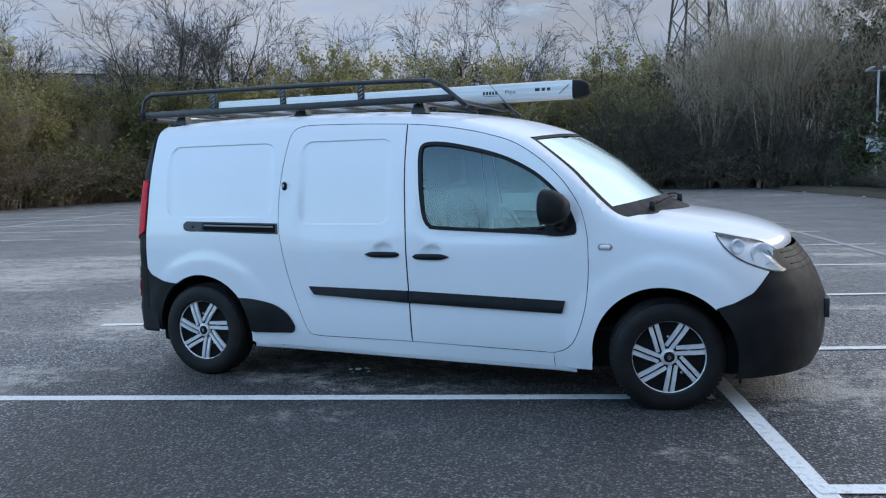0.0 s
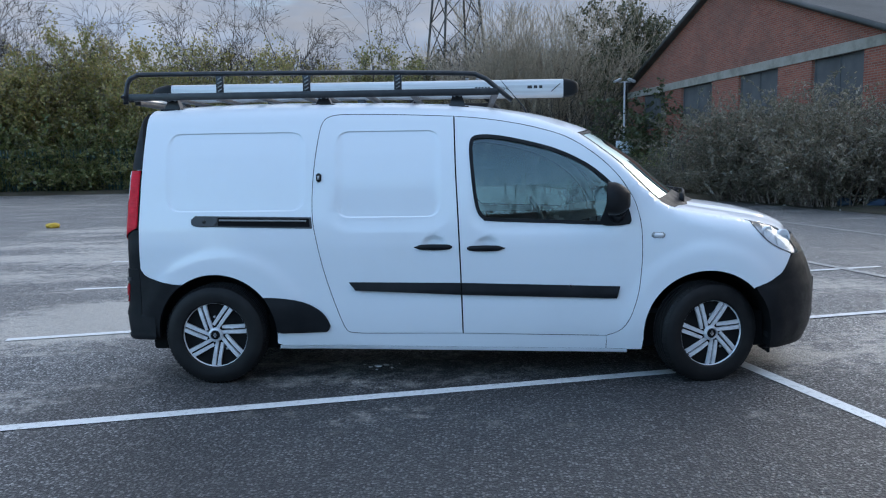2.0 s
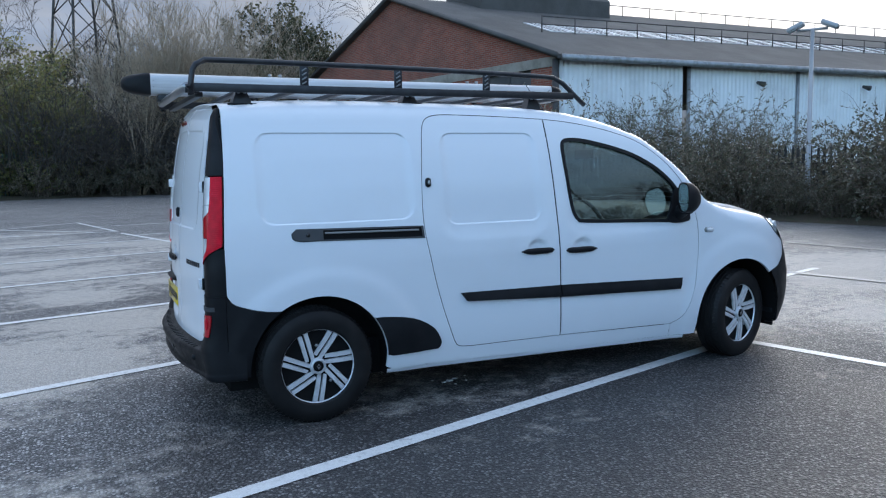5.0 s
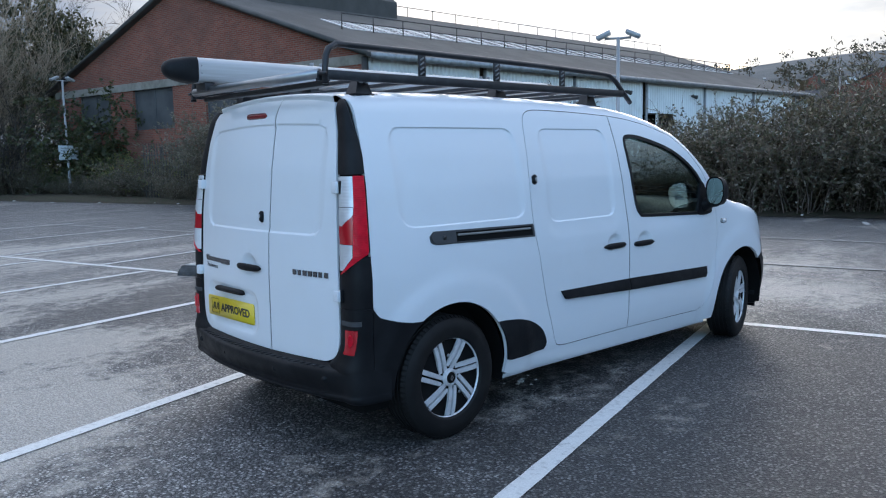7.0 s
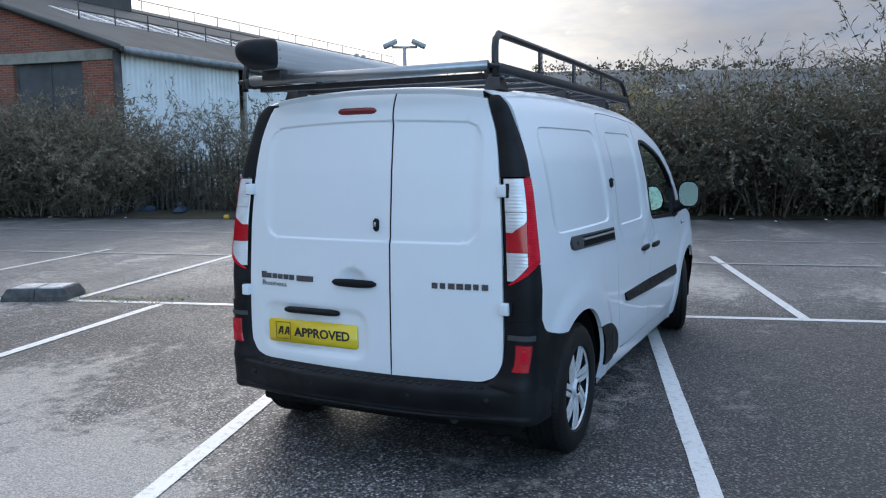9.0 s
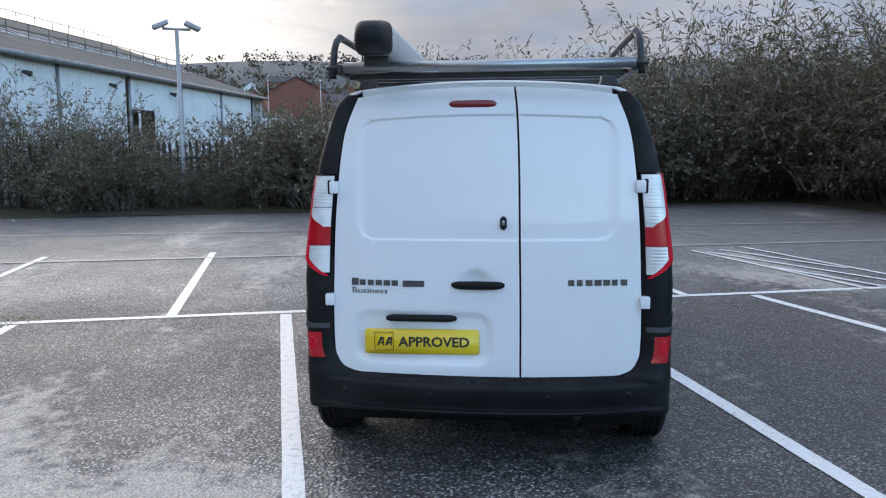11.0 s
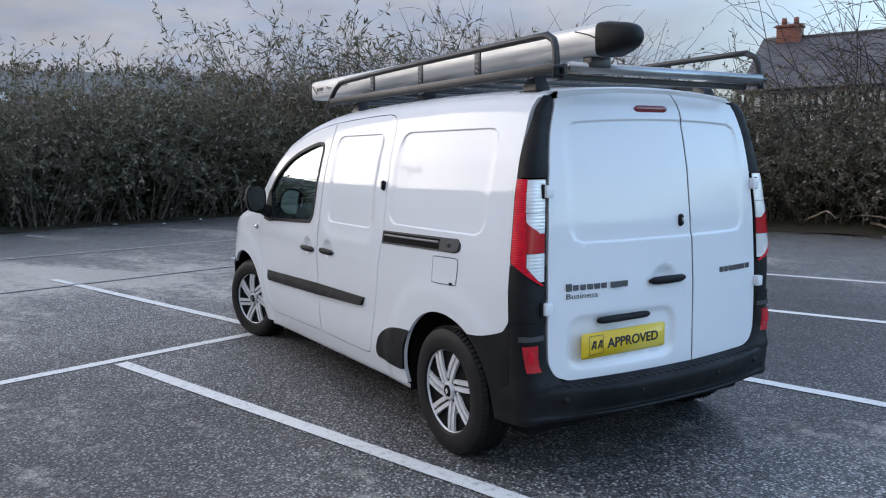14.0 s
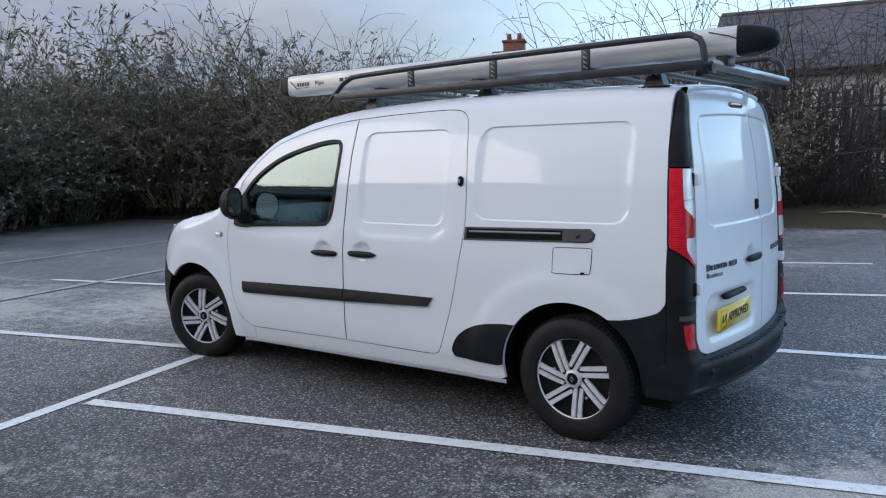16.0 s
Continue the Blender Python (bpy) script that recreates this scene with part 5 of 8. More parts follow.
WINDOW = [(1.628, 1.49), (1.645, 1.545), (1.69, 1.562), (1.78, 1.560), (1.90, 1.540), (2.08, 1.497), (2.22, 1.448), (2.36, 1.375), (2.46, 1.298), (2.53, 1.225), (2.58, 1.15), (2.618, 1.06), (2.612, 1.015), (2.57, 0.995), (2.20, 1.008), (1.77, 1.026), (1.71, 1.04), (1.672, 1.09), (1.650, 1.20), (1.635, 1.35)]
LABELS = {"body_side": ("", PAINT), "sliding_door": ("white sliding side door, closed", PAINT), "front_door": ("white front door, closed", PAINT), "window_seal": ("black rubber seal", PLASTIC), "front_wing": ("", PAINT), "arch_trim": ("black plastic arch trim", PLASTIC), "slide_rail": ("dark grey rail surround", TRIM), "rail_slot": ("black rail slot", DARK), "rail_track": ("grey steel track", TRIM2), "rail_stop": ("dark grey rail end", TRIM), "rear_corner_panel": ("black plastic corner panel", PLASTIC)}


def rear_warp(y, z):
    """The upper edge of the pressed field droops towards the sides."""
    return z + 0.02 * (y / 0.55) ** 2 * smooth01((z - 1.3) / 0.2)


def rear_x(y, z):
    """The rear face: leans forward towards the roof, bowed in plan."""
    x = float(np.interp(z, [0.2, 0.5, 0.85, 1.16, 1.40, 1.55, 1.68, 1.76, 1.8], [-0.620, -0.626, -0.622, -0.606, -0.580, -0.553, -0.522, -0.492, -0.47]))
    x += 0.048 * (y / 0.62) ** 2
    if z > 1.66:
        x += 0.05 * ((z - 1.66) / 0.10) ** 2 * 0.5
    x += 0.009 * field(y, rear_warp(y, z), -0.594, 0.588, 1.080, 1.628, 0.10)
    x += 0.016 * smooth01((0.012 - round_rect(y, z, -0.030, 0.590, 0.520, 0.748, 0.07)) / 0.03)
    x += 0.020 * smooth01((1.12 - math.hypot((y - 0.040) / 0.066, (z - 0.898) / 0.050)) * 1.8)
    return x


def rear_pt(y, z, out=0.0):
    return (rear_x(y, z) - out, y, z)


DOOR_EDGE = [(0.695, 0.60), (0.697, 0.70), (0.693, 0.89), (0.683, 1.146), (0.663, 1.396), (0.637, 1.568), (0.585, 1.712)]


def door_y(z):
    return float(np.interp(z, [0.46, 0.50, 0.56] + [p[1] for p in DOOR_EDGE], [0.60, 0.655, 0.69] + [p[0] for p in DOOR_EDGE]))


def rear_doors(van):
    left = [(0.60, 0.468), (0.655, 0.492), (0.688, 0.545)] + DOOR_EDGE
    top = [(0.585, 1.718), (0.40, 1.742), (0.13, 1.756), (-0.13, 1.756)]
    seam = [(-0.131, 1.754), (-0.143, 1.63), (-0.152, 1.40), (-0.156, 1.10), (-0.160, 0.80), (-0.161, 0.462)]
    ring = [(y, z - 0.02 * (y / 0.55) ** 2 * smooth01((z - 1.3) / 0.2)) for y, z in ring_pts(-0.594, 0.588, 1.080, 1.628, 0.10)]
    dish = [(0.035 + 0.085 * k * math.cos(a), 0.90 + 0.052 * k * math.sin(a)) for k in (0.35, 0.7, 1.0, 1.15) for a in np.arange(0, 6.28, 0.35)]
    big = clean(spline(left, 0.02) + spline(top, 0.03) + spline(seam, 0.03) + straight((-0.161, 0.461), (0.60, 0.464)))
    a = sheet(clean(shrink(big, 0.0046)), rear_pt, 0.022, extra=ring + dish + ring_pts(-0.03, 0.59, 0.52, 0.748, 0.07, (-0.012, 0.003, 0.016)), inward=(1, 0, 0))
    small = clean(list(reversed(spline(seam, 0.03))) + spline([(-0.13, 1.756), (-0.40, 1.742), (-0.585, 1.718)], 0.03) + spline([(-y, z) for y, z in reversed(DOOR_EDGE)] + [(-0.688, 0.545), (-0.655, 0.492), (-0.60, 0.468)], 0.02) + straight((-0.60, 0.466), (-0.161, 0.461)))
    b = sheet(clean(shrink(small, 0.0046)), rear_pt, 0.022, extra=ring, inward=(1, 0, 0))
    flip = lambda m: (m[0], [tuple(reversed(f)) for f in m[1]])
    return part("rear_door", flip(a), PAINT, van, "wide white rear door, closed"), part("rear_door", flip(b), PAINT, van, "narrow white rear door, closed")


def side_end(z):
    """Where the white side ends and the black corner begins."""
    return float(np.interp(z, [0.74, 1.0, 1.37, 1.72], [-0.470, -0.470, -0.448, -0.428]))


def corner(s, z, out=0.0):
    """The rounded corner between the side (s 0) and the rear door (s 1)."""
    p0 = np.array((side_end(z), side_y(side_end(z), z)))
    y1 = door_y(z) + 0.004
    p3 = np.array((rear_x(y1, z) + 0.004, y1))
    d = np.linalg.norm(p3 - p0)
    p1 = p0 + np.array((-0.60, -0.02)) * d
    p2 = p3 + np.array((-0.10, 0.52)) * d
    q = (1 - s) ** 3 * p0 + 3 * (1 - s) ** 2 * s * p1 + 3 * (1 - s) * s * s * p2 + s ** 3 * p3
    n = np.array((-0.75, 0.65))
    return (q[0] + n[0] * out, -(q[1] + n[1] * out), z)


def corner_sheet(z0, z1, out=0.0, s0=0.0, s1=1.0, rows=24, taper=None):
    r = []
    for i in range(rows + 1):
        z = z0 + (z1 - z0) * i / rows
        a, b = (s0, s1) if taper is None else taper(z)
        line = [corner(a + (b - a) * k / 10, z, out) for k in range(11)]
        first, last = np.array(corner(a, z, -0.03)), np.array(corner(b, z, -0.03))
        r.append([tuple(first)] + line + [tuple(last)])
    cap = [[tuple(np.array(p) + (0.03, 0.02, 0)) for p in r[0]]] + r + [[tuple(np.array(p) + (0.03, 0.02, 0)) for p in r[-1]]]
    return loft(cap)


def lamp_edge(z):
    """Inner line of the ribbed red strip, and the lamp's lower taper."""
    side = float(np.interp(z, [1.0, 1.05, 1.12, 1.22, 1.37], [0.43, 0.42, 0.40, 0.35, 0.34]))
    return min(0.95, max(side, lamp_low(z) + 0.10 + 0.22 * smooth01((z - 0.91) / 0.10)))


def lamp_low(z):
    """Outer line of the lamp: straight, then slanting to the door at its foot."""
    return 0.90 * min(1.0, max(0.0, (1.005 - z) / 0.10))


def rear_corners(van):
    out = []
    upper = lambda z: (0.0, 1.0) if z < 1.45 else (0.0 + 0.25 * smooth01((z - 1.45) / 0.28), 1.0)
    out.append(("rear_pillar_cover", corner_sheet(1.372, 1.728, 0.003, taper=upper), PLASTIC, "black plastic pillar cover"))
    out.append(("rear_pillar_cover", corner_sheet(0.742, 0.99, 0.002), PLASTIC, "black plastic pillar cover"))
    lamp = []
    lamp.append(("tail_lamp", corner_sheet(0.905, 1.366, 0.006, taper=lambda z: (lamp_low(z), 0.97)), DARK, "red and clear tail lamp"))
    lamp.append(("red_strip", corner_sheet(0.908, 1.366, 0.013, taper=lambda z: (0.02 + lamp_low(z), lamp_edge(z))), RED, "ribbed red lens strip"))
    lamp.append(("clear_lens", corner_sheet(1.222, 1.364, 0.011, taper=lambda z: (lamp_edge(z) + 0.01, 0.955)), CLEAR, "clear upper lens"))
    lamp.append(("indicator_lens", corner_sheet(1.134, 1.220, 0.0125, taper=lambda z: (min(0.90, lamp_edge(z) + 0.02 + 0.40 * smooth01((1.19 - z) / 0.06)), 0.955)), CLEAR, "clear indicator lens"))
    lamp.append(("brake_lens", corner_sheet(1.050, 1.185, 0.0115, taper=lambda z: (lamp_edge(z) + 0.01, max(lamp_edge(z) + 0.03, 0.955 - 0.5 * smooth01((z - 1.134) / 0.05)))), RED2, "red brake lens"))
    lamp.append(("reverse_lens", corner_sheet(0.925, 1.048, 0.0115, taper=lambda z: (min(0.91, lamp_edge(z) + 0.02), 0.955)), CLEAR, "clear reversing lens"))
    return out, lamp


def bumper_line(z, out):
    """Plan of the rear bumper from the right side round to the left."""
    pts = [(x, -side_y(x, 0.42, 0.004 + 0.05 * out + 0.05 * min(0.0, out))) for x in (-0.385, -0.42, -0.45)]
    for k in range(1, 12):
        s = k / 12
        w = 0.05 + 0.55 * s * s
        q = corner(s, 0.56, 0.008 + w * out)
        pts.append((q[0], q[1]))
    for y in np.arange(0.66, -0.001, -0.06):
        w = 1 - 0.40 * smooth01((y - 0.30) / 0.40)
        pts.append((rear_x(y, 0.44) - 0.010 - w * out, -y))
    full = pts + [(x, -y) for x, y in reversed(pts[:-1])] if abs(pts[-1][1]) < 0.01 else pts + [(x, -y) for x, y in reversed(pts)]
    return [(q[0], q[1], z) for q in full]


def rear_bumper(van):
    prof = [(0.286, -0.06), (0.288, -0.01), (0.294, 0.022), (0.304, 0.044), (0.314, 0.052), (0.322, 0.049), (0.326, 0.036), (0.334, 0.034), (0.350, 0.042), (0.375, 0.055), (0.400, 0.064), (0.420, 0.068), (0.434, 0.067), (0.444, 0.060), (0.449, 0.048), (0.452, 0.015), (0.456, 0.004), (0.462, 0.0), (0.470, -0.03)]
    b = edge_smooth(part("rear_bumper", loft([bumper_line(z, o) for z, o in prof]), PLASTIC, van, "black plastic rear bumper with a ribbed step"), 50)
    for y in (0.64, 0.235, -0.28, -0.64):
        x = -0.690 + 0.085 * (abs(y) / 0.70) ** 4
        m = lathe([(0.0, -0.004), (0.011, -0.004), (0.0125, 0.0), (0.0135, 0.002), (0.016, 0.002), (0.017, 0.012)], 20)
        s = part("parking_sensor", m, PLASTIC, b)
        s.matrix_basis = pose(x, y, 0.398, 0, 0, -90 - 32 * (y / 0.70) ** 3)
    for k in range(27):
        y = -0.60 + 1.20 * k / 26
        x = rear_x(y, 0.44) - 0.010
        part("step_rib", box_bm(x - 0.044 + 0.012 * (y / 0.6) ** 2, x - 0.006, y - 0.013, y + 0.013, 0.446, 0.4535, 0.002, 1), PLASTIC, b)
    return b


def roof_and_front(van):
    # roof
    rows = []
    xs = list(np.arange(-0.455, 2.31, 0.045)) + [2.31]
    for x in xs:
        e = edge_z(x)
        ye = side_y(x, e)
        row = []
        for k in range(41):
            v = -1 + k / 20
            bow = 0.15 * smooth01((x - 1.3) / 1.0)
            rib = 0.004 * math.cos(v * 18) * smooth01((0.9 - abs(v)) / 0.1) * smooth01((1.9 - x) / 0.3) * smooth01((x + 0.40) / 0.3)
            row.append((x + bow * (1 - v * v), v * ye, e + 0.034 * (1 - v * v) - rib))
        rows.append(row)
    rim, mid = [], []
    for p in rows[0]:
        zt = float(np.interp(abs(p[1]), [0.13, 0.40, 0.585, 0.66], [1.762, 1.748, 1.724, 1.715]))
        q = (rear_x(max(-0.66, min(0.66, p[1])), zt) + 0.001, p[1], zt)
        rim.append(q)
        mid.append((0.62 * q[0] + 0.38 * p[0] - 0.004, p[1], 0.45 * q[2] + 0.55 * p[2] + 0.002))
    lip = [(p[0] + 0.009, p[1] * 0.985, p[2] - 0.055) for p in rim]
    part("roof", loft([lip, rim, mid] + rows), PAINT, van)
    # windscreen
    def screen(n, shrinkage, out):
        r = []
        for i in range(n + 1):
            x = 2.315 + (2.845 - 2.315) * i / n
            e = edge_z(x)
            ye = side_y(x, e) - shrinkage
            t = i / n
            r.append([(x + (0.15 + 0.10 * t) * (1 - v * v) + out, v * ye, e + (0.034 + 0.012 * t) * (1 - v * v) - 0.004 + out) for v in np.linspace(-1, 1, 31)])
        return r
    part("windscreen", loft(screen(20, 0.002, 0.0)), SCREEN, van, "raked windscreen with a dark rim").visible_shadow = False
    sc = screen(20, 0.004, 0.003)
    for side in (0, 1):
        strip = [[r[-1 - k] if side else r[k] for k in (0, 1)] for r in sc]
        strip = [[np.array(a), np.array(a) * 0.45 + np.array(b) * 0.55] for a, b in strip]
        part("windscreen_seal", loft(strip), PLASTIC, van)
    part("windscreen_seal", loft([sc[0], [tuple(np.array(a) * 0.3 + np.array(b) * 0.7) for a, b in zip(sc[0], sc[1])]]), PLASTIC, van)
    part("windscreen_seal", loft([sc[-1], [tuple(np.array(a)) for a in sc[-3]]]), PLASTIC, van)
    # scuttle and wipers
    low = sc[-1]
    rows = [low, [(p[0] + 0.05, p[1] * 0.985, p[2] - 0.022) for p in low], [(p[0] + 0.10, p[1] * 0.97, p[2] - 0.050) for p in low], [(p[0] + 0.13, p[1] * 0.96, p[2] - 0.085) for p in low]]
    part("scuttle_panel", loft(rows), PLASTIC, van, "black plastic scuttle panel")
    for y0, y1 in ((-0.55, 0.02), (0.05, 0.60)):
        pts = [(2.845 + 0.25 * (1 - (y / 0.80) ** 2) + 0.035 - 0.03 * t, y, 1.135 + 0.04 * (1 - (y / 0.8) ** 2) + 0.045 * math.sin(t * 3.1) * 0.4) for t in np.linspace(0, 1, 9) for y in [y0 + (y1 - y0) * t]]
        w = part("wiper", tube(pts, [0.012, 0.011, 0.010, 0.009, 0.008, 0.007, 0.007, 0.006, 0.006], 6), PLASTIC, van, "black wiper arm")
        part("wiper_pivot", tube([(pts[0][0], pts[0][1], pts[0][2] - 0.05), (pts[0][0], pts[0][1], pts[0][2] + 0.015)], 0.018, 10), PLASTIC, w)
    # bonnet
    rows = []
    for x in list(np.arange(2.90, 3.62, 0.04)) + [3.64]:
        t = (x - 2.90) / 0.74
        e = edge_z(x)
        ye = side_y(x, e)
        rows.append([(x + (0.20 - 0.06 * t) * (1 - abs(v) ** 2.2), v * ye, e + (0.024 + 0.012 * math.sin(t * 3)) * (1 - abs(v) ** 2.4) + 0.010 * smooth01((0.72 - abs(v)) / 0.1)) for v in np.linspace(-1, 1, 41)])
    last = rows[-1]
    rows += [[(p[0] + 0.018, p[1] * 0.985, p[2] - 0.02) for p in last], [(p[0] + 0.02, p[1] * 0.98, p[2] - 0.06) for p in last]]
    part("bonnet", loft(rows), PAINT, van)

    # front bumper
    def plan(z, x0, n=34, out=0.0):
        L = float(np.interp(z, NOSE_Z, NOSE_X)) - 3.0
        a0 = math.acos(min(1.0, ((x0 - 3.0) / L) ** 1.75))
        pts = []
        for k in range(-n, n + 1):
            a = a0 * k / n
            x = 3.0 + L * math.cos(a) ** (1 / 1.75)
            y = half_width(min(x, 3.0 + L * 0.9999), z) * (1 if k >= 0 else -1) if abs(k) > 0 else 0.0
            if abs(k) == 1:
                y *= 0.8
            pts.append((x + out * math.cos(a), y + out * math.sin(a), z))
        return pts
    rows = []
    for z in (0.195, 0.20, 0.23, 0.28, 0.34, 0.40, 0.46, 0.52, 0.57, 0.60, 0.64, 0.68, 0.72, 0.76, 0.785):
        x0 = 3.10 + math.sqrt(max(0.01, 0.397 ** 2 - (z - 0.315) ** 2)) if z < 0.597 else float(np.interp(z, [0.597, 0.665, 0.785], [3.382, 3.555, 3.652]))
        lip = -0.05 if z == 0.195 else (0.010 if z < 0.6 else 0.004)
        rows.append(plan(z, x0, out=lip))
    bumper = part("front_bumper", loft(rows), PLASTIC, van, "black plastic front bumper")
    rows = [plan(z, 3.735 - 0.10 * (z - 0.785) / 0.12, 24, out=0.002) for z in (0.785, 0.80, 0.83, 0.86, 0.885, 0.90)]
    grille = part("grille", loft(rows), PLASTIC, van, "black front grille")
    for z in (0.815, 0.85, 0.88):
        part("grille_bar", tube(plan(z, 3.79 - 0.10 * (z - 0.785) / 0.12, 20, out=0.002), 0.0035, 6), PLASTIC, grille)
    part("number_plate_holder", box_bm(3.970, 4.002, -0.26, 0.26, 0.46, 0.575, 0.004), INK, bumper)
    for s in (-1, 1):
        f = part("fog_lamp", lathe([(0.0, 0.030), (0.044, 0.026), (0.056, -0.004), (0.066, -0.010), (0.074, 0.02)], 24), TRIM, bumper, "round fog lamp recess")
        f.matrix_basis = pose(3.834, s * 0.565, 0.40, 0, 0, 48 if s < 0 else 132)
        part("fog_glass", lathe([(0.0, 0.014), (0.040, 0.020)], 20), LENS, f)
    # headlights
    hl = clean(spline([(3.372, 1.000), (3.46, 0.985), (3.56, 0.962), (3.63, 0.935), (3.70, 0.885), (3.74, 0.825), (3.745, 0.79), (3.68, 0.786), (3.54, 0.838), (3.44, 0.905)], 0.015, True))
    for flip in (False, True):
        f = mirrored if flip else (lambda m: m)
        base = part("headlight", f(sheet(hl, lambda x, z: right(x, z, -0.035 - 0.02 * math.sin((x - 3.37) * 9)), 0.025, flange=0)), HEADLAMP, van, "clear headlight with bright reflectors")
        part("headlight_bezel", f(sheet(hl, lambda x, z: right(x, z, 0.004), 0.03, holes=[clean(shrink(hl, 0.0055))], flange=0.03)), TRIM, base)
        part("headlight_lens", f(sheet(clean(shrink(hl, 0.004)), lambda x, z: right(x, z, 0.006), 0.025, flange=0)), LENS, base, "clear plastic lens").visible_shadow = False
        for cx, cz, r in ((3.615, 0.880, 0.058), (3.49, 0.930, 0.036)):
            bowl = lathe([(0.004, 0.03), (r * 0.5, 0.022), (r, 0.0), (r * 1.1, 0.0), (r * 1.1, 0.02)], 24)
            v = [(p[0], p[1], p[2]) for p in bowl[0]]
            ob = part("reflector", (v, bowl[1]), HEADLAMP, base)
            y = side_y(cx, cz) - 0.018
            ob.matrix_basis = pose(cx, y if flip else -y, cz, 0, 0, (30 if not flip else 150))


def wheel(van, x, y, steer, spin):
    """Steel wheel with a seven-armed silver cover on a road tyre; its outer face looks along -y."""
    face = part("wheel", lathe([(0.0, -0.068), (0.05, -0.070), (0.12, -0.066), (0.19, -0.060), (0.205, -0.070), (0.212, -0.074), (0.212, 0.06)], 56), DARK, van, "silver seven-spoke wheel on a black tyre")
    face.matrix_basis = pose(x, y, 0.318 if x < 1 else 0.308, 0, 0, steer)
    prof = [(0.205, 0.085), (0.215, 0.095), (0.25, 0.103), (0.285, 0.098), (0.306, 0.085), (0.3155, 0.066), (0.318, 0.058)]
    tread = []
    for c in (0.045, 0.015, -0.015, -0.045):
        tread += [(0.318, c + 0.011), (0.3115, c + 0.009), (0.3115, c - 0.009), (0.318, c - 0.011)] if abs(c) < 0.05 else []
    prof = prof + tread + [(r, -w) for r, w in reversed(prof[:7])]
    edge_smooth(part("tyre", lathe(prof, 72), TYRE, face, "black road tyre with tread grooves"), 30)
    blocks_v, blocks_f = [], []
    for k in range(72):
        for sy in (-1, 1):
            a = 2 * math.pi * (k + (0.5 if sy > 0 else 0)) / 72
            bm = box_bm(-0.0085, 0.0085, -0.012, 0.012, -0.003, 0.003)
            m = Matrix.Rotation(-a, 4, "Y") @ Matrix.Translation((0, sy * 0.072, 0.3130)) @ Matrix.Rotation(radians(-35 * sy), 4, "X")
            o = len(blocks_v)
            blocks_v += [tuple(m @ v.co) for v in bm.verts]
            blocks_f += [tuple(o + v.index for v in f.verts) for f in bm.faces]
            bm.free()
    tagged(part("tread", (blocks_v, blocks_f), TYRE, face, smooth=False), kind="stuff")
    edge_smooth(part("rim_ring", lathe([(0.201, -0.074), (0.203, -0.082), (0.206, -0.084), (0.213, -0.080), (0.216, -0.070)], 72), SILVER, face), 60)
    for k in range(7):
        a = radians(spin + k * 360 / 7)
        for j, (o0, o1, r0, wid) in enumerate(((0.0165, 0.0165, 0.034, 0.0124), (0.0490, 0.0515, 0.064, 0.0122))):
            pts = []
            for t in np.linspace(0, 1, 5):
                r = r0 + (0.200 - r0) * t
                off = o0 + (o1 - o0) * t
                c = math.sqrt(max(0.0, r * r - off * off))
                w = wid * (0.94 + 0.16 * t)
                pts.append((c, off, w, -0.080 - 0.006 * math.sin(3.14 * t) + 0.006 * (1 - t)))
            v, f = [], []
            for c, off, w, yy in pts:
                for dw, dy in ((-w, 0.012), (-w * 0.85, 0.0), (w * 0.85, 0.0), (w, 0.012)):
                    px, pz = c, off + dw
                    v.append((px * math.cos(a) - pz * math.sin(a), yy + dy, px * math.sin(a) + pz * math.cos(a)))
            for i in range(4):
                for q in range(3):
                    s = i * 4 + q
                    f.append((s, s + 4, s + 5, s + 1))
            edge_smooth(part("spoke", (v, f), SILVER, face), 50)
    hub = edge_smooth(part("hub_cap", lathe([(0.0, -0.086), (0.028, -0.086), (0.030, -0.084), (0.034, -0.091), (0.042, -0.088), (0.046, -0.080), (0.047, -0.06)], 36), SILVER, face), 40)
    part("hub_centre", lathe([(0.0, -0.0925), (0.025, -0.0925), (0.0295, -0.086)], 28), DARK, face, "black hub centre")
    part("hub_mark", ([(0, -0.0935, 0.017), (0.012, -0.0935, 0), (0, -0.0935, -0.017), (-0.012, -0.0935, 0), (0, -0.0935, 0.008), (0.0055, -0.0935, 0), (0, -0.0935, -0.008), (-0.0055, -0.0935, 0)], [(0, 1, 5, 4), (1, 2, 6, 5), (2, 3, 7, 6), (3, 0, 4, 7)]), CHROME, face, "bright plain lozenge", smooth=False)
    for k in range(5):
        a = radians(20 + 72 * k)
        p = (0.115 * math.cos(a), -0.070, 0.115 * math.sin(a))
        part("wheel_bolt", tube([p, (p[0], -0.076, p[2])], 0.009, 6), STEEL, face)
    return face


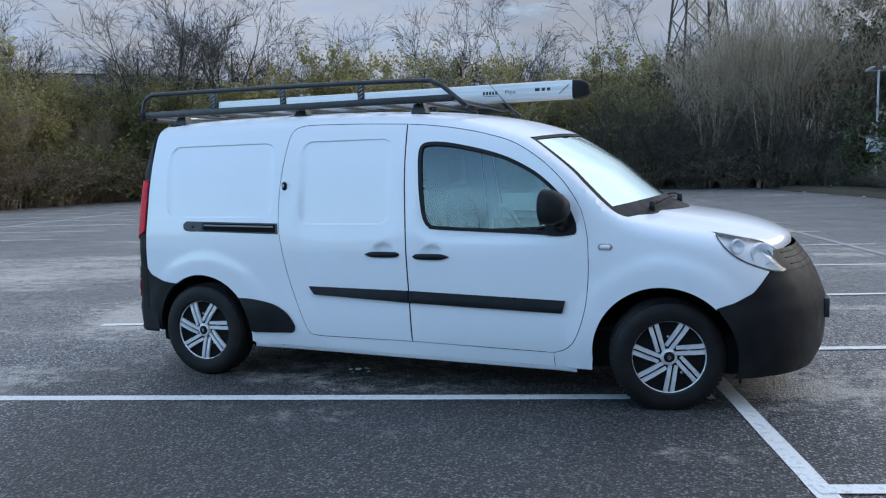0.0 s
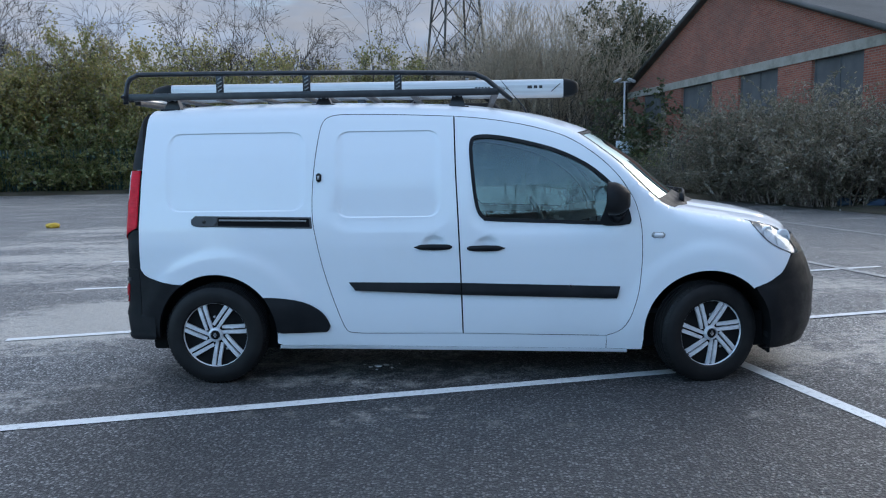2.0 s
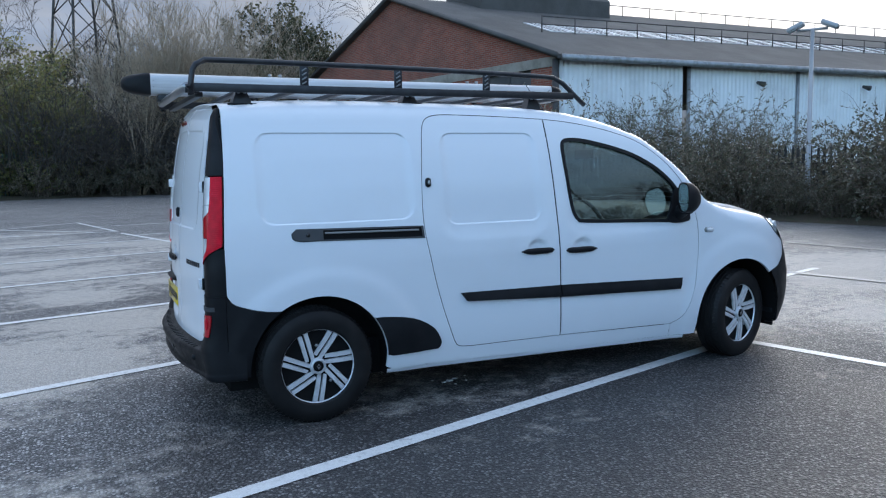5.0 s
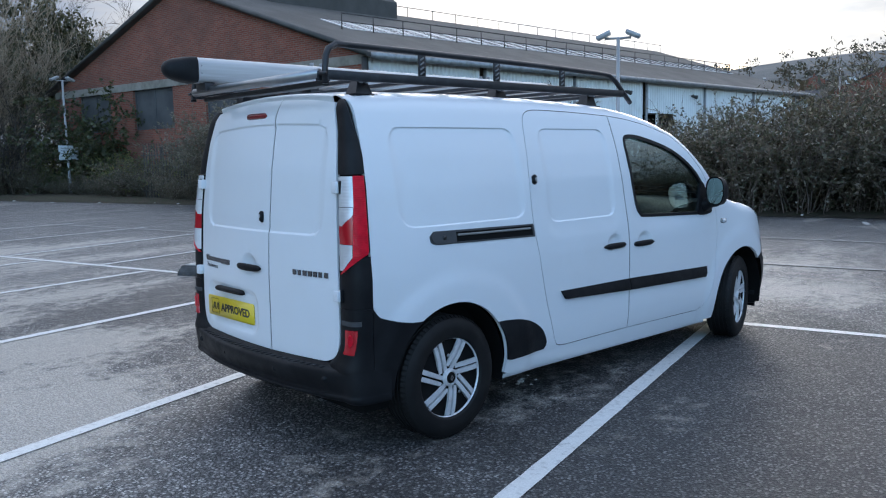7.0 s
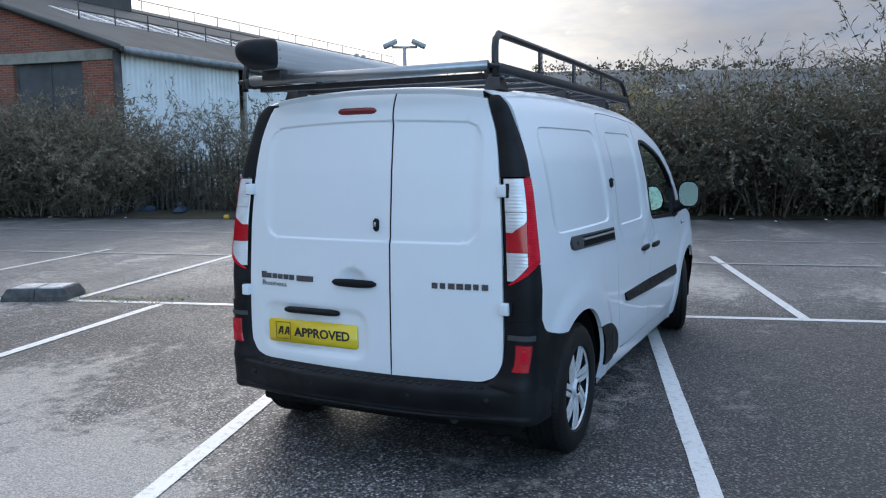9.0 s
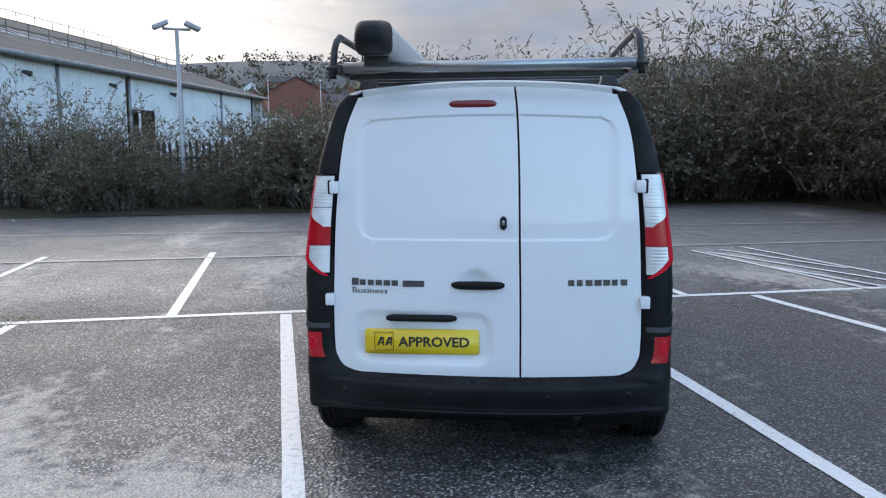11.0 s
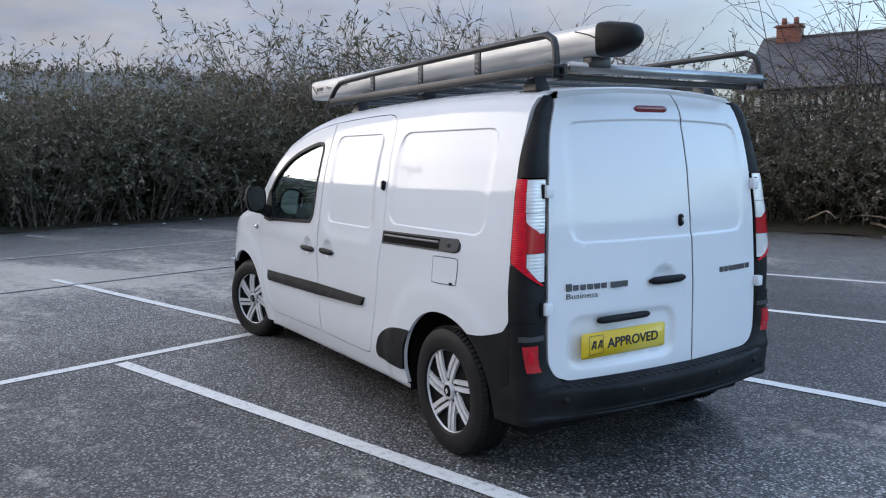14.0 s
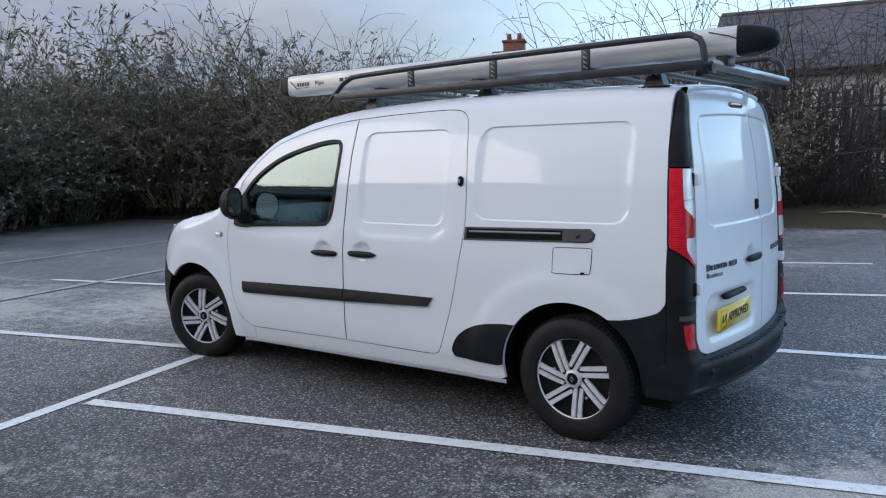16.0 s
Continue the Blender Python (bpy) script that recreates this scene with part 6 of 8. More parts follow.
def door_handle(van, cx, cz, flip, along):
    """A black bar handle over a dished grip; it tapers towards its free end."""
    L = 0.118
    rows = []
    for t in np.linspace(-1, 1, 15):
        w = 0.0195 * (1 - 0.12 * abs(t)) * (1 if t * along < 0.55 else 1 - 0.6 * smooth01((t * along - 0.55) / 0.45))
        d = 0.036 - 0.016 * abs(t) ** 3
        x = cx + L * t
        y = side_y(cx, cz + 0.055) + 0.006
        ring = [(x, y + d * 0.55 + 0.011 * math.cos(a) * (1 - 0.4 * abs(t) ** 6), cz - 0.005 + w * math.sin(a) * (1 - 0.7 * abs(t) ** 10)) for a in np.linspace(0, 2 * math.pi, 11)[:-1]]
        rows.append([(p[0], p[1] if flip else -p[1], p[2]) for p in ring])
    m = loft(rows, True)
    m[1].append(tuple(range(10)))
    m[1].append(tuple(range(140, 150)))
    part("door_handle", m, PLASTIC, van, "black door handle")


def van_mirror(van, flip):
    s = 1 if flip else -1
    rows = []
    for t in np.linspace(0, 1, 13):
        a = math.pi * t
        sc = math.sin(a) ** 0.45 if 0 < t < 1 else 0.05
        x = 2.46 + 0.13 * t
        k = 1.0 if t < 0.25 else 1.0 - 0.55 * ((t - 0.25) / 0.75) ** 2
        rows.append([(x - 0.30 * 0.082 * k * math.cos(b), s * (0.985 + 0.082 * k * math.copysign(abs(math.cos(b)) ** 0.75, math.cos(b))), 1.165 + 0.100 * k * math.copysign(abs(math.sin(b)) ** 0.8, math.sin(b)) - 0.01 * t) for b in np.linspace(0, 2 * math.pi, 29)[:-1]])
    m = loft(rows, True)
    m[1].append(tuple(range(12 * 28, 13 * 28)))
    shell = part("door_mirror", m, PLASTIC, van, "black plastic door mirror")
    rim = rows[0]
    part("mirror_glass", ([(p[0] + 0.002, s * 0.985 + (p[1] - s * 0.985) * 0.90, 1.165 + (p[2] - 1.165) * 0.90) for p in rim], [tuple(range(28)) if flip else tuple(reversed(range(28)))]), MIRROR, shell, "mirror glass")
    part("mirror_inner", ([(p[0] + 0.006, p[1], p[2]) for p in rim], [tuple(range(28)) if flip else tuple(reversed(range(28)))]), PLASTIC, shell)
    arm = [(2.53, s * 0.84, 1.05), (2.535, s * 0.88, 1.065), (2.53, s * 0.93, 1.085), (2.53, s * 0.975, 1.09)]
    part("mirror_arm", tube(arm, [0.055, 0.048, 0.040, 0.036], 12), PLASTIC, shell)
    base = clean(spline([(2.44, 1.0), (2.60, 1.0), (2.618, 1.05), (2.58, 1.15), (2.53, 1.225), (2.50, 1.20), (2.46, 1.09)], 0.02, True))
    f = mirrored if flip else (lambda q: q)
    part("mirror_base", f(sheet(base, lambda x, z: right(x, z, 0.008), 0.03, flange=0.015)), PLASTIC, shell)


def rounded_slab(x0, x1, y0, y1, z0, z1, r):
    """A thin upright plate with rounded corners."""
    loop = [(cy + r * math.cos(radians(w + 15 * k)), cz + r * math.sin(radians(w + 15 * k))) for cy, cz, w in ((y1 - r, z1 - r, 0), (y0 + r, z1 - r, 90), (y0 + r, z0 + r, 180), (y1 - r, z0 + r, 270)) for k in range(7)]
    m = loft([[(x0, y, z) for y, z in loop], [(x1, y, z) for y, z in loop]], True)
    n = len(loop)
    m[1].append(tuple(range(n, 2 * n)))
    m[1].append(tuple(reversed(range(n))))
    return m


def build_van():
    van = thing("van", "white panel van with black bumpers, parked across a bay", "van")
    meshes = side_panels(van)
    for key, mesh in meshes.items():
        for flip in (False, True):
            m = mirrored(mesh) if flip else mesh
            if key == "window_glass":
                part("side_window", m, GLASS, van, "tinted side window, closed").visible_shadow = False
            elif key.startswith("moulding"):
                edge_smooth(part("side_moulding", m, PLASTIC, van, "black plastic side moulding"), 40)
            else:
                label, mat = LABELS[key]
                edge_smooth(part(key, m, mat, van, label), 40)
    big, small = rear_doors(van)
    covers, lamp = rear_corners(van)
    for flip in (False, True):
        f = mirrored if flip else (lambda m: m)
        for name, m, mat, label in covers:
            edge_smooth(part(name, f(m), mat, van, label), 40)
        root = None
        for name, m, mat, label in lamp:
            ob = edge_smooth(part(name, f(m), mat, root or van, label), 40)
            root = root or ob
        s = 1 if flip else -1
        low = edge_smooth(part("rear_lower_corner", f(corner_sheet(0.44, 0.745, 0.010)), PLASTIC, van, "black plastic lower corner"), 40)
        fog = edge_smooth(part("rear_reflector", f(corner_sheet(0.532, 0.648, 0.018, taper=lambda z: (0.42 - 0.06 * smooth01((z - 0.54) / 0.10), 0.80), rows=10)), RED2, low, "red rear fog lamp"), 40)
        part("lens_dome", f(corner_sheet(0.570, 0.630, 0.0225, taper=lambda z: (0.60 - 0.10 * math.sqrt(max(0.04, 1 - ((z - 0.60) / 0.03) ** 2)), 0.60 + 0.10 * math.sqrt(max(0.04, 1 - ((z - 0.60) / 0.03) ** 2))), rows=8)), RED, fog)
        edge_smooth(part("corner_ledge", f(corner_sheet(0.668, 0.690, 0.017, 0.25, 0.97, 4)), TRIM, low), 40)
        for hz in (1.312, 0.803):
            y = door_y(hz)
            x = rear_x(y, hz)
            hinge = box("door_hinge", (x - 0.030, x + 0.012, s * (y + 0.032), s * (y - 0.010), hz - 0.027, hz + 0.027), PAINT, van, "white painted door hinge", 0.006)
            box("hinge_pad", (x - 0.014, x + 0.03, s * (y + 0.044), s * (y + 0.026), hz - 0.032, hz + 0.032), PLASTIC, hinge, "", 0.006)
        for cx, cz, along in ((1.40, 0.876, -1), (1.727, 0.866, 1)):
            door_handle(van, cx, cz, flip, along)
        van_mirror(van, flip)
        y = side_y(0.690, 1.307)
        k = part("door_lock", tube([(0.690, s * y, 1.285), (0.690, s * (y + 0.004), 1.29), (0.690, s * (y + 0.004), 1.325), (0.690, s * y, 1.330)], [0.010, 0.017, 0.017, 0.010], 12), PLASTIC, van, "black oval lock with a steel insert")
        part("lock_insert", tube([(0.690, s * (y + 0.012), 1.293), (0.690, s * (y + 0.016), 1.300), (0.690, s * (y + 0.016), 1.316), (0.690, s * (y + 0.012), 1.322)], [0.004, 0.008, 0.008, 0.005], 8), STEEL, k)
        y = side_y(2.785, 0.93)
        ind = part("side_indicator", tube([(2.752, s * (y - 0.001), 0.931), (2.762, s * (y + 0.002), 0.931), (2.808, s * (y + 0.0015), 0.930), (2.818, s * (y - 0.003), 0.930)], [0.008, 0.016, 0.016, 0.008], 10), CLEAR, van, "clear side indicator")
        part("indicator_rim", tube([(2.744, s * (y - 0.007), 0.931), (2.756, s * (y - 0.006), 0.931), (2.814, s * (y - 0.0065), 0.930), (2.826, s * (y - 0.010), 0.930)], [0.010, 0.020, 0.020, 0.010], 10), TRIM2, ind)
        part("rail_bolt", tube([(-0.035, s * (side_y(-0.035, 1.044) + 0.007), 1.044), (-0.035, s * (side_y(-0.035, 1.044) + 0.011), 1.044)], 0.012, 10), INK, van)
        part("sill_flange", loft([[(x, s * (half_width(x, 0.24) - 0.018), 0.252 - 0.0175 * x) for x in np.arange(0.41, 2.62, 0.1)], [(x, s * (half_width(x, 0.24) - 0.018), 0.230 - 0.0175 * x) for x in np.arange(0.41, 2.62, 0.1)], [(x, s * (half_width(x, 0.24) - 0.05), 0.230 - 0.0175 * x) for x in np.arange(0.41, 2.62, 0.1)]]), PAINT, van)
        for cx, r in ((0.02, 0.40), (3.10, 0.41)):
            liner = loft([[(cx + r * 0.985 * math.cos(a), s * yy, 0.315 + r * 0.985 * math.sin(a)) for a in np.linspace(-0.25, math.pi + (0.02 if cx < 1 else 0.2), 25)] for yy in (0.45, 0.60, 0.75, 0.845)])
            part("wheel_arch_liner", liner, DARK, van, "black wheel arch liner")
            part("wheel_arch_wall", ([(cx + r * math.cos(a), s * 0.50, 0.315 + r * math.sin(a)) for a in np.linspace(-0.25, math.pi + (0.02 if cx < 1 else 0.2), 25)], [tuple(range(25))]), DARK, van)
    # dark shut lines behind the gaps between the panels
    lines = [spline(S_FRONT_TOP, 0.03), spline(S_SEAM, 0.03), spline(S_SLIDE, 0.03), straight((0.94, 0.322), (2.48, 0.297), 0.05), straight((2.656, 1.150), (2.77, 1.172)), straight((2.480, 0.213), (2.480, 0.297))]
    for flip in (False, True):
        for ln in lines:
            p = np.array(ln)
            t = np.gradient(p, axis=0)
            t /= np.linalg.norm(t, axis=1)[:, None] + 1e-9
            n = np.stack([-t[:, 1], t[:, 0]], axis=1) * 0.006
            m = loft([[right(a, b, -0.0035) for a, b in p - n], [right(a, b, -0.0035) for a, b in p + n]])
            part("shut_line", mirrored(m) if flip else m, DARK, van)
    p = np.array([(-0.131, 1.754), (-0.143, 1.63), (-0.152, 1.40), (-0.156, 1.10), (-0.160, 0.80), (-0.161, 0.462)])
    part("shut_line", loft([[rear_pt(a - 0.006, b, -0.0035) for a, b in spline(p, 0.03)], [rear_pt(a + 0.006, b, -0.0035) for a, b in spline(p, 0.03)]]), DARK, van)
    # fuel flap on the left
    flap = clean(spline([(-0.10, 0.985), (-0.005, 0.985), (0.085, 0.982), (0.10, 0.965), (0.10, 0.87), (0.085, 0.852), (-0.08, 0.855), (-0.105, 0.87), (-0.112, 0.965)], 0.015, True))
    part("fuel_flap_gap", mirrored(sheet(flap, lambda x, z: right(x, z, 0.0012), 0.04, holes=[clean(shrink(flap, 0.004))], flange=0)), DARK, van)
    part("fuel_flap", mirrored(sheet(clean(shrink(flap, 0.004)), lambda x, z: right(x, z, 0.0018), 0.03, flange=0.003)), PAINT, van, "white fuel flap, closed")
    part("fuel_flap_catch", tube([(-0.075, side_y(-0.075, 0.863) + 0.002, 0.862), (-0.055, side_y(-0.055, 0.863) + 0.002, 0.860)], 0.006, 8), DARK, van)
    roof_and_front(van)
    rear_bumper(van)
    # rear fittings
    rows = []
    for t in np.linspace(-1, 1, 15):
        y = 0.027 + 0.118 * t
        w = 0.020 * (1 - 0.12 * abs(t)) * (1 if t > -0.55 else 1 - 0.55 * smooth01((-0.55 - t) / 0.45) * 0)
        x = rear_x(0.2, 0.88) - 0.024 + 0.010 * abs(t) ** 3
        rows.append([(x + 0.012 * math.cos(a) * (1 - 0.4 * t ** 6), y, 0.883 + w * math.sin(a) * (1 - 0.6 * t ** 10)) for a in np.linspace(0, 2 * math.pi, 11)[:-1]])
    m = loft(rows, True)
    m[1].append(tuple(range(10)))
    m[1].append(tuple(range(140, 150)))
    part("rear_handle", m, PLASTIC, big, "black rear door handle")
    x = rear_x(-0.084, 1.155)
    lock = part("rear_lock", tube([(x, -0.084, 1.128), (x - 0.004, -0.084, 1.137), (x - 0.004, -0.084, 1.173), (x, -0.084, 1.182)], [0.009, 0.015, 0.015, 0.009], 12), PLASTIC, big, "black oval lock with a steel insert")
    part("lock_insert", tube([(x - 0.010, -0.084, 1.143), (x - 0.014, -0.084, 1.150), (x - 0.014, -0.084, 1.166), (x - 0.010, -0.084, 1.170)], [0.003, 0.007, 0.007, 0.004], 8), STEEL, lock)
    rows = []
    for t in np.linspace(-1, 1, 17):
        y = 0.053 + 0.108 * t
        k = (1 - t ** 8) ** 0.5 if abs(t) < 1 else 0.05
        x = rear_x(y, 1.677)
        rows.append([(x - 0.008 * max(0, math.cos(a)) * k - 0.002 + 0.004 * max(0, -math.cos(a)), y, 1.677 + 0.0165 * math.sin(a) * k) for a in np.linspace(0, 2 * math.pi, 13)[:-1]])
    part("brake_lamp", loft(rows, True), RED3, big, "dark red high brake lamp")
    xg = rear_x(0.28, 0.725)
    rows = []
    for t in np.sin(np.linspace(-math.pi / 2, math.pi / 2, 13)):
        y = 0.283 + 0.160 * t
        k = (1 - abs(t) ** 14) ** 0.5 if abs(t) < 0.999 else 0.35
        rows.append([(xg - 0.012 - 0.022 * math.cos(a) * k, y, 0.727 + 0.016 * math.sin(a) * k) for a in np.linspace(0, 2 * math.pi, 13)[:-1]])
    m = loft(rows, True)
    m[1].append(tuple(range(12)))
    m[1].append(tuple(range(144, 156)))
    part("grab_strip", m, PLASTIC, big, "black grab strip over the plate")
    # sales plate: words that can be read, the mark beside them as a plain shape
    xp = rear_x(0.28, 0.62) - 0.012
    plate = part("sales_plate", rounded_slab(xp + 0.002, xp - 0.004, 0.022, 0.540, 0.562, 0.677, 0.014), PLATE, big, "yellow plate with black lettering")
    v, f = text_mesh("APPROVED", 0.062, 0.0008, 0.0016)
    w = max(p[0] for p in v)
    part("lettering", ([(xp - 0.0052 - p[2], 0.387 - p[0] * 0.320 / w, 0.598 + p[1]) for p in v], f), INK, plate, smooth=False)
    part("lettering_frame", merge(*[(box_pts) for box_pts in [tube([(xp - 0.0045, a, b), (xp - 0.0045, c, d)], 0.0012, 4) for a, b, c, d in ((0.412, 0.578, 0.497, 0.578), (0.412, 0.662, 0.497, 0.662), (0.412, 0.578, 0.412, 0.662), (0.497, 0.578, 0.497, 0.662))]]), INK, plate)
    for y0 in (0.455, 0.418):
        part("mark", ([(xp - 0.0052, y0 + 0.032, 0.600), (xp - 0.0052, y0 + 0.022, 0.600), (xp - 0.0052, y0 + 0.004, 0.640), (xp - 0.0052, y0 + 0.016, 0.640)], [(0, 1, 2, 3)]), INK, plate, smooth=False)
        part("mark", box_bm(xp - 0.0052, xp - 0.004, y0 + 0.000, y0 + 0.007, 0.600, 0.640), INK, plate, smooth=False)
        part("mark", box_bm(xp - 0.0052, xp - 0.004, y0 + 0.004, y0 + 0.022, 0.610, 0.616), INK, plate, smooth=False)
    # maker's badges as plain bars, the readable word as lettering
    def bar(y0, y1, z0, z1, mat, parent):
        part("badge_bar", merge(*[(lambda bm: ([tuple(v.co) for v in bm.verts], [tuple(v.index for v in q.verts) for q in bm.faces]))(box_bm(min(rear_x(y0, z0), rear_x(y1, z0)) - 0.003, rear_x((y0 + y1) / 2, z0) + 0.004, y0, y1, z0, z1))]), mat, parent, smooth=False)
    for k, w in enumerate((0.027, 0.025, 0.030, 0.031, 0.029, 0.024, 0.028)):
        c = -0.368 - k * 0.0385
        bar(c - w, c, 0.879, 0.905, BADGE, small)
    for k, w in enumerate((0.030, 0.026, 0.027, 0.028, 0.029, 0.029)):
        c = 0.602 - k * 0.0370
        bar(c - w, c, 0.873 if k else 0.872, 0.897 if k else 0.904, BADGE, big)
    bar(0.268, 0.365, 0.871, 0.898, BADGE, big)
    v, f = text_mesh("Business", 0.036, 0.0006)
    w = max(p[0] for p in v)
    part("lettering", ([(rear_x(0.605 - p[0] * 0.168 / w, 0.845) - 0.0016 - p[2], 0.605 - p[0] * 0.168 / w, 0.836 + p[1]) for p in v], f), INK, big, smooth=False)
    # underside, exhaust, mud flaps
    box("underbody", (-0.46, 3.50, -0.72, 0.72, 0.195, 0.42), DARK, van, "dark underbody", 0.02)
    box("inner_shell", (-0.44, 1.42, -0.70, 0.70, 0.40, 1.60), DARK, van, "", 0.05)
    part("exhaust", tube([(-0.20, -0.42, 0.26), (-0.42, -0.42, 0.255), (-0.50, -0.42, 0.25)], 0.022, 14), TRIM, van, "steel exhaust pipe")
    for s in (-1, 1):
        part("mud_flap", box_bm(3.50, 3.515, s * 0.80, s * 0.62, 0.17, 0.30, 0.004), PLASTIC, van)
    for x in (0.0, 3.081):
        part("axle", tube([(x, -0.7, 0.318), (x, 0.7, 0.318)], 0.05, 10), DARK, van)
    # wheels: the front pair turned to the left
    for x, y, steer, spin in ((0.0, -0.775, 0, 1.5), (3.112, -0.765, 14, 3)):
        wheel(van, x, y, steer, spin)
    for x, y, steer, spin in ((0.0, 0.775, 180, 8), (3.100, 0.765, 197, 30)):
        wheel(van, x, y, steer, spin)
    # cabin
    rows = []
    for t, (x, z) in enumerate(((2.28, 0.62), (2.24, 0.80), (2.26, 0.93), (2.34, 1.01), (2.50, 1.05), (2.75, 1.07), (3.02, 1.07))):
        rows.append([(x + 0.03 * math.cos(v * 3), v * 0.76 * (1 - 0.02 * t), z + 0.02 * (1 - v * v) + (0.035 * smooth01(1 - abs(v + 0.48) / 0.25) if 2 < t < 5 else 0)) for v in np.linspace(-1, 1, 25)])
    dash = part("dashboard", loft(rows), TRIM, van, "grey plastic dashboard")
    for s in (-1, 1):
        for y in (0.66, 0.16):
            part("air_vent", lathe([(0.0, 0.0), (0.045, 0.0), (0.055, -0.012), (0.060, 0.0), (0.060, 0.03)], 20), TRIM2, dash).matrix_basis = pose(2.262, s * y, 0.93, 0, 0, -90)
    ringp = [(2.12 - 0.09 * math.cos(a) * 0.9, -0.40 + 0.185 * math.sin(a), 0.985 + 0.165 * math.cos(a)) for a in np.linspace(0, 2 * math.pi, 33)]
    sw = part("steering_wheel", tube(ringp, 0.015, 8, False), TRIM, van, "dark steering wheel")
    part("steering_boss", merge(tube([(2.13, -0.40, 0.98), (2.24, -0.40, 0.92)], 0.06, 12), tube([(2.13, -0.56, 0.985), (2.12, -0.24, 0.985)], 0.018, 8)), TRIM, sw)
    for y in (-0.40, 0.40):
        base = edge_smooth(part("seat", box_bm(1.58, 2.08, y - 0.24, y + 0.24, 0.52, 0.72, 0.05, 3), SEAT, van, "dark cloth seat"))
        edge_smooth(part("seat_back", box_bm(-0.07, 0.07, y - 0.23, y + 0.23, 0.0, 0.60, 0.05, 3, m=Matrix.Translation((1.58, 0, 0.68)) @ Matrix.Rotation(radians(-14), 4, "Y")), SEAT, base))
        edge_smooth(part("headrest", box_bm(-0.05, 0.05, y - 0.13, y + 0.13, 0.64, 0.82, 0.04, 3, m=Matrix.Translation((1.58, 0, 0.66)) @ Matrix.Rotation(radians(-12), 4, "Y")), SEAT, base))
    box("bulkhead", (1.43, 1.45, -0.66, 0.66, 0.40, 1.66), TRIM, van, "grey load bulkhead", 0.005)
    box("cabin_floor", (1.42, 2.9, -0.76, 0.76, 0.42, 0.45), DARK, van)
    part("headlining", loft([[(x + 0.13 * smooth01((x - 1.3) / 1.0) * (1 - v * v), v * (side_y(x, edge_z(x)) - 0.02), edge_z(x) - 0.02 + 0.025 * (1 - v * v)) for v in np.linspace(-1, 1, 13)] for x in np.arange(1.44, 2.32, 0.08)]), TRIM2, van)
    for s in (-1, 1):
        pl = [(x, s * (side_y(x, edge_z(x) - 0.02) - 0.05), edge_z(x) - 0.055) for x in np.arange(2.05, 2.75, 0.07)]
        part("pillar_lining", tube(pl, 0.035, 8), TRIM2, van)
        part("door_card", loft([[(x, s * (side_y(x, z) - 0.06), z) for x in np.arange(1.62, 2.64, 0.1)] for z in (0.40, 0.6, 0.8, 0.96, 0.985)]), TRIM, van)
    pm = edge_smooth(part("interior_mirror", box_bm(2.36, 2.39, -0.11, 0.11, 1.43, 1.50, 0.012), TRIM, van))
    part("aerial", tube([(2.05, 0.0, 1.72), (2.02, 0.0, 1.78), (1.85, 0.0, 1.98)], [0.008, 0.004, 0.002], 6), INK, van, "thin black roof aerial")
    return van


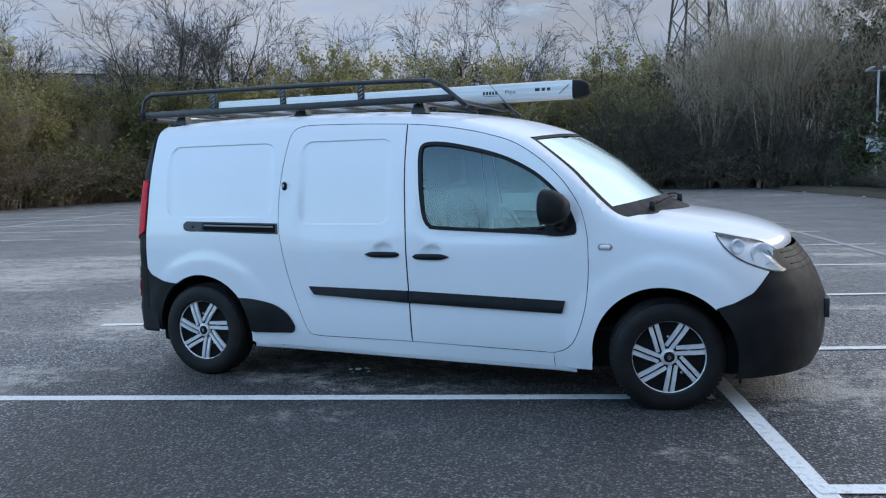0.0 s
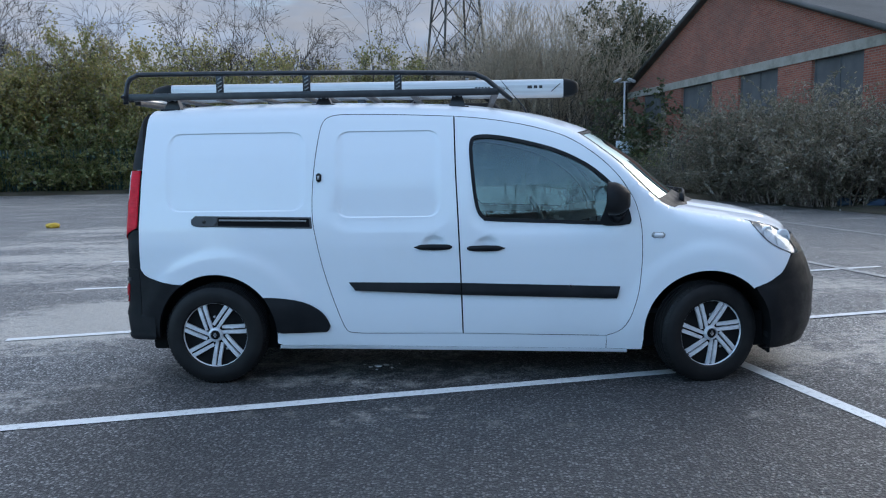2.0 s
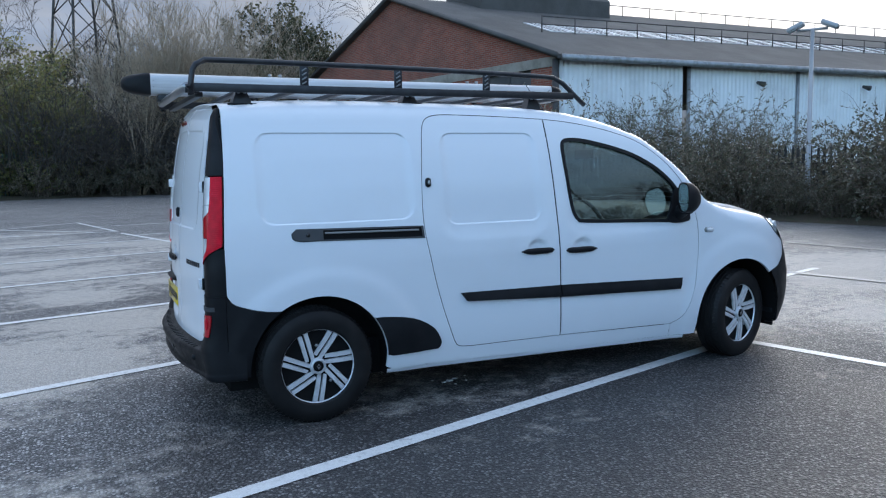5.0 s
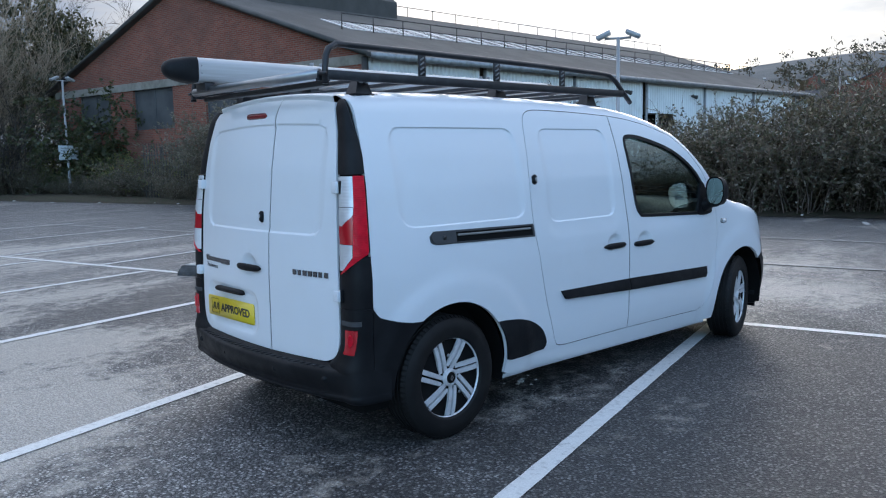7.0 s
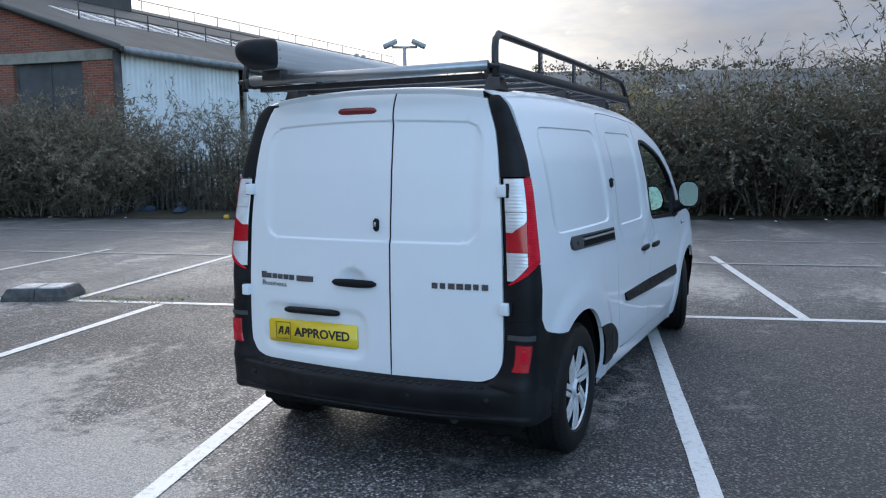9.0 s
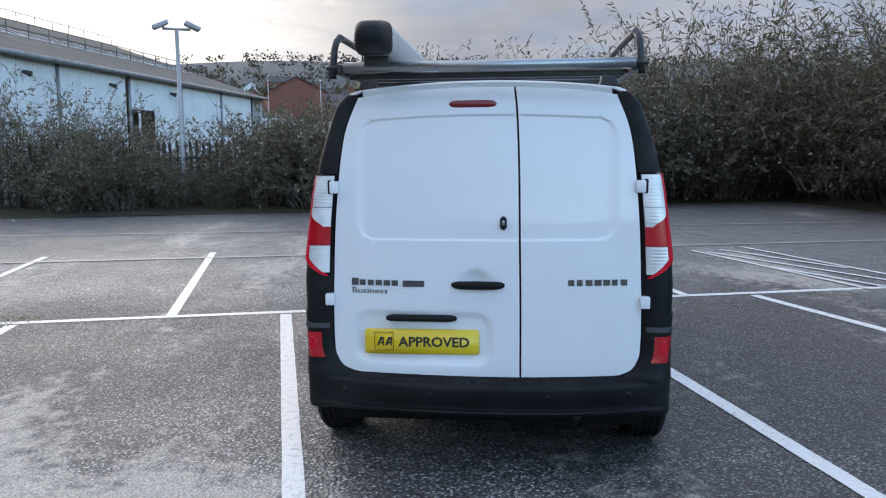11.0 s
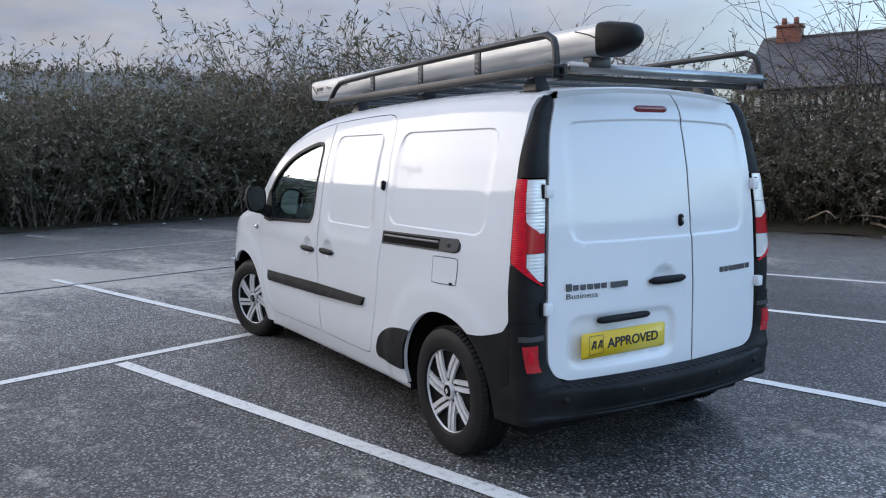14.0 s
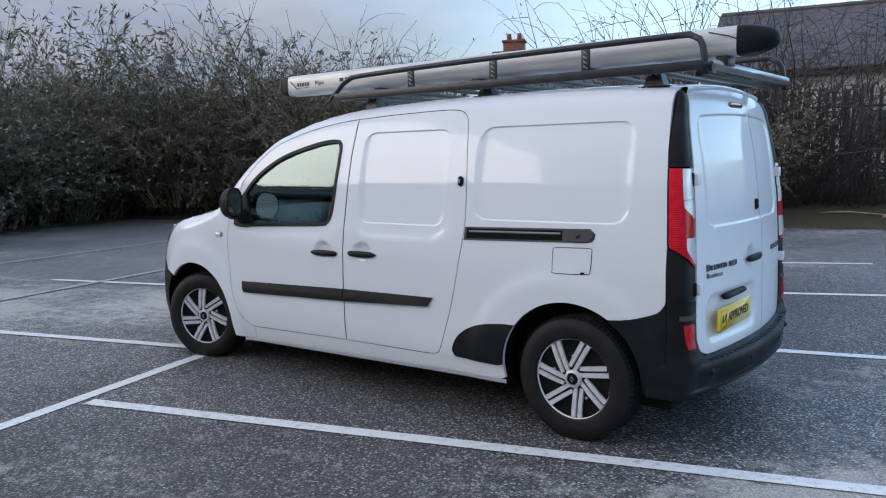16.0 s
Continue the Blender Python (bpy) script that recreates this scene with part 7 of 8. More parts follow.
# ---- roof rack and pipe carrier ----
def build_rack():
    rack = thing("roof_rack", "black steel roof rack with side rails, clamped to the van roof", "roof rack")
    xs_br = (0.035, 0.595, 1.180)
    for s in (-1, 1):
        lab = "black tubular side rail"
        pts = [(-0.575, s * 0.668, 1.800), (-0.572, s * 0.664, 1.86), (-0.562, s * 0.660, 1.92)] + spline([(-0.545, s * 0.656, 1.952), (-0.500, s * 0.652, 1.974), (-0.42, s * 0.650, 1.978), (0.3, s * 0.650, 1.974), (1.0, s * 0.650, 1.966), (1.60, s * 0.650, 1.952), (1.68, s * 0.650, 1.942), (1.74, s * 0.651, 1.915)], 0.05) + [(1.80, s * 0.653, 1.865), (1.86, s * 0.655, 1.815), (1.905, s * 0.657, 1.778)]
        rail = part("side_rail", tube(pts, 0.0155, 10), RACK, rack, lab)
        part("rail_cap", tube([(-0.575, s * 0.668, 1.802), (-0.575, s * 0.6685, 1.792)], 0.017, 10), PLASTIC, rail)
        edge_smooth(part("lower_rail", box_bm(-0.560, 1.815, s * 0.640, s * 0.668, 1.812, 1.856, 0.004), RACK, rack, "black flat side bar"), 30)
        for x in xs_br:
            up = edge_smooth(part("upright", box_bm(x - 0.024, x + 0.024, s * 0.648, s * 0.656, 1.850, 1.966, 0.001), RACK, rack, "slotted black upright"), 30)
            for k in range(4):
                z = 1.872 + 0.024 * k
                part("slot", box_bm(x - 0.015, x + 0.015, s * 0.6455, s * 0.6575, z - 0.004, z + 0.004, 0, m=Matrix.Translation((x, 0, z)) @ Matrix.Rotation(radians(-32), 4, "Y") @ Matrix.Translation((-x, 0, -z))), GALV, up)
        for x in (-0.30, 0.690, 1.555):
            zr = edge_z(x) + 0.034 * (1 - (0.56 / side_y(x, edge_z(x))) ** 2)
            v = [(x - 0.055, s * 0.60, zr - 0.012), (x + 0.055, s * 0.60, zr - 0.012), (x + 0.055, s * 0.515, zr - 0.006), (x - 0.055, s * 0.515, zr - 0.006), (x - 0.028, s * 0.585, 1.826), (x + 0.028, s * 0.585, 1.826), (x + 0.028, s * 0.53, 1.826), (x - 0.028, s * 0.53, 1.826)]
            fc = [(0, 1, 2, 3), (4, 7, 6, 5), (0, 4, 5, 1), (1, 5, 6, 2), (2, 6, 7, 3), (3, 7, 4, 0)]
            foot = part("foot", (v, fc), RACK, rack, "black clamp foot", smooth=False)
            part("foot_plate", box_bm(x - 0.075, x + 0.075, s * 0.61, s * 0.505, zr - 0.014, zr - 0.002, 0.002), PLASTIC, foot)
            for dx in (-0.016, 0.016):
                part("foot_bolt", tube([(x + dx, s * 0.578, 1.818), (x + dx, s * 0.606, 1.818)], 0.008, 6), STEEL, foot)
    for x in (-0.30, -0.02, 0.27, 0.56, 0.69, 0.98, 1.27, 1.555, 1.80):
        edge_smooth(part("crossbar", box_bm(x - 0.022, x + 0.022, -0.645, 0.645, 1.818, 1.838, 0.004), RACK, rack, "flat cross bar"), 30)
    roller = part("rear_roller", tube([(-0.590, -0.640, 1.838), (-0.590, 0.612, 1.838)], 0.023, 16), STEEL, rack, "bright steel loading roller")
    for s in (-1, 1):
        part("roller_bolt", tube([(-0.590, s * 0.640, 1.838), (-0.588, s * 0.692, 1.836)], 0.010, 8), RACK, roller)
        part("roller_bracket", box_bm(-0.60, -0.53, s * 0.625, s * 0.645, 1.805, 1.850, 0.003), RACK, roller)
    edge_smooth(part("rear_channel", box_bm(-0.545, -0.505, -0.60, 0.60, 1.788, 1.815, 0.004), RACK, rack, "dark rear channel"), 30)
    return rack


def build_pipe():
    pipe = thing("pipe_carrier", "silver aluminium pipe carrier with black end caps, strapped on the rack", "pipe carrier")
    x0, x1 = -0.685, 2.365
    cy = lambda x: 0.462 + 0.010 * (x - x0)
    W, H, ZB = 0.076, 0.068, 1.948

    def ring(x, k=1.0, grow=0.0, soft=0.0):
        out = []
        for a in np.linspace(0, 2 * math.pi, 33)[:-1]:
            c, s = math.cos(a), math.sin(a)
            e = (0.42 if s > -0.3 else 0.34) + soft
            out.append((x, cy(x) + (W * k + grow) * math.copysign(abs(c) ** e, c), ZB - 0.006 * (x - x0) / 3.0 * 3 * 0 + (H * k + grow) * math.copysign(abs(s) ** (0.42 + soft), s)))
        return out
    edge_smooth(part("carrier_tube", loft([ring(x) for x in np.linspace(x0, x1, 8)], True), ALU, pipe, "brushed aluminium box tube"), 35)
    cap = [ring(x0 + 0.012, 1.0, 0.003), ring(x0, 1.0, 0.003), ring(x0 - 0.030, 0.985, 0.002, 0.06), ring(x0 - 0.062, 0.94, 0, 0.16), ring(x0 - 0.094, 0.86, 0, 0.28), ring(x0 - 0.122, 0.74, 0, 0.40), ring(x0 - 0.142, 0.60, 0, 0.50), ring(x0 - 0.154, 0.42, 0, 0.55), ring(x0 - 0.160, 0.20, 0, 0.58)]
    m = loft(cap, True)
    m[1].append(tuple(range(8 * 32, 9 * 32)))
    end = edge_smooth(part("rear_cap", m, PLASTIC, pipe, "black rounded plastic cap"), 50)
    cap = [ring(x1 - 0.010, 1.0, 0.002), ring(x1, 1.0, 0.002), ring(x1 + 0.04, 0.96), ring(x1 + 0.075, 0.82), ring(x1 + 0.100, 0.60), ring(x1 + 0.112, 0.35)]
    m = loft(cap, True)
    m[1].append(tuple(range(5 * 32, 6 * 32)))
    part("front_cap", m, PLASTIC, pipe, "black rounded plastic cap")
    for x in (-0.60, 0.10, 0.80, 1.55):
        edge_smooth(part("clamp", box_bm(x - 0.03, x + 0.03, cy(x) - 0.055, cy(x) + 0.055, 1.838, 1.882, 0.005), RACK, pipe, "black mounting clamp"), 30)
    for x, dy in ((0.10, -0.03), (0.17, -0.03), (1.62, -0.02), (1.70, -0.02)):
        part("wing_nut", tube([(x, cy(x) + dy, 2.008), (x, cy(x) + dy, 2.035)], [0.016, 0.012], 8), GALV, pipe)
    for dz in (0.02, -0.02):
        part("rivet", tube([(x0 + 0.03, cy(x0) - W - 0.001, ZB + dz), (x0 + 0.03, cy(x0) - W - 0.004, ZB + dz)], 0.004, 8), STEEL, pipe)
    part("latch_cord", tube([(x0 + 0.14, cy(x0) + W + 0.002, ZB + 0.045), (x0 + 0.05, cy(x0) + W + 0.004, ZB + 0.02), (x0 - 0.02, cy(x0) + W + 0.004, ZB - 0.01)], 0.003, 5), INK, pipe)
    # print on both faces: maker's name as bars, the readable word, small marks
    for s in (-1, 1):
        yy = lambda x: cy(x) + s * (W + 0.0012)
        if s < 0:
            spot = lambda a: 1.66 + a
        else:
            spot = lambda a: 2.28 - a
        for k in range(5):
            a = 0.02 + k * 0.024
            part("print_bar", box_bm(min(spot(a), spot(a + 0.017)), max(spot(a), spot(a + 0.017)), yy(spot(a)) - 0.0004, yy(spot(a)) + 0.0004, ZB - 0.012, ZB + 0.012), INK, pipe, smooth=False)
        v, f = text_mesh("Pipe", 0.036, 0.0003)
        w = max(p[0] for p in v)
        if s < 0:
            lv = [(spot(0.19) + p[0] * 0.085 / w, yy(spot(0.19)) - p[2] - 0.0004, ZB - 0.010 + p[1]) for p in v]
        else:
            lv = [(spot(0.19) - p[0] * 0.085 / w, yy(spot(0.19)) + p[2] + 0.0004, ZB - 0.010 + p[1]) for p in v]
        part("lettering", (lv, f), INK, pipe, smooth=False)
        for a, b in ((0.42, 0.455), (0.47, 0.495), (0.51, 0.535)):
            part("print_bar", box_bm(min(spot(a), spot(b)), max(spot(a), spot(b)), yy(spot(a)) - 0.0004, yy(spot(a)) + 0.0004, ZB - 0.004, ZB + 0.018), INK, pipe, smooth=False)
        part("print_line", box_bm(min(spot(0.02), spot(0.13)), max(spot(0.02), spot(0.13)), yy(spot(0.05)) - 0.0004, yy(spot(0.05)) + 0.0004, ZB - 0.024, ZB - 0.021), INK, pipe, smooth=False)
        part("cord", tube([(2.33, cy(2.3) + s * (W + 0.004), ZB + 0.03), (2.26, cy(2.2) + s * (W + 0.004), ZB - 0.03)] , 0.003, 5), INK, pipe)
    return pipe


build_van()
build_rack()
build_pipe()


# ---- hedges, shrubs and trees ----
def grow(rng, start, way, length, radius, bend, droop, steps=7, thin=0.0025):
    """One stem: points and radii, wandering and bending down."""
    pts, rad = [np.array(start, float)], [radius]
    d = np.array(way, float)
    d /= np.linalg.norm(d)
    for i in range(steps):
        d = d + bend * rng.standard_normal(3) + np.array((0, 0, -droop * (i + 1) / steps))
        d /= np.linalg.norm(d)
        pts.append(pts[-1] + d * length / steps)
        rad.append(max(thin, radius * (1 - 0.85 * (i + 1) / steps)))
    return pts, rad


def leaf_cloud(rng, centres, ways, length, width, lift=0.0):
    """Many small folded leaves, one island each, as arrays of vertices and faces."""
    n = len(centres)
    c = np.asarray(centres, float)
    d = np.asarray(ways, float) + 0.75 * rng.standard_normal((n, 3)) + np.array((0, 0, lift))
    d /= np.linalg.norm(d, axis=1)[:, None] + 1e-9
    s = np.cross(d, rng.standard_normal((n, 3)))
    s /= np.linalg.norm(s, axis=1)[:, None] + 1e-9
    L = (length * rng.uniform(0.6, 1.35, n))[:, None]
    W = (width * rng.uniform(0.7, 1.3, n))[:, None]
    nrm = np.cross(d, s)
    base, tip = c, c + d * L
    midp = c + d * L * 0.45
    v = np.stack([base, midp + s * W / 2 + nrm * W * 0.15, tip, midp - s * W / 2 + nrm * W * 0.15], axis=1).reshape(-1, 3)
    f = np.arange(4 * n).reshape(n, 4)
    return v, f


def fast_mesh(name, v, f, mat):
    me = bpy.data.meshes.new(name)
    v, f = np.asarray(v, np.float32), np.asarray(f, np.int32)
    me.vertices.add(len(v))
    me.vertices.foreach_set("co", v.ravel())
    me.loops.add(f.size)
    me.loops.foreach_set("vertex_index", f.ravel())
    me.polygons.add(len(f))
    me.polygons.foreach_set("loop_start", np.arange(len(f), dtype=np.int32) * f.shape[1])
    me.update(calc_edges=True)
    me.validate()
    me.materials.append(mat)
    return me


def stems_mesh(name, stems, sides, mat):
    V, F = [], []
    o = 0
    for pts, rad in stems:
        v, f = tube(pts, rad, sides, False)
        V += v
        F += [[i + o for i in q] for q in f]
        o += len(v)
    return fast_mesh(name, V, F, mat)


def child(name, me, parent):
    ob = new(name, me)
    ob.parent = parent
    return ob


def make_bush(seed, kind, height, spread, canes, leaves, leaf_len, leaf_wid, leaf_mat_, stem_mat, label, twig_top=0.0, low=0.05, droop=0.25, category="bush", group=""):
    rng = np.random.default_rng(seed)
    bush = thing(kind, label, category, group)
    stems, pos, way = [], [], []
    for k in range(canes):
        a, r = rng.uniform(0, 6.283), spread * math.sqrt(rng.random())
        out = np.array((math.cos(a), math.sin(a), 0.0))
        start = out * r * 0.55
        L = height * rng.uniform(0.55, 1.08)
        st = grow(rng, start, out * rng.uniform(0.05, 0.75) + np.array((0, 0, 1.0)), L, 0.012 + 0.010 * rng.random(), 0.10, droop, 8)
        stems.append(st)
        pts = np.array(st[0])
        for j in range(3, 8):
            if rng.random() < 0.75:
                d = rng.standard_normal(3) * 0.8 + out * 0.5 + np.array((0, 0, 0.55))
                tw = grow(rng, pts[j], d, L * rng.uniform(0.18, 0.34), 0.006, 0.16, droop, 4)
                stems.append(tw)
                tp = np.array(tw[0])
                m = max(1, int(leaves / canes / 7))
                t = rng.uniform(0.2, 4, m)
                i = t.astype(int).clip(0, 3)
                pos.append(tp[i] + (tp[i + 1] - tp[i]) * (t - i)[:, None])
                way.append(np.repeat((tp[-1] - tp[0])[None] / (np.linalg.norm(tp[-1] - tp[0]) + 1e-9), m, axis=0))
        m = max(1, int(leaves / canes * 0.5))
        t = rng.uniform(low * 8, 8, m)
        i = t.astype(int).clip(0, 7)
        pos.append(pts[i] + (pts[i + 1] - pts[i]) * (t - i)[:, None] + 0.05 * rng.standard_normal((m, 3)))
        way.append(np.repeat((pts[-1] - pts[0])[None] / L, m, axis=0))
    pos, way = np.concatenate(pos), np.concatenate(way)
    keep = (pos[:, 2] > 0.03)
    if twig_top:
        keep &= rng.random(len(pos)) > smooth_arr((pos[:, 2] / height - (1 - twig_top)) / twig_top)
    child("stem_tangle", stems_mesh("stem_tangle", stems, 3, stem_mat), bush)
    v, f = leaf_cloud(rng, pos[keep], way[keep], leaf_len, leaf_wid, -0.25)
    child("foliage", fast_mesh("foliage", v, f, leaf_mat_), bush)
    for o in bush.children:
        tagged(o, kind="stuff")
    return bush


def smooth_arr(t):
    t = np.clip(t, 0, 1)
    return t * t * (3 - 2 * t)


def make_tree(seed, height, spread, levels, bark, label, leaf=None, leaves=0, leaf_len=0.07, leaf_wid=0.04, trunk=0.14, multi=1, category="tree", up=0.55):
    rng = np.random.default_rng(seed)
    tree = thing("tree", label, category)
    stems, tips = [], []

    def branch(start, way, length, radius, level):
        st = grow(rng, start, way, length, radius, 0.055 + 0.022 * level, -0.05 if level < 2 else 0.02, 6 if level < 3 else 4, 0.0055)
        stems.append(st)
        if level >= levels:
            tips.append(st[0])
            return
        pts = st[0]
        n = (6, 6, 5, 4)[min(level, 3)]
        for j in range(n):
            t = rng.uniform(0.35, 1.0)
            i = min(len(pts) - 2, int(t * (len(pts) - 1)))
            d = np.array(pts[i + 1]) - np.array(pts[i])
            d /= np.linalg.norm(d)
            side = rng.standard_normal(3)
            side -= d * side.dot(d)
            side /= np.linalg.norm(side)
            branch(pts[i], d * rng.uniform(0.55, 0.95) + side * spread * rng.uniform(0.5, 1.0) + np.array((0, 0, up * 0.3)), length * rng.uniform(0.42, 0.66), max(0.009, st[1][i] * 0.62), level + 1)
    for k in range(multi):
        a = rng.uniform(0, 6.283)
        lean = 0.08 if multi == 1 else rng.uniform(0.15, 0.5)
        branch((0.15 * math.cos(a) * (multi > 1), 0.15 * math.sin(a) * (multi > 1), -0.1), (lean * math.cos(a), lean * math.sin(a), 1.0), height * (0.62 if multi == 1 else rng.uniform(0.5, 0.7)), trunk * (1 if multi == 1 else 0.5), 0)
    thick = [s for s in stems if s[1][0] > 0.03]
    thin = [s for s in stems if s[1][0] <= 0.03]
    child("trunk", stems_mesh("trunk", thick or stems[:1], 6, bark), tree)
    tagged(child("twig_tangle", stems_mesh("twig_tangle", thin, 3, bark), tree), kind="stuff")
    if leaf is not None:
        allp = np.concatenate([np.array(t) for t in tips])
        idx = rng.integers(0, len(allp), leaves)
        pos = allp[idx] + 0.10 * rng.standard_normal((leaves, 3))
        v, f = leaf_cloud(rng, pos, rng.standard_normal((leaves, 3)) * 0.3, leaf_len, leaf_wid, -0.2)
        tagged(child("crown", fast_mesh("crown", v, f, leaf), tree), kind="stuff")
    return tree


used = set()


def set_out(template, x, y, z, yaw, scale):
    """Puts the template itself at its first place, copies after that."""
    s = Matrix.Diagonal((scale, scale, scale, 1))
    m = pose(x, y, z, 0, 0, yaw)
    if template.name not in used:
        used.add(template.name)
        template.matrix_basis = m @ s
        return template
    ob = copy_thing(template, m)
    ob.matrix_basis = m @ s
    return ob


def plant(rng, templates, u, v, z=0.0, lo=0.85, hi=1.15):
    x, y, _ = at(u, v)
    set_out(rng.choice(templates), x, y, z, rng.uniform(0, 360), rng.uniform(lo, hi))


brambles = [make_bush(10 + k, "bramble", 2.7, 1.25, 70, 8000, 0.085, 0.045, LEAF_DARK, BARK_DARK, "dark bramble thicket with brown and grey-green leaves", twig_top=0.25, group="hedge round the car park") for k in range(4)]
buddleias = [make_bush(20 + k, "buddleia", 3.6, 1.0, 42, 3400, 0.15, 0.030, LEAF_DARK, BARK_DARK, "tall buddleia with drooping narrow winter leaves", low=0.35, droop=0.12, group="hedge round the car park") for k in range(3)]
shrubs = [make_bush(30 + k, "shrub", 2.9, 1.7, 150, 15000, 0.07, 0.028, LEAF_DEAD, BARK_PALE, "brown twiggy shrub with few dry leaves", low=0.3, droop=0.18, group="hedge round the car park") for k in range(2)]
grey_shrubs = [make_bush(36 + k, "shrub", 2.9, 1.7, 120, 26000, 0.10, 0.034, LEAF_SHRUB, BARK_DARK, "grey-green leafy shrub before the warehouse", low=0.1, droop=0.2, group="hedge round the car park") for k in range(2)]
ivies = [make_bush(40 + k, "ivy_bush", 3.0, 1.6, 70, 7000, 0.13, 0.10, LEAF_GREEN, BARK_DARK, "dense green ivy and bramble bush", group="hedge round the car park") for k in range(2)]
sallows = [make_tree(50 + k, 7.5, 0.80, 3, BARK, "bushy young tree with olive autumn leaves", LEAF_OLIVE, 14000, 0.15, 0.10, 0.10, 5) for k in range(2)]
evergreens = [make_tree(55 + k, 10.5, 0.8, 3, BARK_DARK, "tall tree grown over with dark ivy", LEAF_FIR, 12000, 0.22, 0.14, 0.18, 2) for k in range(2)]
willows = [make_tree(60 + k, 7.5, 0.62, 3, BARK_PALE, "bare pale many-stemmed willow", None, 0, trunk=0.13, multi=6, up=1.4) for k in range(2)]
bares = [make_tree(70 + k, 9.5, 0.85, 4, BARK_GREY, "bare grey tree with fine twigs", None, 0, trunk=0.16) for k in range(2)]
wall_ivy = make_bush(45, "ivy", 5.6, 1.8, 120, 22000, 0.15, 0.12, LEAF_IVY, BARK_DARK, "rounded mass of dark ivy grown up the brick gable", category="ivy", droop=0.30)
thorn = make_bush(80, "thicket", 3.4, 1.6, 130, 1500, 0.06, 0.022, LEAF_DEAD, BARK_GREY, "bare tangled thicket of thin stems", droop=0.22, group="hedge round the car park")

rng = random.Random(11)
# hedge ahead of the van
for v in np.arange(-9.5, 8.6, 1.15):
    tall = (1.0 if v < 3.5 else 0.60 if v < 6.2 else 0.85) if v > 2 else 1.12 if v > -2 else 1.28
    plant(rng, brambles, 12.5 + rng.uniform(-0.3, 0.3), v, 0.05, 0.8 * tall, 1.05 * tall)
    plant(rng, brambles, 14.0 + rng.uniform(-0.3, 0.3), v + 0.5, 0.05, 0.9 * tall, 1.1 * tall)
for v in (8.4, 7.6, 6.6, 3.0, 2.2, 1.2, -0.8, -2.2, -3.4, -4.6, -5.6, -6.8, -8.0, -9.3, -3.0, -5.0, -7.2):
    plant(rng, buddleias, 13.4 + rng.uniform(-0.5, 0.5), v, 0.05, 0.72 if v > 2 else 0.90, 0.86 if v > 2 else 1.15)
# hedge to the side of the van
for u in np.arange(-3.0, 12.5, 1.2):
    k = 1.0 if u < 3 else 1.2
    plant(rng, brambles, u, -10.9 + rng.uniform(-0.3, 0.2), 0.1, 0.8 * k, 1.05 * k)
    plant(rng, brambles, u + 0.5, -12.3, 0.25, 0.9 * k, 1.15 * k)
for u, v in ((12.4, -11.4), (11.2, -12.0), (13.4, -9.8), (12.7, -10.5), (9.8, -12.4), (13.6, -8.2)):
    plant(rng, buddleias, u, v, 0.2, 1.3, 1.5)
for u in (11.0, 9.2, 7.6, 6.3, 5.2, 3.6, 1.6):
    plant(rng, buddleias, u, -12.0 + rng.uniform(-0.5, 0.3), 0.2, 0.95, 1.25)
for u, v in ((6.4, -12.6), (5.6, -12.2), (10.6, -11.0)):
    plant(rng, shrubs, u, v, 0.3, 1.15, 1.3)
for u, v, s in ((7.6, -13.4, 1.45), (9.6, -13.2, 1.5), (11.6, -13.0, 1.4), (13.2, -11.0, 1.25), (14.2, -9.2, 1.2), (14.8, -7.2, 1.15), (5.4, -13.6, 1.3)):
    plant(rng, [thorn], u, v, 0.1, s, s * 1.1)
for u, v, s in ((-4.4, -12.2, 1.0), (-3.2, -13.9, 1.5), (-6.0, -14.1, 1.35), (-1.6, -13.6, 1.5)):
    plant(rng, [thorn], u, v, 0.2, s, s * 1.1)
for u in np.arange(-16, -2.6, 1.5):
    plant(rng, [thorn], u, -11.9 + rng.uniform(-0.4, 0.4), 0.2, 0.4, 0.65)
    if u < -6:
        plant(rng, brambles, u, -11.6, 0.1, 0.35, 0.5)
# shrubs before the warehouse
for u, v in ((12.2, 15.2), (12.5, 16.6), (12.4, 17.9), (12.3, 13.8)):
    plant(rng, grey_shrubs, u, v, 0.05, 1.04, 1.20)
for v in np.arange(14.2, 21.6, 1.05):
    plant(rng, brambles, 11.75 + 0.12 * (v - 14) + rng.uniform(-0.15, 0.15), v, 0.03, 0.34, 0.5)
for u, v in ((13.6, 9.6), (13.9, 11.0), (14.2, 12.4)):
    plant(rng, buddleias, u, v, 0.05, 0.80, 1.0)
    plant(rng, brambles, u - 0.4, v + 0.5, 0.05, 0.45, 0.6)
for u, v in ((13.2, 22.4), (13.6, 24.2), (13.8, 26.0), (14.1, 27.8), (14.4, 29.6), (14.6, 31.4), (14.4, 33.2), (13.6, 35.0)):
    k = 0.62 if 26 < v < 33 else 1.0
    plant(rng, brambles, u, v, 0.0, 0.55 * k, 0.75 * k)
    plant(rng, ivies, u + 1.4, v + 0.6, 0.0, 0.6 * k, 0.75 * k)
plant(rng, ivies, 15.4, 27.0, 0.0, 0.5, 0.55)
set_out(wall_ivy, *wp(16.8, 0.9, 0.0), 25, 1.0)
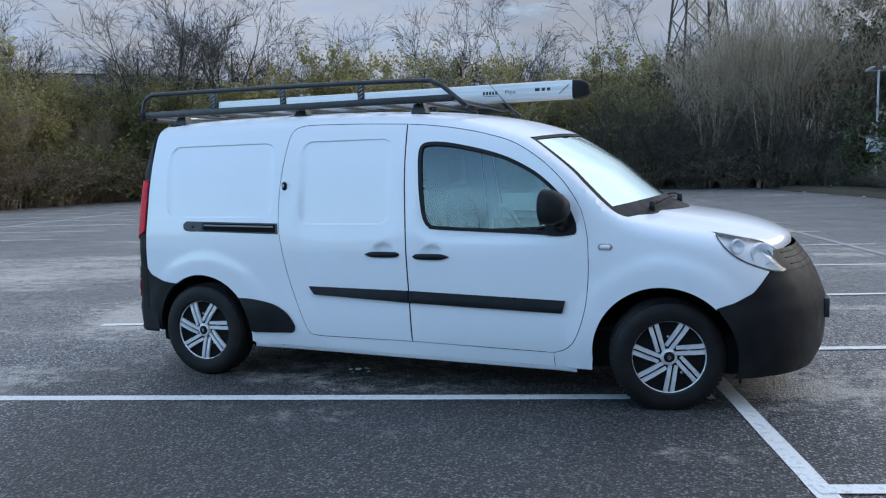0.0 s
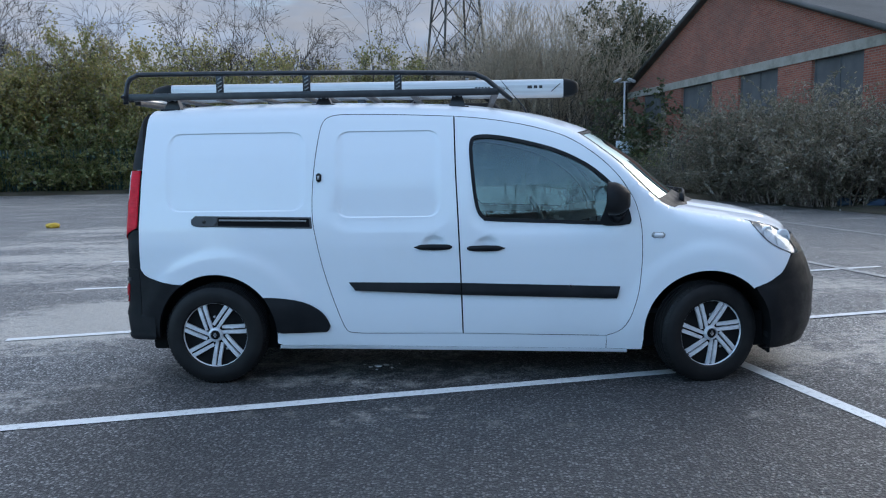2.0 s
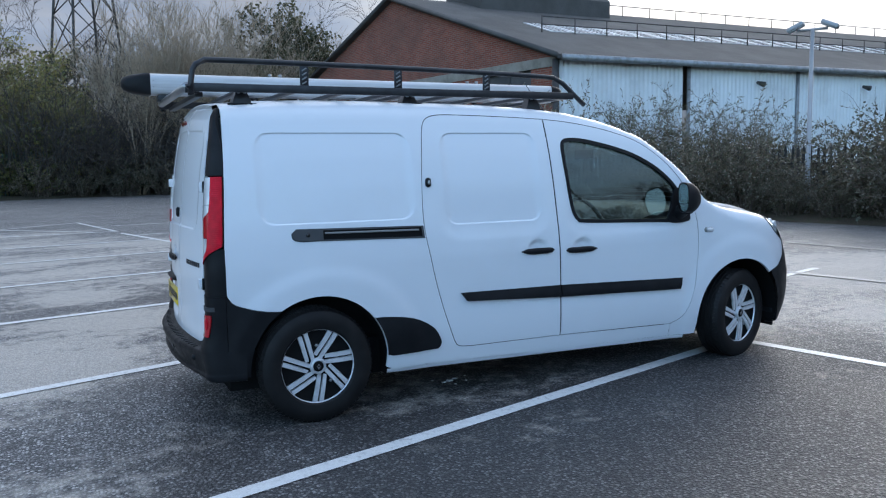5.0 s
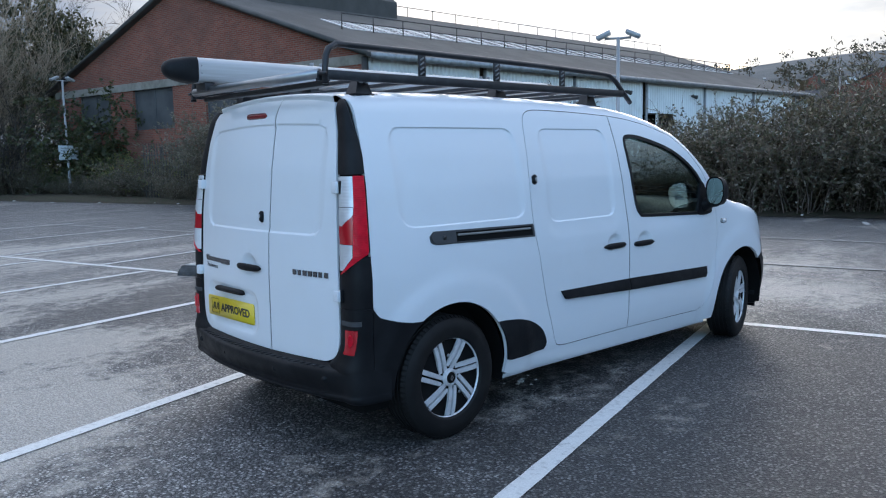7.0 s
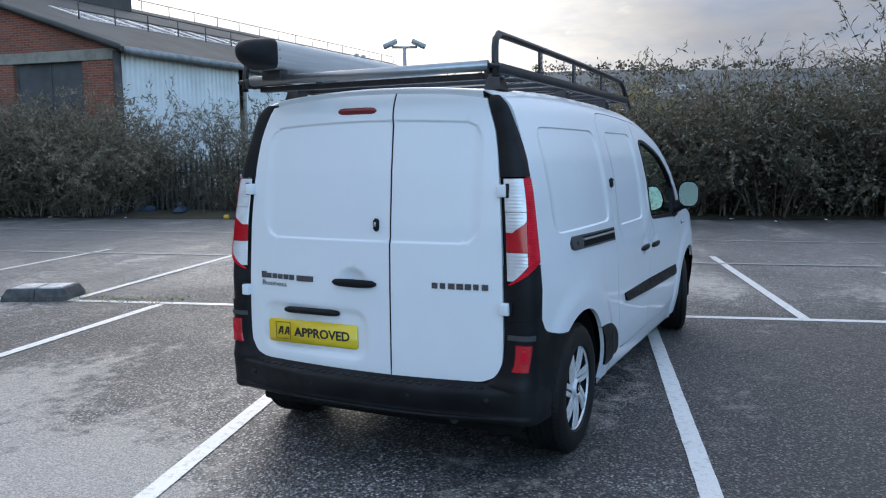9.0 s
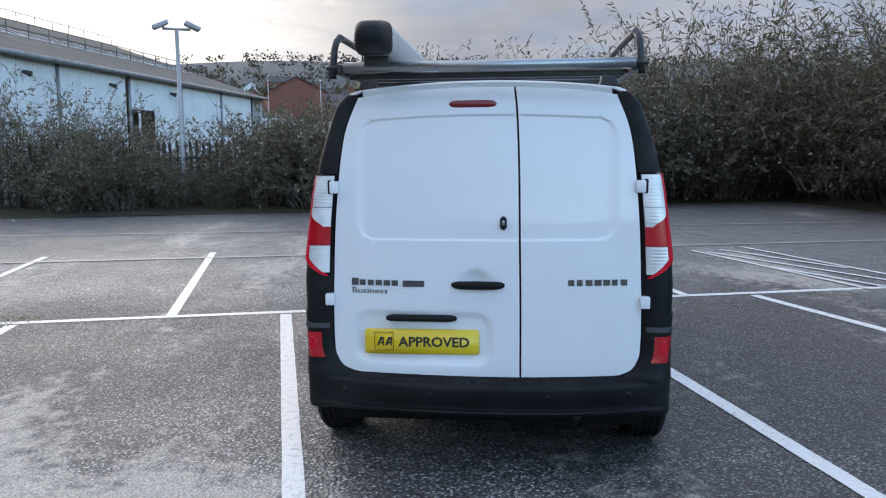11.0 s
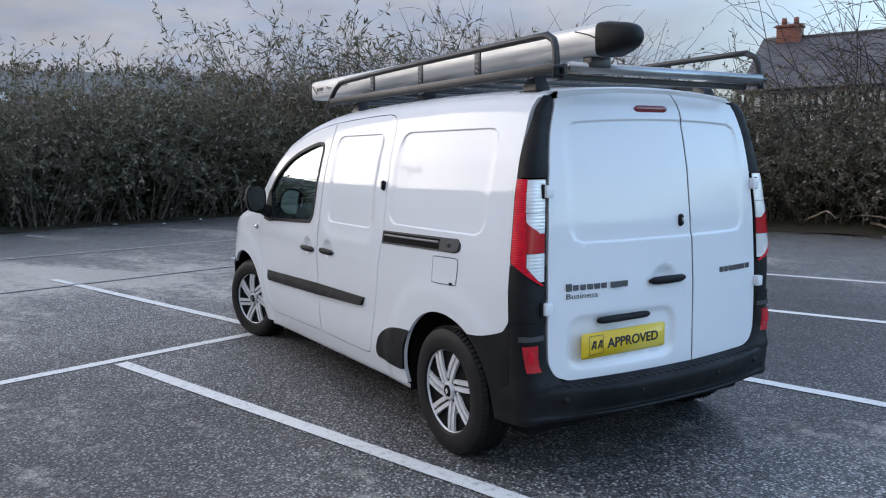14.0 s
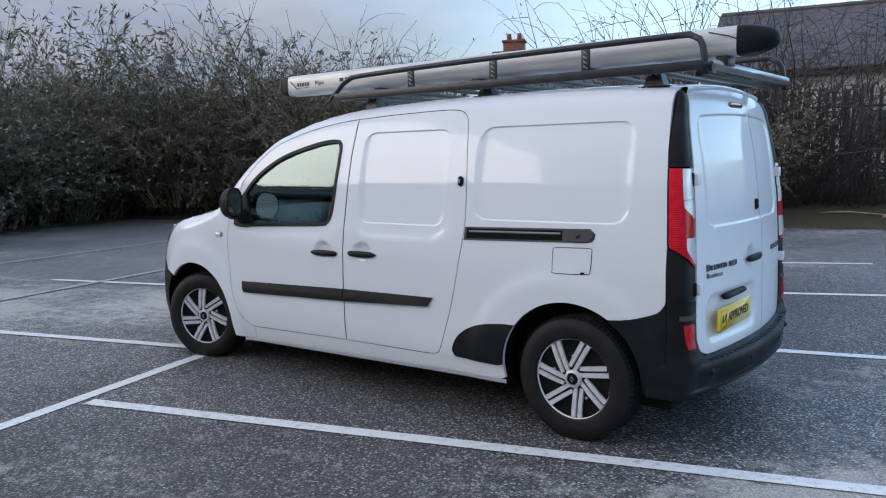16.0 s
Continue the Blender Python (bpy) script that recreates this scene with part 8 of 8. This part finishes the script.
# far corner: willows, firs and ivy
for u, v, s in ((11.6, 36.4, 1.3), (9.2, 37.6, 1.3), (13.4, 38.5, 1.4), (15.2, 36.6, 1.2), (10.2, 40.0, 1.5), (12.6, 40.6, 1.5), (14.6, 41.5, 1.55), (16.4, 38.2, 1.4), (11.0, 42.5, 1.6), (14.0, 36.8, 1.2)):
    x, y, _ = at(u, v)
    set_out(rng.choice(willows), x, y, 0, rng.uniform(0, 360), s)
for u, v in ((12.4, 35.6), (10.4, 36.6), (8.4, 37.4), (6.4, 38.0), (4.6, 38.4), (13.8, 34.4)):
    plant(rng, brambles, u, v, 0, 0.7, 0.95)
    plant(rng, [thorn], u + 0.6, v + 1.2, 0, 1.3, 1.9)
    plant(rng, [thorn], u - 0.4, v + 2.6, 0, 1.6, 2.2)
for u, v, s in ((18.3, 41.0, 0.95), (8.5, 50.3, 0.95), (21.5, 43.0, 1.1)):
    x, y, _ = at(u, v)
    set_out(rng.choice(evergreens), x, y, 0, rng.uniform(0, 360), s)
set_out(evergreens[0], 10.2, 40.8, 0, 30, 0.92)
set_out(evergreens[1], 13.2, 44.6, 0, 200, 1.05)
for x, y, k in ((16.0, 49.5, 1.35), (19.6, 53.2, 1.45), (14.2, 50.4, 1.3), (22.5, 51.0, 1.3)):
    set_out(bares[0 if k < 1.34 else 1], x, y, 0, 63 * x, k)
# back boundary: ivy on the fence, olive trees and bare trees behind
for u in np.arange(-28, 10, 1.7):
    plant(rng, ivies, u, 39.5 + rng.uniform(-0.2, 0.3), 0.0, 0.65, 0.9)
    plant(rng, ivies, u + 0.8, 41.2, 0.0, 1.1, 1.5)
for u in np.arange(-30, 8, 2.0):
    plant(rng, sallows, u, 41.6 + rng.uniform(0, 2.5), 0.0, 0.8, 1.1)
for u in np.arange(-46, 16, 3.0):
    plant(rng, bares, u, 46 + rng.uniform(-2, 4), 0.0, 1.15, 1.55)
for u in np.arange(-44, 8, 3.6):
    plant(rng, sallows, u, 50 + rng.uniform(-2, 3), 0.0, 1.0, 1.3)
# the bushes that close the far end
for v in np.arange(27, 40, 1.5):
    plant(rng, ivies, -23.6 - 0.25 * (40 - v) + rng.uniform(-0.4, 0.4), v, 0.0, 0.9, 1.25)
    plant(rng, shrubs, -22.6 - 0.25 * (40 - v), v + 0.7, 0.0, 0.9, 1.2)
for v in np.arange(25, 42, 3.0):
    plant(rng, sallows, -28 + rng.uniform(-1, 1), v, 0.0, 0.9, 1.1)
    plant(rng, willows, -25.5 + rng.uniform(-1, 1), v + 1, 0.0, 0.7, 0.9)
for u, v, s in ((-21.1, 41.2, 1.65), (-17.7, 44.6, 1.6), (-24.5, 43, 1.5), (-15, 45, 1.3), (-33, 41, 1.4), (-28, 38, 1.2), (-11, 44, 1.1)):
    x, y, _ = at(u, v)
    set_out(bares[0], x, y, 0, rng.uniform(0, 360), s)
# closing the place behind the camera
for x, y, k in ((-4.5, -20.5, 0.62), (-7.5, -22.0, 0.8), (-2.6, -25.0, 0.75)):
    set_out(bares[1], x, y, 0, 70 * k * x, k)
for v in np.arange(-10, 26, 3.2):
    plant(rng, ivies, -46, v, 0.0, 1.1, 1.5)
for u in np.arange(-46, -17, 3.0):
    plant(rng, brambles, u, -11.5, 0.0, 1.0, 1.3)
# woods on the far slopes
def far_woods():
    r = np.random.default_rng(21)
    pos = []
    for k in range(1500):
        d, a = 110 + 560 * r.random() ** 0.8, radians(r.uniform(-60, 45))
        if noise.noise(Vector((d * math.cos(a) * 0.012, d * math.sin(a) * 0.012, 4.0))) < -0.12:
            continue
        x, y = d * math.cos(a), d * math.sin(a)
        size = r.uniform(2.0, 4.2)
        p = r.standard_normal((26, 3)) * np.array((0.55, 0.55, 0.45)) * size
        pos.append(p + np.array((x, y, hill(x, y) + size * 0.9)))
    pos = np.concatenate(pos)
    v, f = leaf_cloud(r, pos, np.zeros_like(pos) + np.array((0, 0, 0.4)), 2.2, 1.3)
    tagged(new("far_woods", fast_mesh("far_woods", v, f, LEAF_FAR)), "bare brown woods and hedges on the far hillside", "woods", kind="stuff")


far_woods()
# lone tree on the far slope
set_out(sallows[0], 52.0, 9.6, hill(52, 9.6) - 0.5, 40, 0.85)

# plants that were not set out are taken away again
for template in brambles + buddleias + shrubs + grey_shrubs + ivies + sallows + evergreens + willows + bares + [thorn, wall_ivy]:
    if template.name not in used:
        for ob in list(template.children):
            bpy.data.objects.remove(ob)
        bpy.data.objects.remove(template)

# fallen leaves and litter along the edges
def scatter():
    r = np.random.default_rng(3)
    n = 2600
    u = np.where(r.random(n) < 0.5, 11.6 - np.abs(r.standard_normal(n)) * 0.5, r.uniform(-8, 12, n))
    v = np.where(u > 9.8, r.uniform(-9, 36, n), -9.9 + np.abs(r.standard_normal(n)) * 0.4)
    p = ORIGIN[None] + u[:, None] * BU[None] + v[:, None] * BV[None]
    c = np.concatenate([p, np.full((n, 1), 0.012)], axis=1)
    vv, f = leaf_cloud(r, c, np.concatenate([r.standard_normal((n, 2)), np.zeros((n, 1))], axis=1), 0.06, 0.035)
    vv[:, 2] = 0.008 + np.abs(vv[:, 2] - 0.012) * 0.25
    tagged(new("fallen_leaves", fast_mesh("fallen_leaves", vv, f, LEAF_DEAD)), "brown fallen leaves at the foot of the hedge", "leaves", kind="stuff")
    n = 900
    u, v = 0.22 + 0.10 * r.standard_normal(n), r.uniform(4.7, 6.9, n)
    p = ORIGIN[None] + u[:, None] * BU[None] + v[:, None] * BV[None]
    c = np.concatenate([p, np.full((n, 1), 0.016)], axis=1)
    vv, f = leaf_cloud(r, c, r.standard_normal((n, 3)) * 0.5, 0.028, 0.014)
    vv[:, 2] = 0.014 + np.abs(vv[:, 2] - 0.016) * 0.5
    tagged(new("moss", fast_mesh("moss", vv, f, LEAF_GREEN)), "green moss along the painted line by the kerb block", "moss", kind="stuff")
    n = 260
    u, v = r.uniform(-6, 9, n), r.uniform(-8, 9, n)
    p = ORIGIN[None] + u[:, None] * BU[None] + v[:, None] * BV[None]
    c = np.concatenate([p, np.full((n, 1), 0.008)], axis=1)
    vv, f = leaf_cloud(r, c, np.concatenate([r.standard_normal((n, 2)), np.zeros((n, 1))], axis=1), 0.018, 0.014)
    vv[:, 2] = 0.005 + np.abs(vv[:, 2] - 0.008) * 0.4
    tagged(new("stone_chips", fast_mesh("stone_chips", vv, f, LITTER)), "pale stone chips and bits on the asphalt", "chips", kind="stuff")


scatter()


def crumpled(name, x, y, z, size, mat, label, category, seed):
    r = np.random.default_rng(seed)
    bm = bmesh.new()
    bmesh.ops.create_icosphere(bm, subdivisions=2, radius=0.5)
    for q in bm.verts:
        q.co *= 1 + 0.35 * (r.random() - 0.5)
        q.co = Vector((q.co.x * size[0], q.co.y * size[1], max(0, q.co.z + 0.3) * size[2]))
    ob = part(name, bm, mat, None, smooth=False)
    tagged(ob, label, category)
    ob.matrix_basis = pose(x, y, z, 0, 0, r.uniform(0, 360))


for k, (dx, dy, s) in enumerate(((0, 0, 0.055), (0.05, 0.03, 0.04), (-0.05, -0.02, 0.035), (0.10, -0.04, 0.03), (0.0, -0.09, 0.025), (-0.10, 0.05, 0.025), (0.14, 0.06, 0.022))):
    crumpled("paper_scrap", 0.99 + dx, -0.46 + dy, 0.002, (s, s * 0.7, s * 0.25), LITTER, "small white paper scrap on the asphalt", "litter", 100 + k)
for k in range(16):
    x, y, _ = at(11.2 + rng.uniform(-0.5, 0.6), rng.uniform(-8, 32))
    crumpled("litter", x, y, 0.01, (rng.uniform(0.05, 0.13), rng.uniform(0.04, 0.09), rng.uniform(0.015, 0.04)), LITTER, "pale litter at the foot of the hedge", "litter", 200 + k)
for k, (u, v, s) in enumerate(((12.4, 11.4, 0.5), (12.7, 12.6, 0.7), (12.3, 13.3, 0.4))):
    x, y, _ = at(u, v)
    crumpled("plastic_sheet", x, y, 0.03, (s, s * 0.7, 0.3), TARP, "crumpled blue plastic sheet by the fence", "plastic sheet", 300 + k)
for u, v in ((11.2, 9.5), (-7.5, 15.0)):
    x, y, _ = at(u, v)
    crumpled("yellow_block", x, y, 0.0, (0.32, 0.14, 0.16), YELLOW, "small yellow painted block on the asphalt", "block", 400)
stick = np.random.default_rng(8)
for k in range(7):
    x, y, _ = at(-7.0 + 1.1 * k, -10.6 + 0.3 * stick.standard_normal())
    st = grow(stick, (0, 0, 0.12), (stick.standard_normal(), stick.standard_normal() * 0.4, 0.12), 1.9, 0.025, 0.08, 0.05, 6)
    ob = tagged(part("fallen_branch", tube(st[0], st[1], 6), BARK_PALE), "pale fallen branch lying on the bank", "branch", "fallen branches")
    ob.matrix_basis = pose(x, y, 0.05)
